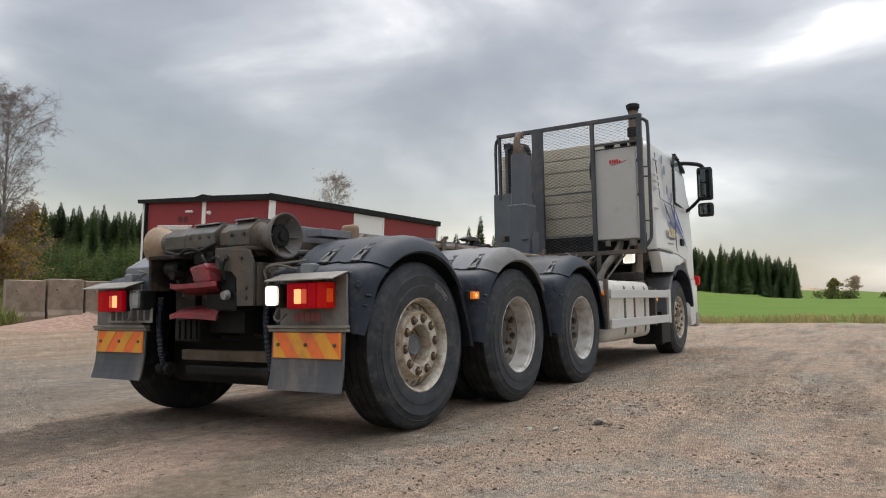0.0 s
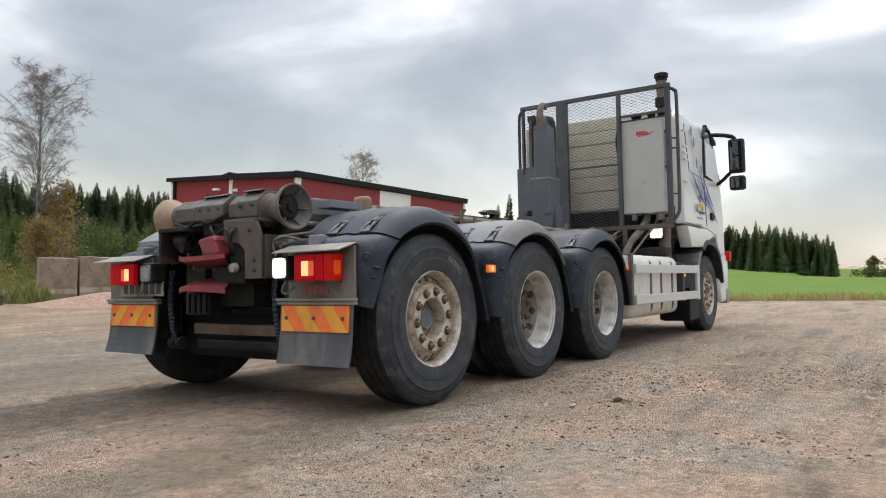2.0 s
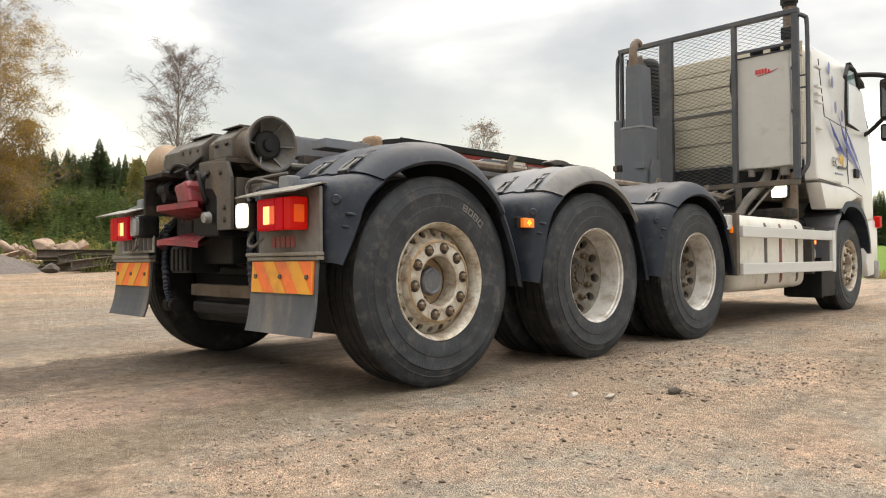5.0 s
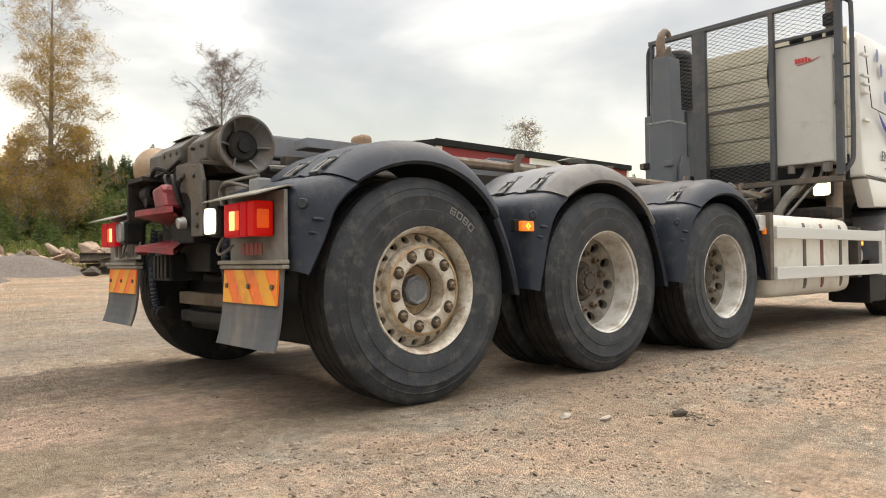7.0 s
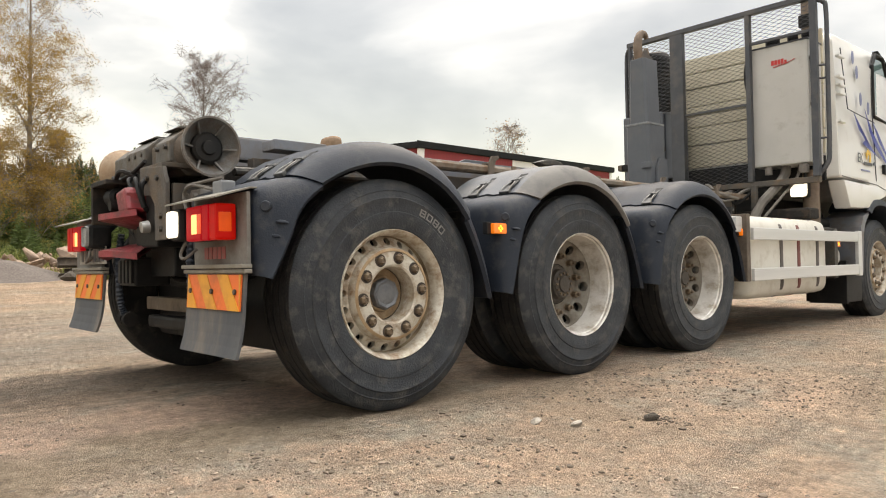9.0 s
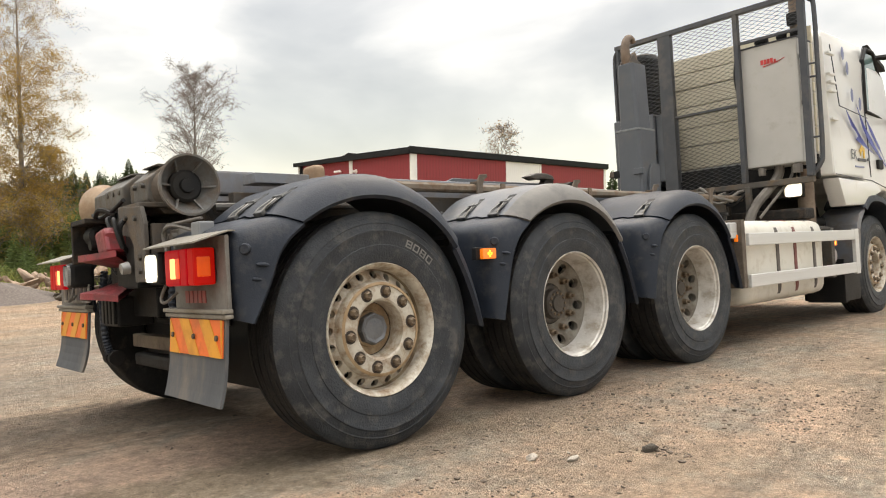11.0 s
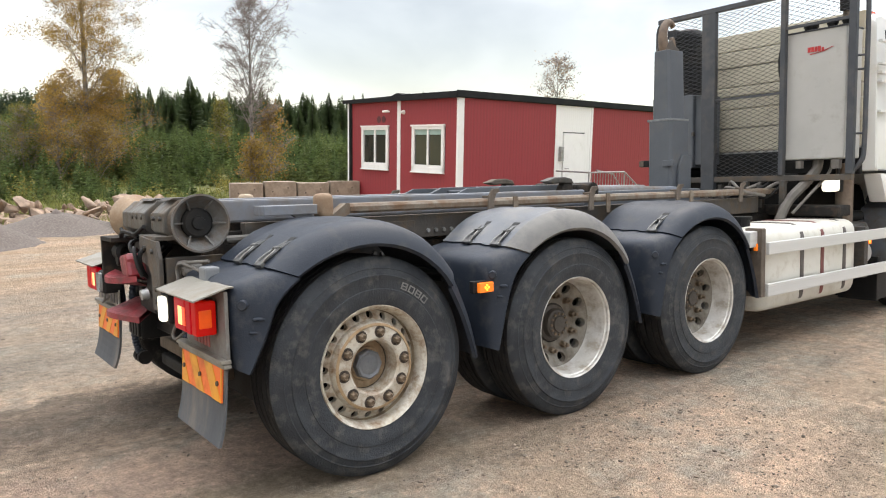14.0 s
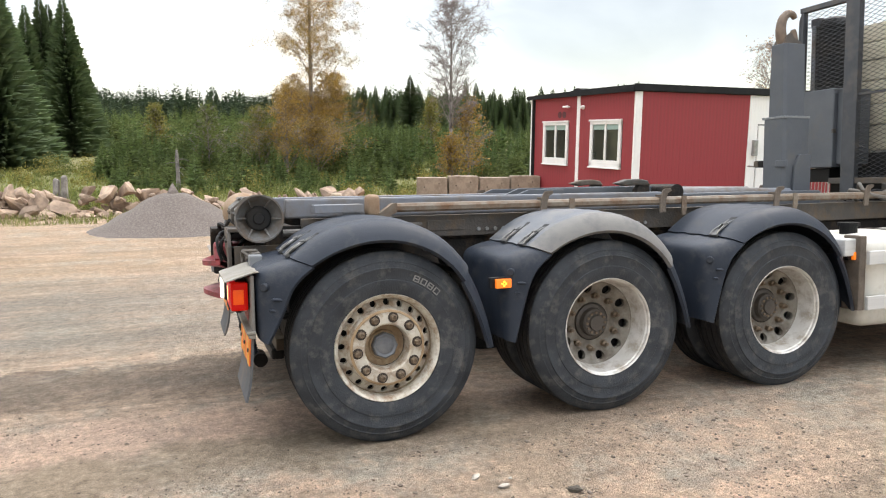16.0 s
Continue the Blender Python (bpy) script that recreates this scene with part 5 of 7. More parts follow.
    tube(bm, smooth_line([(s * 0.50, -0.62, 0.9), (s * 0.54, -0.66, 1.02), (s * 0.68, -0.64, 1.04), (s * 0.8, -0.6, 1.05)], 4), 0.008, 6)
    part("cable", bm, M["hose"], tl)
    bm = B()
    box(bm, *X(0.42, 0.60), -0.62, -0.56, 0.945, 1.02, 0.008)
    for q in (0.46, 0.52, 0.57):
        tube(bm, [(s * q, -0.62, 0.985), (s * q, -0.645, 0.985)], 0.018, 10)
    tube(bm, [(s * 0.60, -0.58, 0.955), (s * 0.76, -0.58, 0.955)], 0.032, 12)
    part("bracket_box", bm, M["plate"], tl, "dusty grey junction box with plugs")
    part("small_beacon", box(B(), *X(0.80, 0.885), -0.65, -0.58, 0.955, 1.03, 0.01), M["galv_dark"], tl, "small grey corner lamp")
    # striped board and flap
    x0, x1, z0, z1 = 0.615, 1.135, 0.485, 0.63
    fl = root("flap", "", "")
    fl.parent = tl
    sway = Matrix.Translation((0, -0.672, 0.64)) @ Matrix.Rotation(radians(-4), 4, "X") @ Matrix.Translation((0, 0.672, -0.64))
    fl.matrix_basis = sway
    bm = B()
    n = 8
    rows = []
    for i in range(n + 1):
        z = 0.645 - (0.645 - 0.30) * i / n
        y = -0.668 - 0.02 * max(0, (i / n - 0.5)) ** 2 * 4 * (1 if s > 0 else 1.4)
        rows.append((y, z))
    prism(bm, [(y - 0.006, z) for y, z in rows] + [(y + 0.006, z) for y, z in reversed(rows)], "x", *X(0.60, 1.15))
    part("rubber_flap", bm, M["flap"], fl, "dark grey rubber mudflap")
    part("striped_board", box(B(), *X(x0, x1), -0.681, -0.675, z0, z1, 0.002), M["reflect_o"], fl, "orange reflective board")
    w = 0.115
    for k in range(-1, 4):
        a = x0 + 0.10 + k * 0.2
        poly = [(a, z1), (a + 0.10, z1), (a + 0.10 + w, z0), (a + w, z0)]
        poly = [(min(max(px, x0 + 0.004), x1 - 0.004), pz) for px, pz in poly]
        if poly[1][0] - poly[0][0] < 0.01 and poly[2][0] - poly[3][0] < 0.01:
            continue
        bm = prism(B(), [(s * px if s > 0 else -(px), pz) for px, pz in poly], "y", -0.6835, -0.6815)
        part("stripe", bm, M["reflect_y"], fl, "amber reflective stripe")
    bm = B()
    for px in (0.66, 0.875, 1.09):
        tube(bm, [(s * px, -0.683, 0.56), (s * px, -0.69, 0.56)], 0.011, 8)
    tagged(part("rivets", bm, M["rust"], fl), kind="stuff")
    if s > 0:
        k = 0
        for a, b, h in ((0.775, 0.81, 0.05), (0.82, 0.85, 0.05), (0.86, 0.895, 0.05), (0.905, 0.935, 0.05), (0.945, 0.975, 0.05)):
            part("mark", box(B(), a, b, -0.675, -0.672, 0.695, 0.695 + h), M["red_mark"], tl, "worn red maker's mark")
    else:
        part("number_plate", box(B(), -1.00, -0.50, -0.70, -0.69, 0.69, 0.79, 0.003), M["dirty_white"], tl, "white number plate with dark bars")
        for i in range(6):
            x = -0.95 + i * 0.07 + (0.03 if i > 2 else 0)
            part("bar", box(B(), x, x + 0.045, -0.703, -0.70, 0.705, 0.775), M["ink"], tl)
    return tl


M["dirty_white"] = mat("dusty_white_sheet", (0.3, 0.285, 0.25), (0.22, 0.2, 0.17), 8, 0.6, dirt=(0.1, 0.085, 0.065), dirt_amount=0.4, bump=0.1)
M["plate"] = mat("dirty_grey_plate", (0.2, 0.195, 0.18), (0.14, 0.13, 0.115), 6, 0.6, dirt=(0.09, 0.07, 0.055), dirt_amount=0.45, bump=0.2)
M["hood"] = mat("pale_bent_sheet", (0.27, 0.255, 0.22), (0.19, 0.175, 0.15), 6, 0.5, metal=0.3, dirt=(0.2, 0.17, 0.13), dirt_amount=0.35, bump=0.15)
M["galv_dark"] = mat("grey_plastic", (0.2, 0.21, 0.22), (0.15, 0.155, 0.16), 8, 0.5, bump=0.1)
M["lamp_dim"] = mat("pale_orange_lens", (0.6, 0.1, 0.05), (0.5, 0.08, 0.04), 20, 0.3, bump=0, spec=0.25, emit=(1, 0.13, 0.04), strength=0.5)
M["lamp_turn"] = mat("orange_red_lens", (0.34, 0.006, 0.006), (0.26, 0.005, 0.005), 20, 0.4, bump=0, spec=0.12, emit=(1, 0.01, 0.0), strength=0.22)
M["lamp_cell"] = mat("orange_cell", (0.6, 0.07, 0.01), (0.5, 0.055, 0.01), 20, 0.3, bump=0, spec=0.2, emit=(1, 0.12, 0.01), strength=0.3)
M["lamp_off"] = mat("unlit_ribbed_lens", (0.3, 0.3, 0.29), (0.22, 0.22, 0.21), 30, 0.25, bump=0.3, stretch=(1, 1, 8))
M["red_mark"] = mat("worn_red_mark", (0.3, 0.035, 0.03), (0.18, 0.08, 0.07), 30, 0.6, bump=0)
tail_side(1)
tail_side(-1)


def coupling():
    c = root("trailer_coupling", "red trailer coupling with worn guide jaws", "")
    c.parent = lorry
    bm = B()
    prism(bm, [(0.03, 0.955), (0.055, 1.04), (0.19, 1.06), (0.215, 1.03), (0.18, 0.935), (0.06, 0.93)], "y", -0.80, -0.62, 0.018)
    for v in bm.verts:
        v.co.x -= (v.co.y + 0.6) * -0.25 if v.co.z > 1.0 else 0.0
    part("housing", bm, M["red"], c, "scraped red housing")
    def jaw(z, dz, y0, name):
        bm = B()
        n = 7
        top, bot = [], []
        for i in range(n + 1):
            u = i / n * 2 - 1
            for j, (y, drop) in enumerate(((-0.52, 0.0), (-0.68, dz * 0.4), (y0 + 0.10 * u * u, dz + dz * 0.3 * u * u))):
                top.append(bm.verts.new((0.0 + u * (0.12 + 0.05 * j), y, z + drop)))
                bot.append(bm.verts.new((0.0 + u * (0.12 + 0.05 * j), y, z + drop - 0.03)))
        fs = []
        for i in range(n):
            for j in range(2):
                a = i * 3 + j
                fs.append(bm.faces.new((top[a], top[a + 1], top[a + 4], top[a + 3])))
                fs.append(bm.faces.new((bot[a], bot[a + 3], bot[a + 4], bot[a + 1])))
            a = i * 3 + 2
            fs.append(bm.faces.new((top[a], bot[a], bot[a + 3], top[a + 3])))
        bmesh.ops.recalc_face_normals(bm, faces=fs)
        part(name, bm, M["red"], c, "worn red guide jaw", True)
    jaw(0.882, 0.05, -0.87, "upper_jaw")
    jaw(0.812, -0.06, -0.87, "lower_jaw")
    bm = B()
    box(bm, 0.20, 0.33, -0.72, -0.5, 0.84, 1.03, 0.012)
    box(bm, 0.06, 0.34, -0.72, -0.55, 0.76, 0.87, 0.012)
    box(bm, -0.1, 0.3, -0.62, -0.42, 0.62, 1.0, 0.01)
    part("mount", bm, M["black"], c)
    bm = B()
    box(bm, -0.26, -0.02, -0.70, -0.52, 0.57, 0.72, 0.012)
    for i in range(4):
        box(bm, -0.235 + i * 0.055, -0.20 + i * 0.055, -0.715, -0.695, 0.585, 0.705, 0.004)
    part("junction_box", bm, M["black"], c, "dark ribbed junction box")
    bm = B()
    box(bm, -0.46, 0.60, -0.49, -0.43, 0.43, 0.50, 0.006)
    part("underrun_beam", bm, M["tan_dark"], c, "brown steel underrun beam")
    for x in (0.52, -0.50):
        bm = B()
        line = smooth_line([(x - 0.04, -0.6, 0.86), (x - 0.03, -0.62, 0.7), (x - 0.01, -0.62, 0.5), (x, -0.60, 0.40)], 14)
        tube(bm, line, [0.022 if k % 2 else 0.0165 for k in range(len(line))], 10)
        part("ribbed_strut", bm, M["guard"], c, "", True)
        bm = B()
        lathe_x(bm, [(x - 0.07, 0.02), (x - 0.07, 0.042), (x - 0.01, 0.042), (x - 0.01, 0.03), (x + 0.01, 0.03), (x + 0.01, 0.042), (x + 0.05, 0.042), (x + 0.05, 0.0001)], -0.58, 0.375, 14)
        part("bush", bm, M["grime"], c, "", True)
    bm = B()
    box(bm, -0.42, 0.42, -0.5, -0.42, 0.33, 0.40, 0.02)
    part("torsion_bar", bm, M["black"], c)
    return c


M["tan_dark"] = mat("brown_steel", (0.15, 0.112, 0.076), (0.11, 0.08, 0.055), 6, 0.7, dirt=GRIME, dirt_amount=0.3, bump=0.3)
coupling()

# ---- fuel tank and side guard ----
def fuel_tank():
    f = root("fuel_tank", "white fuel tank with dark straps behind an aluminium side guard", "")
    f.parent = lorry
    part("tank_body", box(B(), 0.58, 1.19, 3.50, 5.15, 0.33, 1.0, 0.13, seg=5), M["tank"], f, "off-white rounded tank", True)
    for y, mt in ((4.11, "strap"), (4.46, "strap_red"), (4.87, "strap")):
        bm = B()
        ring = [(cx + 0.132 * math.cos(radians(q)), cz + 0.132 * math.sin(radians(q))) for cx, cz, q0 in ((1.064, 0.874, 0), (0.706, 0.874, 90), (0.706, 0.456, 180), (1.064, 0.456, 270)) for q in range(q0, q0 + 91, 15)]
        prism(bm, ring, "y", y - 0.026, y + 0.026)
        part("strap", bm, M[mt], f, "", True)
    bm = B()
    tube(bm, [(0.95, 3.62, 0.98), (0.95, 3.62, 1.05)], 0.06, 16)
    tube(bm, [(0.95, 3.62, 1.05), (0.95, 3.62, 1.075)], 0.075, 16)
    part("filler_cap", bm, M["black"], f)
    for z0, z1 in ((0.80, 0.895), (0.482, 0.58)):
        part("guard_rail", box(B(), 1.235, 1.262, 3.46, 5.74, z0, z1, 0.006), M["alu"], f, "pale aluminium side rail")
    part("end_post", box(B(), 1.232, 1.266, 5.70, 5.80, 0.47, 0.905, 0.006), M["alu"], f)
    bm = B()
    box(bm, 1.10, 1.235, 3.40, 3.46, 0.48, 1.0, 0.006)
    part("rear_bracket", bm, M["rust"], f, "rusty bracket")
    bm = B()
    box(bm, 0.7, 1.2, 3.3, 3.42, 0.86, 0.98, 0.01)
    part("step_plate", bm, M["alu"], f)
    bm = B()
    box(bm, 0.95, 1.23, 5.18, 5.26, 0.46, 0.92, 0.006)
    box(bm, 0.6, 1.1, 5.2, 5.6, 0.45, 0.95, 0.05)
    part("battery_box", bm, M["steel"], f)
    bm = B()
    lathe_x(bm, [(0.85, 0.1), (1.12, 0.1), (1.15, 0.06), (1.15, 0.0001)], 5.48, 0.66, 18)
    part("silencer", bm, M["oil"], f, "", True)
    bm = B()
    tube(bm, [(0.95, 5.10, 0.96), (0.95, 5.10, 1.0), (0.95, 5.72, 1.0), (0.95, 5.72, 0.95)], 0.05, 12)
    part("intake_pipe", bm, M["black"], f)
    part("wheel_flap", box(B(), 0.85, 1.2, 5.55, 5.60, 0.20, 0.62, 0.006), M["black"], f, "black flap ahead of the tank")
    part("inner_flap", box(B(), 0.80, 1.19, 5.60, 6.0, 0.21, 0.55, 0.01), M["black"], f)
    return f


fuel_tank()


# ---- cab ----
def cab():
    c = root("cab", "white lorry cab with blue stripes", "")
    c.parent = lorry
    # body: side outline (y, z) with inward taper toward the roof
    prof = [(5.40, 1.42), (5.40, 2.76), (5.46, 2.86), (5.60, 2.90), (6.75, 2.93), (6.92, 2.86), (7.12, 2.55), (7.42, 2.02), (7.50, 1.60), (7.52, 1.05), (7.10, 1.05), (6.98, 1.30), (6.28, 1.30), (6.15, 1.42)]
    bm = B()
    def half(z):
        return 1.225 - max(0, z - 2.1) * 0.06 - max(0, z - 2.78) * 0.6
    xs = [-1, -0.82, 0, 0.82, 1]
    cols = []
    for y, z in prof:
        h = half(z)
        front = max(0.0, y - 6.9)
        col = []
        for u in xs:
            yy = y - (0.16 * min(1, front / 0.3) if abs(u) == 1 else 0)
            if u < -0.9:
                yy = max(yy, 6.2)
            elif u == 1 and z > 1.45:
                yy = max(yy, 5.45)
            zz = z - (0.0 if abs(u) < 1 or z < 2.8 else 0.03)
            col.append(bm.verts.new((u * h, yy, zz)))
        cols.append(col)
    n = len(cols)
    fs = []
    for i in range(n):
        a, b = cols[i], cols[(i + 1) % n]
        for k in range(len(xs) - 1):
            fs.append(bm.faces.new((a[k], a[k + 1], b[k + 1], b[k])))
    for k in (0, -1):
        fs.append(bm.faces.new([col[k] for col in cols]))
    bmesh.ops.recalc_face_normals(bm, faces=fs)
    es = [e for e in bm.edges if e.is_manifold and e.calc_face_angle(0) > 0.35]
    bmesh.ops.bevel(bm, geom=es, offset=0.035, segments=3, affect="EDGES", profile=0.6)
    part("shell", bm, M["white"], c, "white painted shell", True)
    # side panel gaps, door, glass
    def on_side(pts, x, mt, name, label="", parent=c, thick=0.006):
        return part(name, plate(B(), x, pts, thick), mt, parent, label)
    X0 = 1.2255
    def seam(pts, name="panel_gap"):
        bm = B()
        tube(bm, [(1.2255 - max(0, z - 2.1) * 0.06, y, z) for y, z in pts], 0.005, 6)
        part(name, bm, M["ink"], c)
    seam([(6.40, 2.66), (6.40, 1.44)])
    seam([(5.44, 1.43), (6.42, 1.40), (6.9, 1.33)])
    seam([(6.40, 2.66), (6.55, 2.84), (6.80, 2.80), (7.1, 2.35), (7.28, 2.05)])
    seam([(5.63, 2.10), (6.40, 2.05)])
    seam([(5.63, 2.10), (5.58, 2.70)])
    bm = B()
    prism(bm, [(6.47, 2.16), (6.47, 2.66), (6.56, 2.76), (6.74, 2.76), (7.02, 2.35), (7.12, 2.10)], "x", 1.192, 1.205, 0.003)
    w = part("side_window", bm, M["cab_glass"], c, "greenish side window glass")
    bm = B()
    line = [(6.44, 2.13), (6.44, 2.67), (6.55, 2.80), (6.76, 2.80), (7.05, 2.37), (7.16, 2.07), (6.44, 2.13)]
    tube(bm, [(1.20, y, z) for y, z in line], 0.022, 8)
    part("window_seal", bm, M["black"], w, "black rubber window seal")
    part("door_handle", box(B(), 1.215, 1.245, 6.62, 6.76, 1.53, 1.63, 0.008), M["black"], c, "black door handle")
    bm = B()
    prism(bm, [(-1.02, 2.05), (-0.98, 2.72), (0.98, 2.72), (1.02, 2.05)], "y", 7.2, 7.24)
    for v in bm.verts:
        v.co.y += (2.05 - v.co.z) * 0.58 + 0.22
    part("windscreen", bm, M["glass"], c, "dark windscreen")
    # ribbed grooves on the rear flank
    for i, z in enumerate((2.58, 2.38, 2.30, 2.22, 1.95)):
        part("flank_groove", box(B(), 1.19, 1.232, 5.43, 5.58, z, z + 0.025, 0.006), M["white"], c)
    # rear wall with pressed ribs
    for i, (z, top) in enumerate(((1.66, 1.90), (1.908, 2.10), (2.108, 2.23), (2.238, 2.33), (2.338, 2.53), (2.538, 2.70), (2.708, 2.88))):
        part("rear_rib", box(B(), -0.95, 1.1, 5.38 - 0.006 * (i % 2), 5.41, z, top, 0.012), M["cream"], c, "cream pressed rear panel")
    # black strip in place of the shaded gap below the rear panels
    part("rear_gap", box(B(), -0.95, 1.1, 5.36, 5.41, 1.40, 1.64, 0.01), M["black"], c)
    # lower fairing, wheel arch, bumper
    bm = B()
    prism(bm, [(5.46, 1.40), (6.45, 1.38), (6.70, 1.30), (6.45, 1.24), (6.28, 1.15), (5.62, 1.13)], "x", 1.08, 1.236, 0.02)
    part("fairing", bm, M["white"], c, "white lower fairing", True)
    arch_p = [(6.08, 1.13), (6.16, 1.20), (6.30, 1.26), (6.60, 1.26), (6.90, 1.18), (7.08, 1.02), (7.18, 0.80), (7.2, 0.66)]
    arch_q = [(6.16, 1.09), (6.22, 1.14), (6.34, 1.18), (6.58, 1.18), (6.82, 1.11), (6.98, 0.98), (7.08, 0.79), (7.1, 0.66)]
    bm = B()
    rows = []
    for p, q in zip(smooth_line(arch_p, 3), smooth_line(arch_q, 3)):
        rows.append([bm.verts.new((x, v.x, v.y)) for x, v in ((0.86, p), (1.20, p), (1.245, p + (q - p) * 0.3), (1.25, q), (1.22, q), (0.86, q))])
    fs = []
    for a, b in zip(rows, rows[1:]):
        for k in range(6):
            fs.append(bm.faces.new((a[k], a[(k + 1) % 6], b[(k + 1) % 6], b[k])))
    bmesh.ops.recalc_face_normals(bm, faces=fs)
    part("wheel_arch", bm, M["guard"], c, "dark grey wheel arch", True)
    bm = B()
    prism(bm, [(5.86, 0.50), (5.92, 0.95), (6.0, 1.06), (6.2, 1.13), (6.16, 1.08), (6.06, 1.0), (6.0, 0.9), (5.96, 0.50)], "x", 0.86, 1.22)
    part("arch_rear", bm, M["bluegrey"], c, "grey rear arch panel")
    bm = B()
    prism(bm, [(7.08, 0.55), (7.12, 1.02), (7.30, 1.10), (7.55, 1.06), (7.56, 0.60), (7.48, 0.40), (7.15, 0.38)], "x", -1.2, 1.22, 0.04)
    part("bumper", bm, M["white"], c, "white bumper", True)
    part("bumper_corner", box(B(), 1.1, 1.235, 7.36, 7.56, 0.36, 0.58, 0.03), M["galv"], c, "grey bumper corner lamp", True)
    k = part("corner_marker", box(B(), 1.20, 1.27, 7.44, 7.56, 0.98, 1.12, 0.02), M["lamp_turn"], c, "orange red corner lamp")
    # mirrors
    for s in (1, -1):
        m = root("mirror", "", "")
        m.parent = c
        bm = B()
        box(bm, *sorted((s * 1.41, s * 1.62)), 6.93, 7.07, 2.20, 2.68, 0.04)
        part("main_mirror", bm, M["black"], m, "black mirror housing", True)
        bm = B()
        box(bm, *sorted((s * 1.41, s * 1.62)), 6.93, 7.07, 1.96, 2.16, 0.04)
        part("wide_mirror", bm, M["black"], m, "black mirror housing", True)
        part("mirror_glass", box(B(), *sorted((s * 1.44, s * 1.60)), 6.922, 6.929, 2.24, 2.64, 0.002), M["mirror"], m, "mirror glass")
        part("mirror_glass", box(B(), *sorted((s * 1.44, s * 1.60)), 6.922, 6.929, 1.99, 2.13, 0.002), M["mirror"], m, "mirror glass")
        bm = B()
        tube(bm, smooth_line([(s * 1.12, 6.86, 2.74), (s * 1.24, 6.92, 2.76), (s * 1.46, 7.0, 2.72), (s * 1.50, 7.02, 2.62)], 4), 0.03, 8)
        part("mirror_arm", bm, M["black"], m, "", True)
        part("mirror_arm", tube(B(), smooth_line([(s * 1.18, 7.05, 2.05), (s * 1.28, 7.04, 2.10), (s * 1.45, 7.0, 2.24)], 4), 0.026, 8), M["black"], m, "", True)
    bm = B()
    prism(bm, [(6.70, 2.88), (7.20, 2.72), (7.24, 2.66), (6.74, 2.80)], "x", 1.13, 1.19, 0.008)
    part("sun_visor", bm, M["black"], c, "dark sun visor")
    for x in (0.7, -0.7):
        part("roof_beacon", box(B(), x - 0.15, x + 0.15, 6.1, 6.25, 2.92, 3.02, 0.03), M["beacon"], c, "orange red roof beacon")
    # blue feather stripes and dark print on the flank
    XS = 1.2262
    feathers = [[(5.78, 2.09), (6.0, 1.90), (6.36, 1.74), (6.55, 1.68), (6.2, 1.76), (6.02, 1.80), (6.14, 1.86), (5.92, 1.93)],
                [(6.10, 2.16), (6.30, 1.96), (6.60, 1.76), (6.86, 1.60), (6.98, 1.52), (6.7, 1.66), (6.4, 1.80), (6.24, 1.94)],
                [(6.32, 2.06), (6.5, 1.88), (6.78, 1.70), (7.0, 1.48), (6.72, 1.78), (6.5, 1.95)]]
    for f in feathers:
        on_side(f, XS, M["blue"], "stripe", "blue feathered stripe", thick=0.002)
    font_text("EK", 0.14, (XS + 0.002, 5.86, 1.60), M["ink"], c)
    on_side([(6.12, 1.64), (6.10, 1.70), (6.16, 1.75), (6.24, 1.72), (6.24, 1.62), (6.20, 1.62), (6.20, 1.69), (6.16, 1.70)], XS, M["yellow"], "print", "yellow digger mark")
    on_side([(6.04, 1.585), (6.04, 1.615), (6.26, 1.615), (6.26, 1.585)], XS, M["ink"], "print", "small dark print")
    on_side([(5.95, 1.52), (5.95, 1.535), (6.2, 1.535), (6.2, 1.52)], XS, M["print_grey"], "print", "small grey print")
    on_side([(6.30, 1.60), (6.30, 1.615), (6.38, 1.65), (6.38, 1.60)], XS, M["ink"], "print", "small dark badge")
    for y, z in ((5.98, 2.52), (6.02, 2.25), (6.22, 2.18), (5.9, 2.66)):
        pts = [(y + 0.035 * math.cos(a), z + 0.07 * math.sin(a)) for a in np.linspace(0, math.tau, 10)[:-1]]
        on_side(pts, 1.2262 - max(0, z - 2.1) * 0.06, M["print_grey"], "print", "grey blue paw mark", thick=0.003)
    return c


def font_text(s, size, at, mt, parent):
    cu = bpy.data.curves.new("letters", "FONT")
    cu.body, cu.size, cu.extrude = s, size, 0.001
    tmp = new("tmp", cu)
    dg = bpy.context.evaluated_depsgraph_get()
    me = bpy.data.meshes.new_from_object(tmp.evaluated_get(dg))
    bpy.data.objects.remove(tmp)
    me.materials.clear()
    me.materials.append(mt)
    ob = new("lettering", me)
    ob.parent = parent
    # letters run toward +y on the flank and face +x
    ob.matrix_basis = Matrix.Translation(at) @ Matrix(((0, 0, 1, 0), (1, 0, 0, 0), (0, 1, 0, 0), (0, 0, 0, 1)))
    return tagged(ob, "dark bold letters EK")


M["cream"] = mat("cream_paint", (0.62, 0.575, 0.45), (0.55, 0.505, 0.39), 2, 0.45, dirt=(0.42, 0.37, 0.27), dirt_amount=0.2, dirt_scale=2, bump=0.03)
M["beacon"] = mat("unlit_orange_lens", (0.6, 0.08, 0.02), (0.5, 0.06, 0.02), 20, 0.2, bump=0)
M["print_grey"] = mat("grey_blue_print", (0.11, 0.13, 0.26), (0.2, 0.22, 0.34), 9, 0.4, bump=0)
cab()


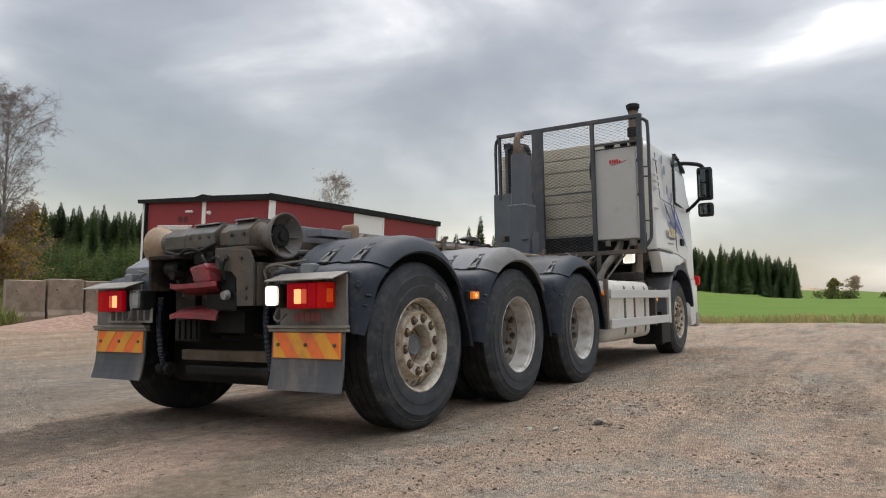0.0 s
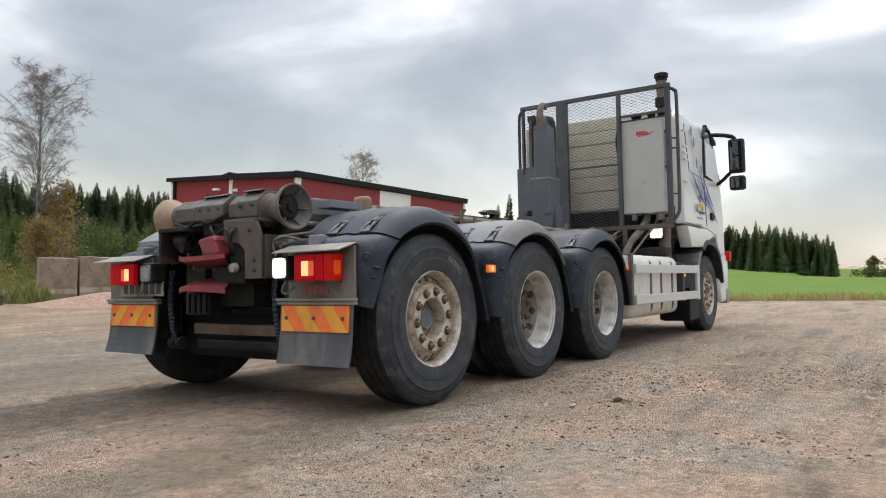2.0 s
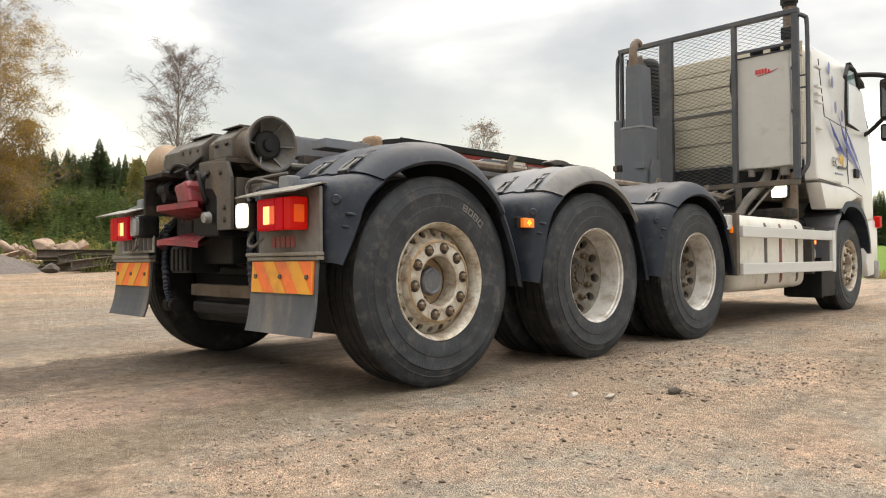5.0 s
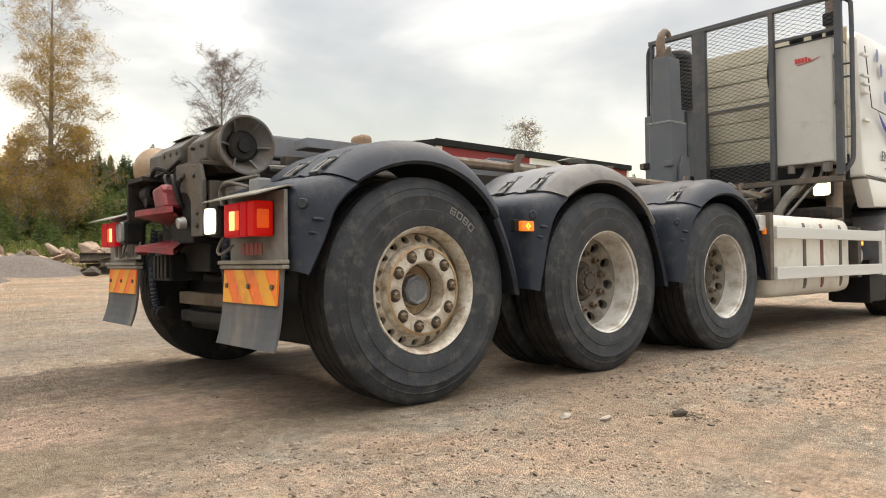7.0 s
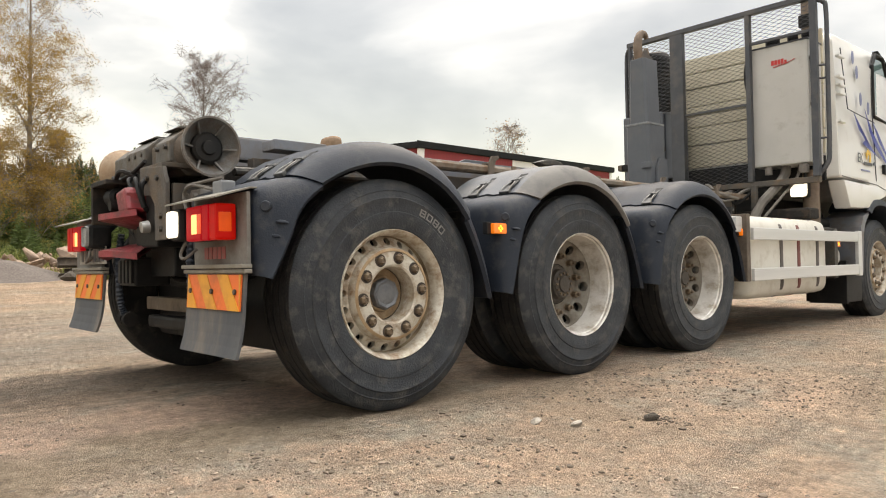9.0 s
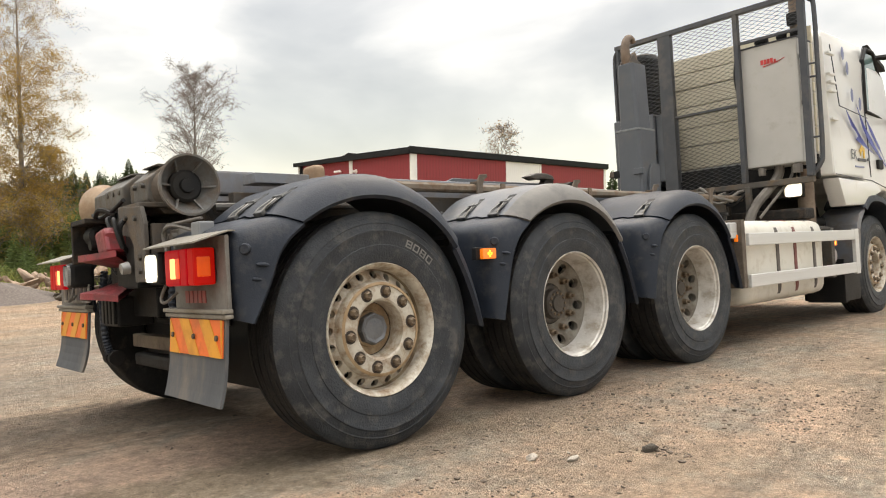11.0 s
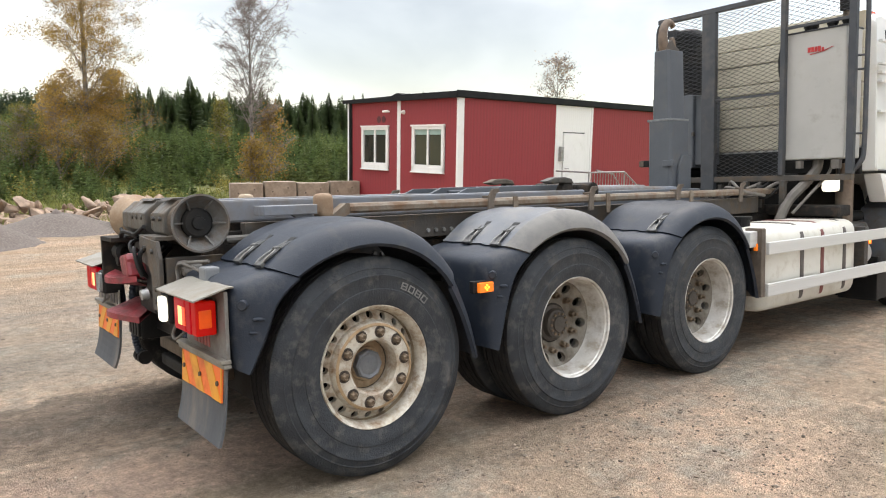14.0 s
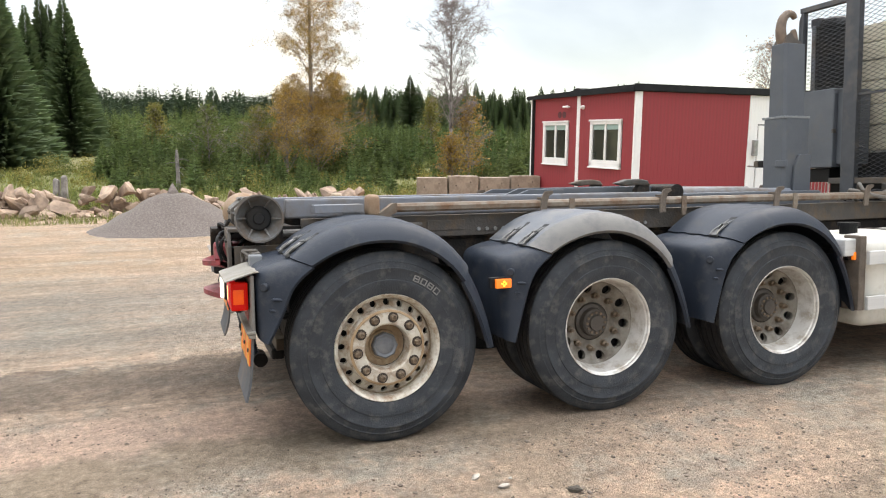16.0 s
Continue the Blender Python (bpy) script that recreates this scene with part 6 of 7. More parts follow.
# ---- headboard cage, oil tank, exhaust ----
def cage():
    g = root("headboard", "dark grey mesh headboard behind the cab", "")
    g.parent = lorry
    Y, YR = 4.95, 4.96
    for x0, x1, y, z0, z1 in ((-0.775, -0.745, Y, 2.18, 3.08), (-0.262, -0.115, Y, 1.22, 3.08), (0.552, 0.598, Y, 1.40, 3.08), (1.15, 1.21, YR, 1.40, 3.08)):
        part("post", box(B(), x0, x1, y - 0.03, y + 0.03, z0, z1, 0.006), M["cage"], g)
    part("top_rail", prism(B(), [(-0.79, Y - 0.032), (0.57, Y - 0.032), (1.215, YR - 0.032), (1.215, YR + 0.032), (0.57, Y + 0.032), (-0.79, Y + 0.032)], "z", 3.035, 3.085, 0.006), M["cage"], g)
    part("cross_rail", box(B(), -0.115, 0.552, Y - 0.01, Y + 0.015, 2.16, 2.18), M["cage"], g)
    part("bottom_rail", prism(B(), [(-0.4, Y - 0.02), (0.57, Y - 0.02), (1.2, YR - 0.02), (1.2, YR + 0.05), (0.57, Y + 0.06), (-0.4, Y + 0.06)], "z", 1.345, 1.40, 0.006), M["side_steel"], g)
    part("tank_rail", prism(B(), [(0.598, Y - 0.015), (1.16, YR - 0.015), (1.16, YR + 0.015), (0.598, Y + 0.015)], "z", 2.74, 2.765), M["cage"], g)
    bm = B()
    tube(bm, smooth_line([(1.19, YR + 0.02, 3.03), (1.25, YR + 0.04, 3.0), (1.273, YR + 0.05, 2.9), (1.273, YR + 0.05, 2.2), (1.27, YR + 0.05, 1.62), (1.247, YR + 0.04, 1.5), (1.185, YR + 0.03, 1.42)], 4), 0.021, 10)
    part("side_bow", bm, M["cage"], g, "", True)
    bm = B()
    tube(bm, smooth_line([(-0.76, Y + 0.02, 3.05), (-0.83, Y + 0.04, 3.0), (-0.85, Y + 0.05, 2.82), (-0.85, Y + 0.05, 2.2)], 4), 0.021, 10)
    part("side_bow", bm, M["cage"], g, "", True)
    for z in (1.75, 2.3, 2.42):
        part("bow_stay", tube(B(), [(1.19, YR + 0.03, z), (1.27, YR + 0.05, z)], 0.01, 6), M["cage"], g)
    # expanded metal
    bm = B()
    def mesh_panel(x0, x1, z0, z1, cw=0.088, ch=0.0195, slant=0.0):
        nz = int((z1 - z0) / ch)
        nx = int((x1 - x0) / (cw / 2))
        for j in range(nz):
            pts = []
            for i in range(nx + 1):
                up = (i + j) % 2
                pts.append(Vector((x0 + i * (x1 - x0) / nx, Y + slant * i / nx + (0.004 if up else -0.004), z0 + j * ch + (ch if up else 0))))
            t = 0.0022
            lo = [bm.verts.new(p + Vector((0, -t, -t))) for p in pts]
            hi = [bm.verts.new(p + Vector((0, -t, t))) for p in pts]
            bk = [bm.verts.new(p + Vector((0, t * 1.5, 0))) for p in pts]
            for i in range(nx):
                bm.faces.new((lo[i], lo[i + 1], hi[i + 1], hi[i]))
                bm.faces.new((hi[i], hi[i + 1], bk[i + 1], bk[i]))
                bm.faces.new((bk[i], bk[i + 1], lo[i + 1], lo[i]))
    mesh_panel(-0.745, -0.262, 2.2, 3.035)
    mesh_panel(-0.115, 0.552, 1.40, 3.035)
    mesh_panel(0.598, 1.15, 2.77, 3.035, slant=0.01)
    bmesh.ops.recalc_face_normals(bm, faces=bm.faces)
    part("mesh", bm, M["cage"], g, "expanded metal mesh")
    o = root("oil_tank", "", "")
    o.parent = lorry
    tagged(o, "pale hydraulic oil tank with black caps")
    part("tank_shell", box(B(), 0.575, 1.115, 4.98, 5.30, 1.54, 2.70, 0.014), M["oil"], o, "pale grey steel tank")
    for x in (0.74, 0.93, 1.06):
        bm = B()
        tube(bm, [(x, 5.12, 2.70), (x, 5.12, 2.75)], 0.055 if x < 0.9 else 0.04, 14)
        tube(bm, [(x, 5.12, 2.75), (x, 5.12, 2.79)], 0.065 if x < 0.9 else 0.048, 14)
        part("cap", bm, M["black"], o, "black breather cap")
    part("sight_glass", box(B(), 1.114, 1.132, 5.02, 5.06, 2.1, 2.5, 0.004), M["trim"], o, "white sight gauge")
    for z in (2.07, 2.5):
        part("gauge_fitting", box(B(), 1.114, 1.137, 5.015, 5.065, z, z + 0.035, 0.004), M["black"], o)
    part("top_lip", box(B(), 0.57, 1.12, 4.974, 5.306, 2.69, 2.706, 0.003), M["ink"], o, "dark top seam")
    bm = B()
    tube(bm, smooth_line([(0.57, 4.95, 2.62), (0.545, 4.94, 2.5), (0.548, 4.94, 2.36), (0.575, 4.95, 2.24)], 4), 0.016, 6)
    part("cable", bm, M["black"], o)
    for i, (a, b, h) in enumerate(((0.80, 0.826, 0.045), (0.832, 0.856, 0.045), (0.862, 0.886, 0.045), (0.892, 0.916, 0.047), (0.924, 0.945, 0.03))):
        part("mark", box(B(), a - 0.02, b - 0.02, 4.975, 4.98, 2.505, 2.505 + h), M["red_print"], o, "red maker's mark")
    part("mark", prism(B(), [(0.80, 2.49), (0.93, 2.50), (0.99, 2.53), (1.01, 2.53), (0.94, 2.51), (0.80, 2.48)], "y", 4.975, 4.98), M["red_print"], o, "red swoosh mark")
    e = root("exhaust_stack", "", "")
    e.parent = lorry
    tagged(e, "stained exhaust stack with a black cap")
    bm = B()
    tube(bm, [(1.03, 5.24, 2.6), (1.03, 5.24, 3.22)], 0.062, 18)
    part("pipe", bm, M["stack"], e, "brownish stained pipe", True)
    bm = B()
    tube(bm, [(1.03, 5.24, 3.2), (1.03, 5.24, 3.235), (1.03, 5.24, 3.24), (1.03, 5.24, 3.285), (1.03, 5.24, 3.30)], [0.068, 0.072, 0.085, 0.085, 0.06], 18)
    part("rain_cap", bm, M["black"], e, "black rain cap", True)
    part("clamp", box(B(), 0.97, 1.10, 5.15, 5.2, 2.86, 2.98, 0.01), M["black"], e)
    bm = B()
    tube(bm, [(0.98, 5.33, 0.7), (0.98, 5.33, 1.5)], 0.075, 16)
    part("lower_pipe", bm, M["stack"], e, "rusty lower pipe", True)
    wl = root("work_lamp", "", "")
    wl.parent = lorry
    tagged(wl, "small lit square work lamp")
    part("housing", box(B(), 0.845, 1.005, 5.19, 5.26, 1.235, 1.395, 0.015), M["black"], wl)
    part("lens", box(B(), 0.852, 0.998, 5.165, 5.191, 1.242, 1.388, 0.03, seg=3), M["lamp_white"], wl, "glowing white lens")
    bm = B()
    tube(bm, [(0.97, 5.22, 1.37), (0.97, 5.22, 1.5)], 0.014, 8)
    part("stem", bm, M["black"], wl)
    h = root("hydraulic_hoses", "", "")
    h.parent = lorry
    tagged(h, "dusty hydraulic hoses and pipes under the oil tank")
    for pts, r in (([(0.84, 5.1, 1.56), (0.84, 5.08, 1.46), (0.79, 5.0, 1.34), (0.70, 4.84, 1.16), (0.66, 4.76, 0.98)], 0.045),
                   ([(0.97, 5.1, 1.55), (0.96, 5.06, 1.42), (0.88, 4.95, 1.26), (0.76, 4.8, 1.05)], 0.013),
                   ([(1.05, 5.0, 1.53), (1.05, 5.0, 1.45)], 0.045), ([(0.72, 5.0, 1.53), (0.72, 5.0, 1.46)], 0.035),
                   ([(0.3, 4.5, 1.25), (0.42, 4.35, 1.35), (0.55, 4.3, 1.27), (0.6, 4.6, 1.22)], 0.014),
                   ([(0.28, 4.5, 1.2), (0.46, 4.2, 1.3), (0.58, 4.4, 1.24)], 0.014)):
        bm = B()
        tube(bm, smooth_line(pts, 5), r, 8)
        part("hose", bm, M["hose"], h, "", True)
    for x in (0.66, 0.30):
        bm = B()
        box(bm, x - 0.025, x + 0.025, 4.79, 4.84, 1.0, 1.35, 0.006)
        part("leg", bm, M["steel"], h)
    bm = B()
    box(bm, -0.3, 1.1, 4.95, 5.2, 1.02, 1.12, 0.02)
    part("cross_bearer", bm, M["grime"], h)
    # added black box that gives the deep shade behind the hoses
    part("valve_bank", box(B(), -0.62, 0.62, 5.2, 5.34, 1.0, 1.42, 0.02), M["black"], h, "black box standing in for the darkness behind the hoses")
    for i, (x, y) in enumerate(((0.28, 4.7), (0.36, 4.74), (0.46, 4.68), (0.52, 4.76))):
        pts = [(x - 0.25, 4.55, 1.2), (x - 0.18, y - 0.1, 1.26 + 0.01 * i), (x - 0.02, y, 1.25 - 0.02 * i), (x + 0.1, y + 0.1, 1.3), (x + 0.08, 5.0, 1.34)]
        part("hose", tube(B(), smooth_line(pts, 5), 0.016 - 0.002 * (i % 2), 8), M["black"] if i % 2 else M["hose"], h, "", True)
    for x in (0.0, 0.4):
        part("stand", box(B(), x, x + 0.04, 4.82, 4.86, 1.1, 1.32, 0.004), M["steel"], h)
    a = root("air_intake", "", "")
    a.parent = lorry
    tagged(a, "black ribbed air intake bellows")
    bm = B()
    prof = [(2.25 + i * 0.023, 0.172 + (0.006 if i % 2 else 0)) for i in range(28)]
    prof += [(2.905, 0.17), (2.945, 0.15), (2.97, 0.1), (2.98, 0.04)]
    tube(bm, [(-0.585, 5.17, z) for z, r in prof], [r for z, r in prof], 24)
    part("bellows", bm, M["black"], a)
    part("strap", box(B(), -0.70, -0.66, 4.985, 5.0, 2.26, 2.9, 0.004), M["bluegrey"], a, "dull grey strap")
    part("bracket", box(B(), -0.72, -0.62, 4.99, 5.06, 2.88, 2.97, 0.008), M["cage"], a)
    part("filter_box", box(B(), -0.87, -0.375, 4.94, 5.34, 1.50, 2.26, 0.016, seg=3), M["arm"], a, "grey painted filter box")
    part("side_panel", box(B(), -0.374, -0.29, 4.985, 5.32, 1.53, 2.25, 0.012), M["arm"], a)
    part("latch", box(B(), -0.375, -0.355, 4.92, 4.96, 1.83, 1.87, 0.003), M["steel"], a, "worn steel latch")
    part("foot", box(B(), -0.80, -0.45, 5.0, 5.3, 1.36, 1.49, 0.01), M["black"], a)


M["cage"] = mat("dark_grey_frame_paint", (0.035, 0.039, 0.047), (0.055, 0.06, 0.068), 6, 0.5, dirt=(0.11, 0.1, 0.09), dirt_amount=0.25, bump=0.08)
M["stack"] = mat("heat_stained_steel", (0.25, 0.195, 0.145), (0.17, 0.125, 0.095), 6, 0.6, metal=0.3, dirt=(0.12, 0.085, 0.065), dirt_amount=0.35, bump=0.2)
cage()

# ---- trees ----
M["needles"] = mat("spruce_needles", (0.085, 0.13, 0.06), (0.135, 0.175, 0.075), 1.2, 0.8, bump=0, spread=0.3, thin=0.35)
M["needles_young"] = mat("young_spruce_needles", (0.085, 0.145, 0.045), (0.17, 0.195, 0.06), 0.12, 0.8, bump=0, spread=0.45, island=True, thin=0.25)
M["bark"] = mat("grey_bark", (0.12, 0.1, 0.085), (0.07, 0.06, 0.05), 4, 0.9, bump=0.3, stretch=(1, 1, 0.3))
M["birch_bark"] = mat("birch_bark", (0.34, 0.31, 0.28), (0.15, 0.12, 0.11), 3, 0.8, dirt=(0.05, 0.045, 0.04), dirt_amount=0.4, dirt_scale=3, bump=0.2)
M["twig"] = mat("bare_twigs", (0.19, 0.16, 0.15), (0.25, 0.21, 0.2), 3, 0.9, bump=0)
M["leaf_gold"] = mat("golden_leaves", (0.36, 0.215, 0.05), (0.45, 0.305, 0.09), 0.5, 0.7, bump=0, spread=0.35, island=True, thin=0.45)
M["leaf_rust"] = mat("rust_leaves", (0.29, 0.175, 0.045), (0.35, 0.25, 0.065), 0.4, 0.7, bump=0, spread=0.4, island=True, thin=0.45)
M["leaf_green"] = mat("scrub_leaves", (0.085, 0.12, 0.03), (0.16, 0.16, 0.045), 0.5, 0.75, bump=0, spread=0.4, island=True, thin=0.45)
M["leaf_pink"] = mat("dry_pinkish_leaves", (0.4, 0.3, 0.22), (0.48, 0.36, 0.26), 0.8, 0.75, bump=0, spread=0.3, island=True, thin=0.45)


M["needles_far"] = mat("ridge_needles", (0.05, 0.08, 0.046), (0.08, 0.11, 0.056), 0.3, 0.85, bump=0, spread=0.3, island=True, thin=0.25)
M["leaf_yg"] = mat("yellow_green_leaves", (0.16, 0.16, 0.04), (0.24, 0.2, 0.05), 0.5, 0.75, bump=0, spread=0.35, island=True, thin=0.45)
M["leaf_dark"] = mat("dark_leaves", (0.07, 0.08, 0.03), (0.1, 0.1, 0.035), 0.2, 0.8, bump=0, spread=0.35, island=True, thin=0.45)


def raw_mesh(name, verts, faces, material):
    me = bpy.data.meshes.new(name)
    me.from_pydata(verts, [], faces)
    me.materials.append(material)
    return me


def spruce_crown(rng, h, width, verts, faces, n, at=(0, 0, 0), low=0.03, fine=1.0):
    """n drooping boughs at random heights, long below and short above: a narrow spray with a hanging fringe each."""
    ox, oy, oz = at
    for w in range(n):
        u = ((w + rng.random()) / n) ** 1.2
        z = h * (low + (1 - low) * u)
        l = (width * (1 - u) ** 0.85 + 0.015 * h) * (0.45 + 0.65 * rng.random())
        a = w * 2.39996 + rng.random() * 0.9
        ca, sa = math.cos(a), math.sin(a)
        wd = l * (0.1 + 0.07 * rng.random()) * fine
        z1 = z + l * (0.3 * u - 0.14 + rng.uniform(-0.08, 0.08))
        i = len(verts)
        for r, q, zz in ((l * 0.12, 0, z), (l * 0.6, wd, z1), (l, 0, z1 + 0.05 * l), (l * 0.6, -wd, z1), (l * 0.62, wd * 0.3, z1 - 0.2 * l), (l * 0.3, -wd * 0.3, z1 - 0.12 * l)):
            verts.append((ox + ca * r - sa * q, oy + sa * r + ca * q, oz + zz))
        faces.extend([(i, i + 1, i + 2), (i, i + 2, i + 3), (i, i + 2, i + 4), (i, i + 4, i + 5)])


def trunk_mesh(bm, h, r, lean=0.0, seg=7):
    pts = [(lean * h * (t ** 2), lean * 0.4 * h * t * (1 - t), h * t) for t in (0, 0.12, 0.3, 0.5, 0.7, 0.88, 1.0)]
    return tube(bm, pts, [r * 1.25, r, r * 0.82, r * 0.6, r * 0.4, r * 0.18, 0.012], seg)


def spruce_kinds(count=5, seed=40, boughs=1100, fine=1.0, low=0.03):
    kinds = []
    for s in range(count):
        rng = random.Random(seed + s)
        h = 10.0
        verts, faces = [], []
        spruce_crown(rng, h, (2.1, 2.5, 2.0, 2.3, 2.7)[s], verts, faces, boughs, low=low, fine=fine)
        crown = raw_mesh("crown", verts, faces, M["needles"])
        t = root("spruce", "", "")
        part("trunk", trunk_mesh(B(), h * 0.97, 0.13), M["bark"], t)
        c = new("crown", crown)
        c.parent = t
        kinds.append(t)
    return kinds


def place_spruces():
    rng = random.Random(7)
    stand, tall = spruce_kinds(), spruce_kinds(4, 140, 2900, 0.62, 0.06)
    used = set()
    def put(x, y, h, group, label, kinds=stand):
        k = next((q for q, tree in enumerate(kinds) if tree not in used), rng.randrange(len(kinds)))
        s = h / 10.0
        m = Matrix.Translation((x, y, ground_z(x, y) - 0.1)) @ Matrix.Rotation(rng.random() * 6.28, 4, "Z")
        src = kinds[k]
        if src in used:
            o = copy_thing(src, m)
        else:
            used.add(src)
            o = src
            o.matrix_basis = m
        wd = s * (0.8 + 0.4 * rng.random())
        o.scale = (wd, wd, s)
        tagged(o, label, "tree", group)
    def polar(ex, ey, az, d):
        return ex + d * math.sin(radians(az)), ey + d * math.cos(radians(az))
    # tall group at the wood's edge in the south-west
    for az, d, h in ((-95.9, 56, 6.6), (-96.4, 59, 8.4), (-97.0, 55, 10.4), (-97.5, 64, 9.8), (-97.9, 60, 10.5), (-98.4, 58, 11.0), (-98.9, 67, 9.4), (-99.3, 57, 10.0),
                     (-100.7, 47, 9.4), (-101.4, 44, 11.2), (-101.9, 62, 11.0), (-103, 46, 11.8), (-104.5, 52, 12.0), (-106, 50, 11.5)):
        put(*polar(4.8, -1, az, d), h, "spruces at the wood's edge", "tall dark green spruce standing at the wood's edge", tall)
    # dark stand behind the office
    for i in range(110):
        az = -78 + 27 * (i + rng.random()) / 110
        d = 88 + 30 * rng.random()
        put(*polar(3.7, -2, az, d), 5.0 + 2.0 * rng.random() + (1.0 if rng.random() < 0.12 else 0), "dark spruce stand", "dark green spruce in a dense stand")
    # far ridge in the west
    verts, faces = [], []
    for i in range(700):
        az = -108 + 50 * (i + rng.random()) / 700
        d = 140 + 60 * rng.random()
        x, y = polar(4.8, -1, az, d)
        h = 5.0 + 2.8 * rng.random() + (1.6 if rng.random() < 0.08 else 0)
        spruce_crown(rng, h, h * (0.25 + 0.1 * rng.random()), verts, faces, 110, (x, y, ground_z(x, y) - 0.1))
    tagged(new("ridge_spruces", raw_mesh("ridge_spruces", verts, faces, M["needles_far"])), "dark spruces along the far ridge", "trees", kind="stuff")
    # wood beyond the field
    for i in range(58):
        u = (i + rng.random()) / 58
        az = -17 + 11.3 * u
        d = 165 + 28 * rng.random()
        put(*polar(3.7, -3.7, az, d), (10.6 - 2.2 * u ** 2) * (0.82 + 0.28 * rng.random()), "wood beyond the field", "dark spruce in the wood beyond the green field")
    for az, d, h in ((-29.3, 62, 7.0), (-30.2, 66, 6.2), (-31.2, 64, 5.4), (-33.6, 60, 5.8), (-28.2, 66, 5.6), (-34.5, 66, 5.0), (-32.4, 70, 5.3), (-25.0, 72, 6.0), (-22.5, 75, 6.2), (-20, 80, 6.5)):
        put(*polar(3.7, -3.7, az, d), h, "spruces behind the office", "dark spruce behind the office building")


place_spruces()


def young_spruces():
    rng = random.Random(11)
    verts, faces = [], []
    n = 0
    for i in range(2600):
        az = radians(-108 + 52 * rng.random())
        d = 37 + 115 * rng.random() ** 1.2
        x, y = 4.8 + d * math.sin(az), -1 + d * math.cos(az)
        if noise.noise((x * 0.05, y * 0.05, 9)) < -0.5:
            continue
        if az < radians(-94.5) and d < 54:
            continue
        h = (1.0 + 1.9 * rng.random() ** 1.4) * (0.72 + d / 190)
        near = d < 62
        spruce_crown(rng, h, 0.27 * h * (0.8 + 0.4 * rng.random()), verts, faces, 230 if near else 80, (x, y, ground_z(x, y) - 0.05))
    for i in range(400):
        az = radians(-95.5 + 40 * rng.random())
        d = 25.5 + 14 * rng.random() ** 0.8
        x, y = 4.8 + d * math.sin(az), -1 + d * math.cos(az)
        if x > -19.5 or noise.noise((x * 0.16, y * 0.16, 5)) < -0.28:
            continue
        h = (0.5 + 1.5 * rng.random() ** 1.5) * min(1.0, 0.3 + (d - 25) / 9)
        spruce_crown(rng, h, 0.3 * h * (0.8 + 0.4 * rng.random()), verts, faces, 200, (x, y, ground_z(x, y) - 0.05))
    ob = new("young_spruces", raw_mesh("young_spruces", verts, faces, M["needles_young"]))
    return tagged(ob, "dense young green spruces covering the slope", "young trees", kind="stuff")


young_spruces()


def leafy(name, rng, clumps, n, size, material, verts=None, faces=None):
    """Many small leaves, each a bent pair of triangles, inside loose clumps (centre, radius)."""
    verts = [] if verts is None else verts
    faces = [] if faces is None else faces
    for i in range(n):
        c, r = clumps[rng.randrange(len(clumps))]
        p = Vector((rng.gauss(0, 1), rng.gauss(0, 1), rng.gauss(0, 0.8))) * r * 0.5 + c
        d = Vector((rng.uniform(-1, 1), rng.uniform(-1, 1), rng.uniform(-1, 0.4))).normalized() * size * (0.6 + 0.8 * rng.random())
        s = d.cross(Vector((rng.uniform(-1, 1), rng.uniform(-1, 1), rng.uniform(-1, 1)))).normalized() * d.length * 0.38
        k = len(verts)
        verts.extend([tuple(p), tuple(p + d * 0.5 + s), tuple(p + d), tuple(p + d * 0.5 - s)])
        faces.extend([(k, k + 1, k + 2), (k, k + 2, k + 3)])
    return verts, faces


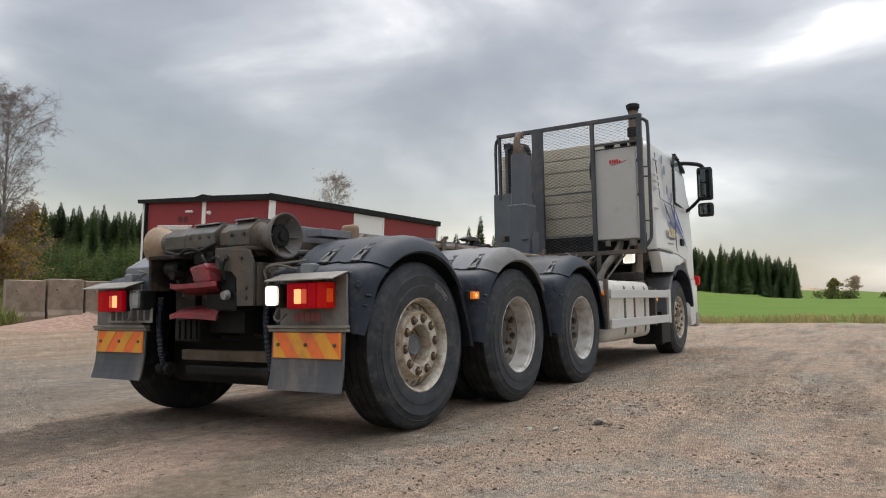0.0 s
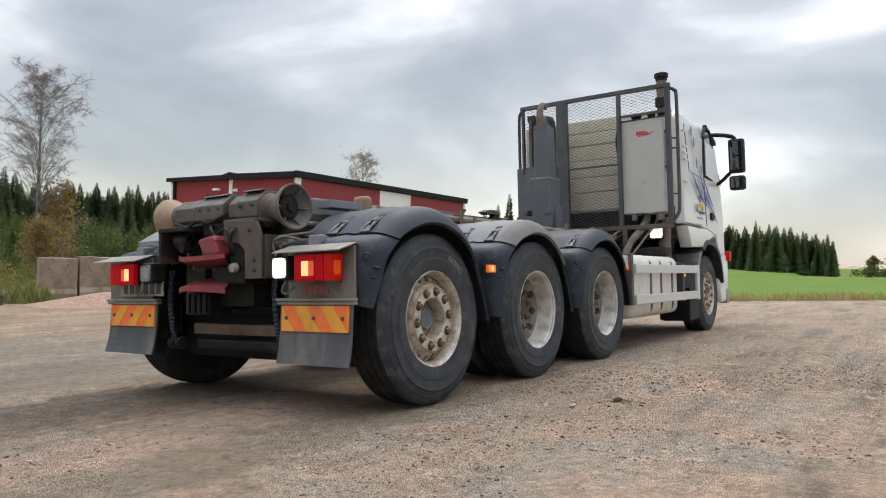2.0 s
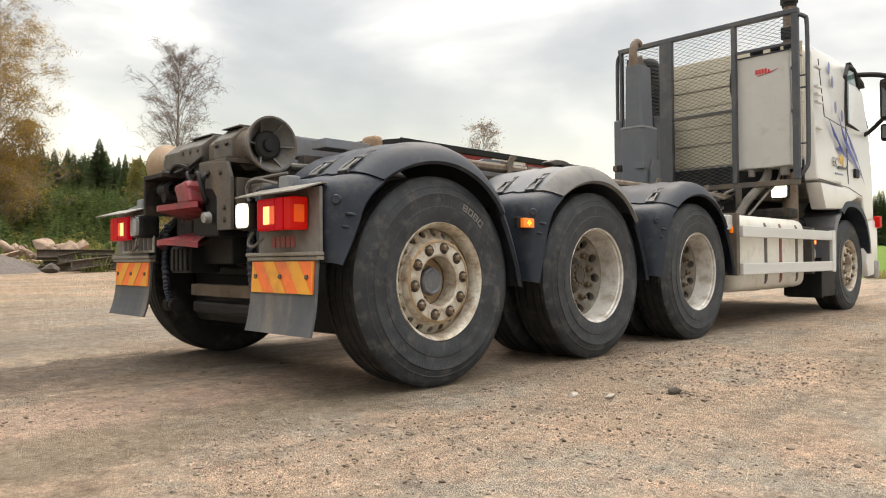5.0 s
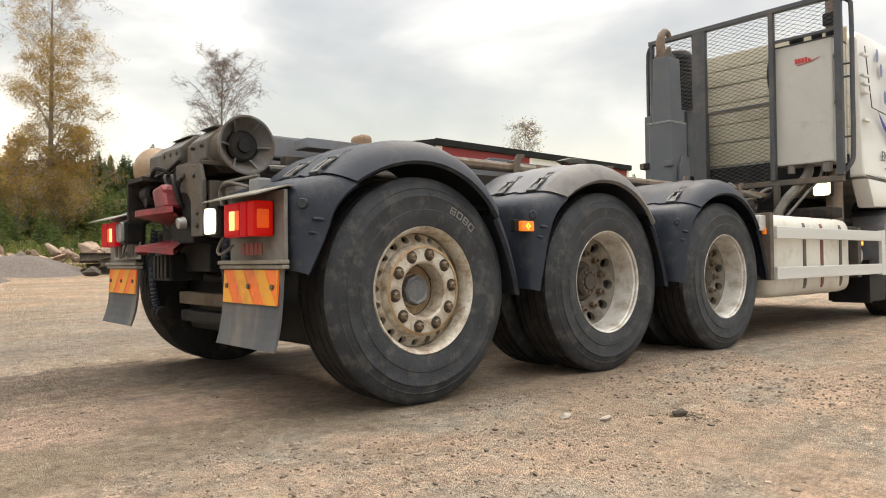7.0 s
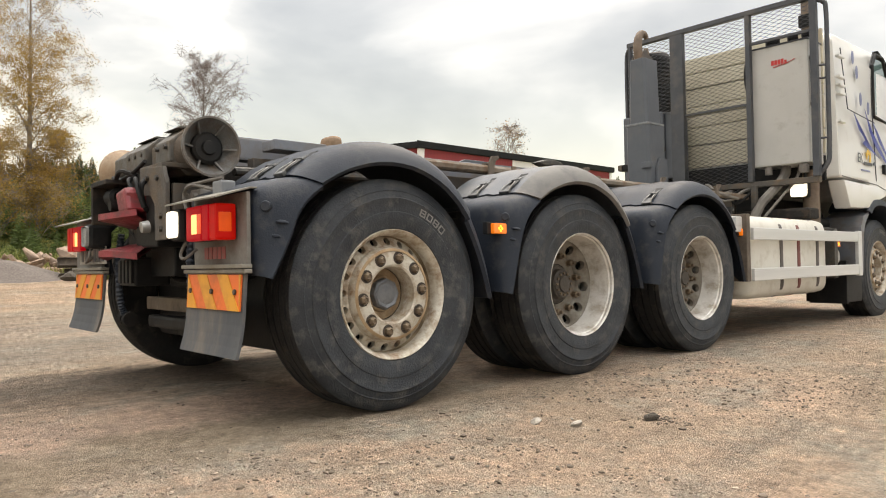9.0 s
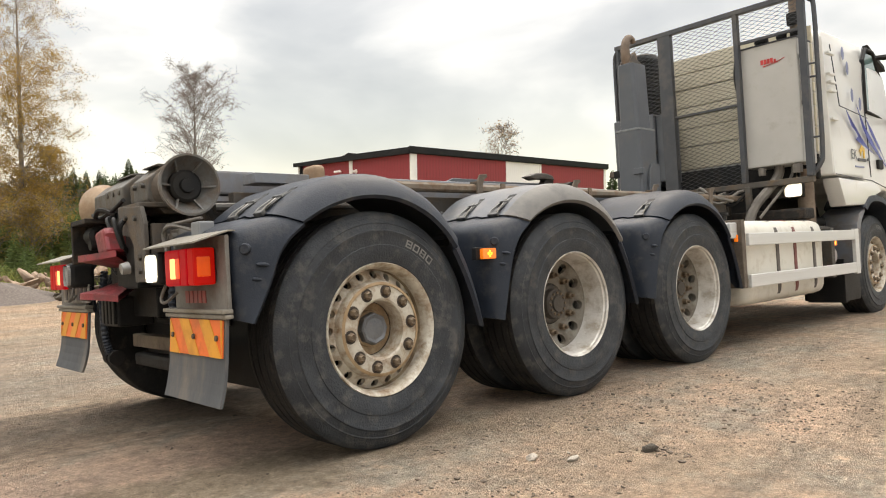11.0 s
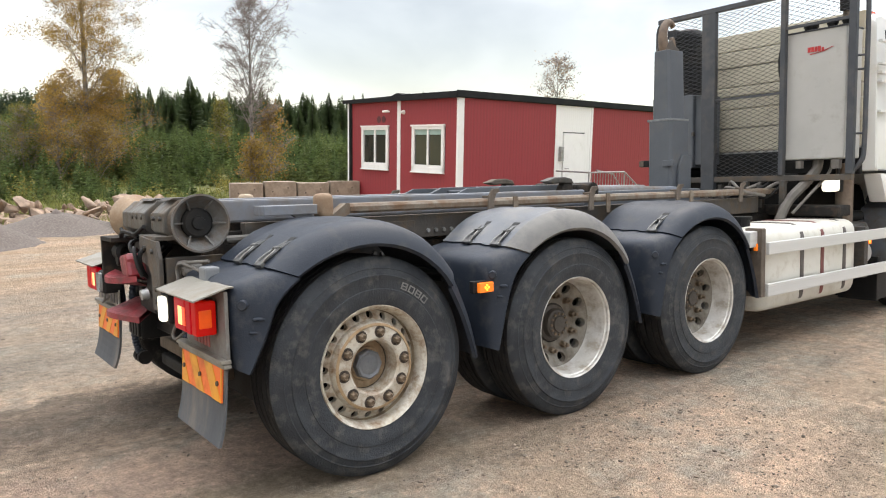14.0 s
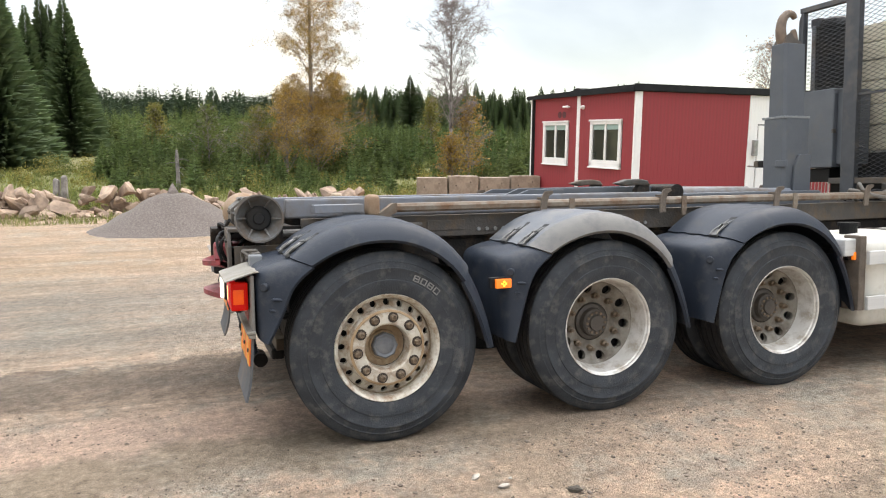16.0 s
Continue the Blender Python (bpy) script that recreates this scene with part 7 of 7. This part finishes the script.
def birch(at, h, r, seed, limbs, spread, start, leaves, leaf_mat, leaf_top, label, leaf_size=0.1, twigs=7, lean=0.0, droop=0.25, round_crown=False, rise=1.0):
    """Trunk with rising limbs, fine hanging twigs and, where there are any, leaves."""
    rng = random.Random(seed)
    b = root("birch", label, "tree", m=Matrix.Translation((at[0], at[1], ground_z(*at) - 0.1)))
    part("trunk", trunk_mesh(B(), h, r, lean, 9), M["birch_bark"], b, "pale grey birch trunk")
    lm, tw = B(), B()
    ends = []
    for i in range(limbs):
        u = start + (0.98 - start) * (i + rng.random()) / limbs
        z = h * u
        a = i * 2.4 + rng.random() * 1.4
        ln = spread * (1.08 - u) ** 0.75 * (0.55 + 0.7 * rng.random())
        if round_crown:
            v = (u - start) / (0.98 - start)
            ln = spread * (0.22 + 0.78 * math.sin(math.pi * min(1, 0.12 + 0.88 * v)) ** 0.8) * (0.6 + 0.6 * rng.random())
        d = Vector((math.cos(a), math.sin(a), 0))
        base = Vector((lean * h * u * u, 0, z))
        up = (1.0 if round_crown else 0.75) * rise + 0.5 * rng.random() * rise
        wob = Vector((rng.uniform(-1, 1), rng.uniform(-1, 1), 0)) * ln * 0.1
        p = [base, base + d * ln * 0.25 + Vector((0, 0, ln * 0.4 * up)), base + d * ln * 0.6 + wob + Vector((0, 0, ln * 0.8 * up)), base + d * ln * 0.95 + Vector((0, 0, ln * (1.0 - droop) * up))]
        r0 = max(0.009, r * (0.26 if round_crown else 0.36) * (1.1 - u))
        sp = smooth_line(p, 3)
        tube(lm, sp, [r0 * (1 - 0.85 * k / (len(sp) - 1)) for k in range(len(sp))], 5)
        for k in range(twigs):
            v = 0.2 + 0.8 * (k + rng.random()) / twigs
            q = sp[min(len(sp) - 1, int(v * (len(sp) - 1)))]
            a2 = a + rng.uniform(-1.5, 1.5)
            l2 = ln * (0.2 + 0.3 * rng.random())
            d2 = Vector((math.cos(a2), math.sin(a2), 0.2 + 0.9 * rng.random())).normalized()
            e = q + d2 * l2 - Vector((0, 0, droop * 0.4 * l2))
            tube(tw, [q, q + d2 * l2 * 0.5 + Vector((0, 0, 0.05 * l2)), e], [0.008, 0.006, 0.003], 3, False)
            ends.append((e, u))
            for j in range(7):
                g = q + d2 * l2 * (0.2 + 0.8 * rng.random())
                dd = Vector((rng.uniform(-1, 1), rng.uniform(-1, 1), rng.uniform(-0.6, 0.8))).normalized() * (0.18 + 0.4 * l2 * rng.random())
                f = g + dd - Vector((0, 0, droop * 0.5 * dd.length))
                tube(tw, [g, g + dd * 0.55, f], [0.005, 0.004, 0.0025], 3, False)
                ends.append((f, u))
    part("crown", lm, M["birch_bark"], b)
    tagged(part("twigwork", tw, M["twig"], b), kind="stuff")
    if leaves:
        cl = [(e, 0.3) for e, u in ends if u < leaf_top or rng.random() < 0.15]
        v, f = leafy("foliage", rng, cl, leaves, leaf_size, leaf_mat)
        o = new("foliage", raw_mesh("foliage", v, f, leaf_mat))
        o.parent = b
        tagged(o, kind="stuff")
    return b


birch((-32.5, 5.5), 13.0, 0.14, 3, 46, 2.5, 0.2, 52000, M["leaf_gold"], 0.62, "tall birch with thin golden leaves", 0.052, 10, 0.01, 0.6, True, 0.62)
birch((-25.7, 10.6), 8.1, 0.095, 5, 62, 1.8, 0.3, 0, None, 0, "bare birch with fine grey twigs", twigs=12, droop=0.35, round_crown=True, rise=1.0)
birch((-18.4, 21.65), 6.05, 0.055, 8, 34, 1.05, 0.34, 1300, M["leaf_pink"], 1.0, "slim birch with sparse dry leaves behind the office", 0.07, 7, round_crown=True)
autumn = "rust-coloured autumn sapling at the foot of the birch"
birch((-33.2, 6.8), 5.2, 0.06, 12, 40, 2.0, 0.04, 9000, M["leaf_rust"], 1.1, autumn, 0.065, 7)
birch((-32.2, 4.2), 4.6, 0.06, 13, 36, 1.8, 0.04, 8000, M["leaf_gold"], 1.1, "golden autumn sapling at the foot of the birch", 0.065, 7)
birch((-31.4, 5.6), 2.8, 0.05, 16, 30, 1.8, 0.04, 8000, M["leaf_rust"], 1.1, autumn, 0.065, 6)
birch((-33.0, 2.9), 3.4, 0.05, 14, 28, 1.5, 0.05, 5000, M["leaf_yg"], 1.1, autumn, 0.065, 7)
birch((-26.0, 11.6), 3.9, 0.05, 15, 30, 1.2, 0.05, 2600, M["leaf_rust"], 1.1, "brownish autumn sapling under the bare birch", 0.09, 6)
birch((-25.2, 10.5), 2.4, 0.04, 20, 22, 0.9, 0.05, 2500, M["leaf_rust"], 1.1, "brownish autumn sapling under the bare birch", 0.09, 6)
birch((-34.5, 0.5), 3.4, 0.05, 17, 22, 1.5, 0.05, 2500, M["leaf_green"], 1.1, "yellow-green sapling on the slope", 0.1, 6)
birch((-45, 16.4), 4.4, 0.06, 18, 28, 1.1, 0.06, 3000, M["leaf_yg"], 1.1, "yellow-green sapling on the slope", 0.12, 6)
birch((-55, -2.5), 3.6, 0.06, 19, 26, 1.2, 0.06, 2200, M["leaf_yg"], 1.1, "yellow-green sapling on the slope", 0.14, 6)
birch((-62, 9.0), 5.0, 0.07, 24, 26, 1.9, 0.06, 3600, M["leaf_gold"], 1.1, "golden sapling on the slope", 0.14, 6)
birch((-3.0, 178), 4.6, 0.09, 21, 26, 2.2, 0.2, 1500, M["leaf_pink"], 1.1, "small half-bare tree at the field's far edge", 0.3, 6)
birch((-7.0, 176), 4.2, 0.09, 22, 26, 2.0, 0.15, 1800, M["leaf_yg"], 1.1, "small yellowing tree at the field's far edge", 0.3, 6)
birch((-28, 172), 7.0, 0.12, 26, 30, 3.4, 0.06, 4000, M["leaf_yg"], 1.1, "yellowing broadleaf tree before the dark wood", 0.4, 6)
birch((-20, 172), 5.0, 0.12, 27, 30, 2.8, 0.06, 4000, M["leaf_dark"], 1.1, "broadleaf tree before the dark wood", 0.4, 6)


def scrub():
    """Low undergrowth behind the rocks."""
    rng = random.Random(23)
    cl = []
    for i in range(520):
        az = radians(-108 + 52 * rng.random())
        d = 23.5 + 20 * rng.random() ** 0.8
        x, y = 4.8 + d * math.sin(az), -1 + d * math.cos(az)
        if (x > -18.5 and y > 2.5) or noise.noise((x * 0.17, y * 0.17, 4)) < -0.05:
            continue
        h = (0.18 + 0.75 * rng.random() ** 2) * min(1, 0.45 + (d - 23) / 12)
        for j in range(3):
            cl.append((Vector((x + rng.uniform(-0.5, 0.5), y + rng.uniform(-0.5, 0.5), ground_z(x, y) + h * (0.2 + 0.3 * j))), h * (0.9 - 0.2 * j)))
    mid = len(cl) // 2
    for part_cl, mt, name, n, label in ((cl[:mid], M["leaf_green"], "undergrowth", 34000, "green undergrowth behind the rocks"), (cl[mid:], M["leaf_yg"], "yellow_undergrowth", 30000, "yellowing undergrowth behind the rocks")):
        v, f = leafy(name, rng, part_cl, n, 0.07, mt)
        tagged(new(name, raw_mesh(name, v, f, mt)), label, "undergrowth", kind="stuff")
    cl = [(Vector((-6.5 + 8 * rng.random() - 4, 174 + 6 * rng.random(), ground_z(-8, 174) + 0.8)), 1.4) for i in range(10)]
    cl += [(Vector((2 + 14 * rng.random(), 172 + 6 * rng.random(), ground_z(4, 174) + 0.4)), 0.9) for i in range(16)]
    v, f = leafy("hedge", rng, cl, 5000, 0.35, M["leaf_green"])
    tagged(new("field_hedge", raw_mesh("field_hedge", v, f, M["leaf_green"])), "low hedge on the far edge of the field", "hedge", kind="stuff")


scrub()


def grass_blades(name, spots, n, h0, h1, material, label, seed):
    rng = random.Random(seed)
    verts, faces = [], []
    for i in range(n):
        x, y = spots(rng)
        if noise.noise((x * 1.3, y * 1.3, 17)) < -0.1:
            continue
        z = ground_z(x, y)
        h = h0 + (h1 - h0) * rng.random() ** 1.8
        a = rng.random() * 6.28
        w = 0.007 + 0.008 * rng.random()
        bx, by = math.cos(a + 1.3) * h * rng.uniform(0.1, 0.5), math.sin(a + 1.3) * h * rng.uniform(0.1, 0.5)
        k = len(verts)
        verts.extend([(x - w * math.cos(a), y - w * math.sin(a), z - 0.02), (x + w * math.cos(a), y + w * math.sin(a), z - 0.02), (x + bx * 0.4 + w * 0.6, y + by * 0.4, z + h * 0.6), (x + bx, y + by, z + h)])
        faces.extend([(k, k + 1, k + 2), (k, k + 2, k + 3)])
    return tagged(new(name, raw_mesh(name, verts, faces, material)), label, "grass", kind="stuff")


M["straw"] = mat("dry_grass", (0.42, 0.34, 0.14), (0.3, 0.29, 0.1), 0.8, 0.85, bump=0, spread=0.35, island=True)
M["weed"] = mat("green_weeds", (0.15, 0.19, 0.045), (0.24, 0.23, 0.07), 0.8, 0.85, bump=0, spread=0.35, island=True)
grass_blades("field_margin_grass", lambda r: (r.uniform(-7, 14), 17.6 + 1.8 * r.random() ** 1.5), 24000, 0.06, 0.26, M["straw"], "tall dry grass on the field's margin", 31)
grass_blades("yard_edge_weeds", lambda r: (lambda y: (-15.3 - 2.2 * r.random() - 0.02 * y, y))(r.uniform(-8, 4.5)), 7000, 0.03, 0.22, M["weed"], "low weeds along the edge of the yard", 32)
grass_blades("slope_grass", lambda r: (-19.2 - 20 * r.random() ** 1.4, r.uniform(-14, 9)), 45000, 0.06, 0.42, M["weed"], "rough yellow-green grass on the slope", 34)
grass_blades("barrier_weeds", lambda r: (r.uniform(-15.6, -13.9), r.uniform(2.6, 5.4)), 4200, 0.06, 0.5, M["weed"], "weeds beside the concrete blocks", 33)


# ---- rocks, heaps and blocks at the yard's edge ----
M["rock"] = mat("quarry_rock", (0.38, 0.275, 0.195), (0.235, 0.165, 0.118), 2.2, 0.85, dirt=(0.16, 0.12, 0.095), dirt_amount=0.4, dirt_scale=2.5, bump=0.5, bump_scale=9, spread=0.25)
M["heap"] = mat("crushed_stone", (0.125, 0.1, 0.086), (0.07, 0.057, 0.05), 30, 0.95, dirt=(0.18, 0.155, 0.136), dirt_amount=0.35, dirt_scale=24, bump=1.0, bump_scale=28)
M["sand"] = mat("reddish_sand", (0.29, 0.175, 0.12), (0.22, 0.135, 0.095), 6, 0.95, dirt=(0.4, 0.29, 0.22), dirt_amount=0.35, dirt_scale=9, bump=0.8, bump_scale=25)
M["pebble"] = mat("yard_pebble", (0.3, 0.235, 0.175), (0.19, 0.15, 0.118), 20, 0.9, bump=0.3, spread=0.5, island=True)
M["stone_dark"] = mat("dark_asphalt_lump", (0.13, 0.112, 0.09), (0.07, 0.06, 0.05), 14, 0.95, bump=0.7)
M["clod"] = mat("dark_clods", (0.22, 0.17, 0.128), (0.13, 0.1, 0.078), 30, 0.95, bump=0.5, spread=0.4, island=True)


def rock_mesh(seed, flat=0.7):
    rng = random.Random(seed)
    bm = B()
    bmesh.ops.create_icosphere(bm, subdivisions=2, radius=0.5)
    cuts = [(Vector((rng.uniform(-1, 1), rng.uniform(-1, 1), rng.uniform(-1, 1))).normalized(), rng.uniform(0.16, 0.34)) for i in range(15)]
    for v in bm.verts:
        for nrm, dist in cuts:
            d = v.co.dot(nrm) - dist
            if d > 0:
                v.co -= nrm * d
        v.co.z *= flat
        v.co += Vector(noise.noise_vector(v.co * 3 + Vector((seed, 0, 0)))) * 0.012
    return bm


def rocks():
    rng = random.Random(51)
    kinds = []
    for s in range(6):
        me_ob = part("boulder", rock_mesh(60 + s, 0.65 + 0.05 * s), M["rock"])
        kinds.append(me_ob)
    used = set()
    lab = ("pale brown blasted boulder in the low rock bank", "boulder", "boulders in the bank")
    for i in range(230):
        y = -10.5 + 15.0 * (i + rng.random()) / 230
        row = rng.random()
        big = rng.random() < 0.5
        size = rng.uniform(0.5, 1.0 if y < -0.5 else 0.8) if big else rng.uniform(0.22, 0.5)
        x = -17.4 - 0.06 * y - (0.9 * row if big else 1.3 * row - 0.5)
        z = ground_z(x, y) + size * (0.16 if big else 0.1) + ((0.65 if y < -0.5 else 0.4) * rng.random() if row > 0.4 else 0.0)
        m = Matrix.Translation((x, y, z)) @ Euler((rng.uniform(-0.6, 0.6), rng.uniform(-0.6, 0.6), rng.random() * 6.28)).to_matrix().to_4x4()
        k = rng.randrange(6)
        o = kinds[k] if k not in used else new("boulder", kinds[k].data)
        used.add(k)
        o.matrix_basis = m
        o.scale = (size * 1.3, size * 0.9, size)
        tagged(o, *lab)

    def heap(name, x0, y0, rx, ry, h, mt, label, seed):
        bm = B()
        n, rings = 40, 14
        vs = []
        top = bm.verts.new((x0, y0, ground_z(x0, y0) + h))
        for j in range(1, rings + 1):
            u = j / rings
            row = []
            for k in range(n):
                a = k * math.tau / n
                w = 1 + 0.13 * noise.noise((math.cos(a) * 1.6, math.sin(a) * 1.6, seed))
                x, y = x0 + rx * u * w * math.cos(a), y0 + ry * u * w * math.sin(a)
                prof = (1 - u) ** 1.15 * (1 - 0.3 * math.exp(-u * 9)) + 0.0
                z = ground_z(x, y) - 0.02 * u + h * prof + 0.05 * h * noise.noise((x * 2.5, y * 2.5, seed))
                row.append(bm.verts.new((x, y, z)))
            vs.append(row)
        for k in range(n):
            bm.faces.new((top, vs[0][k], vs[0][(k + 1) % n]))
        for a, b in zip(vs, vs[1:]):
            for k in range(n):
                bm.faces.new((a[k], b[k], b[(k + 1) % n], a[(k + 1) % n]))
        tagged(part(name, bm, mt, None, "", True), label, "heap")

    heap("spoil_mound", -13.6, -1.15, 2.0, 1.95, 1.12, M["heap"], "grey heap of crushed stone on the yard", 1)
    heap("spoil_mound", -15.2, 1.3, 1.5, 1.7, 0.55, M["heap"], "low grey heap of crushed stone by the rocks", 2)
    heap("sand_mound", -13.2, 6.6, 1.6, 2.2, 0.36, M["sand"], "low heap of reddish sand before the blocks", 3)


rocks()


def blocks():
    b0 = None
    for i in range(4):
        u = i / 4
        x, y = -14.84 + 0.94 * u, 5.42 + 3.5 * u
        bm = B()
        prism(bm, [(-0.28, 0), (0.28, 0), (0.28, 0.22), (0.20, 0.34), (0.19, 1.12), (-0.19, 1.12), (-0.20, 0.34), (-0.28, 0.22)], "y", 0.012, 0.868, 0.015)
        bmesh.ops.subdivide_edges(bm, edges=[e for e in bm.edges if e.calc_length() > 0.4], cuts=4)
        for v in bm.verts:
            v.co += Vector(noise.noise_vector(v.co * 4 + Vector((i * 5, 0, 0)))) * 0.012
        o = part("concrete_block", bm, M["concrete"])
        o.matrix_basis = Matrix.Translation((x, y, ground_z(x, y) - 0.03 + 0.04 * (i % 2))) @ Matrix.Rotation(radians(-15 + 2 * (i % 2)), 4, "Z")
        tagged(o, "stained brown concrete barrier block beside the office", "concrete block", "concrete blocks")
        for yy, zz in ((0.22, 0.85), (0.64, 0.95)):
            part("lifting_hole", tube(B(), [(0.19, yy, zz), (0.2, yy, zz)], 0.022, 10), M["rust"], o)
    rng = random.Random(9)
    for i in range(7):
        bm = B()
        L = rng.uniform(0.9, 1.8)
        prism(bm, [(-0.1, 0), (0.1, 0), (0.1, 0.015), (0.01, 0.02), (0.01, 0.18), (0.1, 0.185), (0.1, 0.2), (-0.1, 0.2), (-0.1, 0.185), (-0.01, 0.18), (-0.01, 0.02), (-0.1, 0.015)], "y", -L / 2, L / 2)
        o = part("steel_beam", bm, M["rust"])
        x, y = -14.3 + rng.uniform(-0.4, 0.4), 3.4 + rng.uniform(-0.45, 0.45)
        o.matrix_basis = Matrix.Translation((x, y, ground_z(x, y) - 0.02 + 0.05 * i)) @ Euler((rng.uniform(-0.12, 0.12), rng.uniform(-0.4, 0.4), radians(rng.uniform(-50, 50)))).to_matrix().to_4x4()
        tagged(o, "rusty steel beam in a low scrap pile by the blocks", "steel beam", "scrap beams")
    o = part("boulder", rock_mesh(91, 0.8), M["stone_dark"])
    o.matrix_basis = Matrix.Translation((-13.9, 2.5, ground_z(-13.9, 2.5) + 0.12))
    o.scale = (0.55, 0.65, 0.5)
    tagged(o, "dark boulder lying beside the scrap pile", "boulder")
    bm = B()
    tube(bm, [(0, 0, 0), (0.02, 0.01, 0.7), (0.03, 0.0, 1.5), (0.04, 0, 1.75)], [0.1, 0.085, 0.08, 0.04], 8)
    for z, a in ((0.8, 0.4), (1.0, 2.6), (1.2, 4.4), (1.35, 1.2)):
        tube(bm, [(0.02, 0, z), (0.3 * math.cos(a), 0.3 * math.sin(a), z + 0.02), (0.6 * math.cos(a), 0.6 * math.sin(a), z - 0.1)], [0.02, 0.014, 0.005], 5)
    o = part("tree_stump", bm, M["birch_bark"])
    o.matrix_basis = Matrix.Translation((-27, -1.05, ground_z(-27, -1.05) - 0.1))
    tagged(o, "tall broken grey tree stump on the slope", "tree stump")
    for k, (x, y, h) in enumerate(((-21.9, -4.85, 0.85), (-21.85, -4.6, 0.95))):
        bm = B()
        tube(bm, [(0, 0, 0), (0.01, 0.01, h * 0.5), (0.0, 0.02, h), (0.01, 0.02, h + 0.06)], [0.13, 0.11, 0.1, 0.05], 9)
        for v in bm.verts:
            v.co += Vector(noise.noise_vector(v.co * 7 + Vector((k, 0, 0)))) * 0.02
        o = part("tree_stump", bm, M["birch_bark"], None, "", True)
        o.matrix_basis = Matrix.Translation((x, y, ground_z(x, y) - 0.08))
        tagged(o, "short weathered grey stump behind the boulders", "tree stump")


blocks()


# ---- loose stones on the yard ----
def yard_stones():
    for sx, sy, size, mt, seed, label in ((1.935, 0.36, 0.07, M["stone_pale"], 71, "small pale stone on the gravel"), (1.795, 0.285, 0.085, M["stone_pale"], 72, "small flat grey stone on the gravel"),
                                          (2.10, 0.65, 0.105, M["stone_dark"], 79, "dark flat lump of asphalt on the gravel"), (1.86, 0.43, 0.035, M["stone_pale"], 74, "small pale stone on the gravel")):
        p = LEAN @ Vector((sx, sy, 0))
        o = part("stone", rock_mesh(seed, 0.75), mt)
        o.matrix_basis = Matrix.Translation((p.x, p.y, ground_z(p.x, p.y) + size * 0.12)) @ Matrix.Rotation(seed, 4, "Z")
        o.scale = (size, size * 0.8, size * (0.7 if size > 0.1 else 0.8))
        tagged(o, label, "stone")
    ico = B()
    bmesh.ops.create_icosphere(ico, subdivisions=1, radius=1)
    ico.verts.ensure_lookup_table()
    iv = [v.co.copy() for v in ico.verts]
    fi = [tuple(v.index for v in f.verts) for f in ico.faces]
    ico.free()

    def scatter(name, n, seed, size, mt, label, near_lump):
        rng = random.Random(seed)
        verts, faces = [], []
        for i in range(n):
            u = rng.random()
            if u < near_lump:
                p = LEAN @ Vector((2.15 + rng.gauss(0, 0.05), 0.69 + rng.gauss(0, 0.04), 0))
                x, y = p.x, p.y
            elif u < 0.72:
                x, y = 1.25 + 3.6 * rng.random() ** 1.1, -3.4 + 7.5 * rng.random()
            elif u < 0.86:
                x, y = rng.uniform(-1.6, 1.2), rng.uniform(-5, -0.5)
            else:
                x, y = rng.uniform(-4, 8), rng.uniform(-5, 14)
            if -1.3 < x < 1.3 and -0.4 < y < 7.6 and rng.random() < 0.7:
                continue
            if u > near_lump and noise.noise((x * 0.9, y * 0.9, 21)) < -0.05 and rng.random() < 0.8:
                continue
            r = size(rng)
            z = ground_z(x, y) + r * 0.15
            k = len(verts)
            sx, sy, sz = r * rng.uniform(0.8, 1.6), r * rng.uniform(0.6, 1.2), r * rng.uniform(0.35, 0.7)
            a = rng.random() * 6.28
            for v in iv:
                j = 1 + rng.uniform(-0.32, 0.32)
                qx, qy = v.x * sx * j, v.y * sy * j
                verts.append((x + qx * math.cos(a) - qy * math.sin(a), y + qx * math.sin(a) + qy * math.cos(a), z + v.z * sz * j))
            faces.extend([tuple(k + q for q in f) for f in fi])
        tagged(new(name, raw_mesh(name, verts, faces, mt)), label, "gravel", kind="stuff")

    scatter("gravel_stones", 15000, 77, lambda r: 0.0028 + 0.005 * r.random() ** 2 + (0.007 * r.random() if r.random() < 0.02 else 0), M["pebble"], "loose small stones scattered over the yard", 0.0)
    scatter("dark_clods", 6500, 78, lambda r: 0.003 + 0.01 * r.random() ** 4, M["clod"], "dark crumbs of earth scattered over the yard", 0.012)


M["stone_pale"] = mat("pale_stone", (0.44, 0.395, 0.335), (0.34, 0.3, 0.25), 20, 0.85, bump=0.4)
yard_stones()
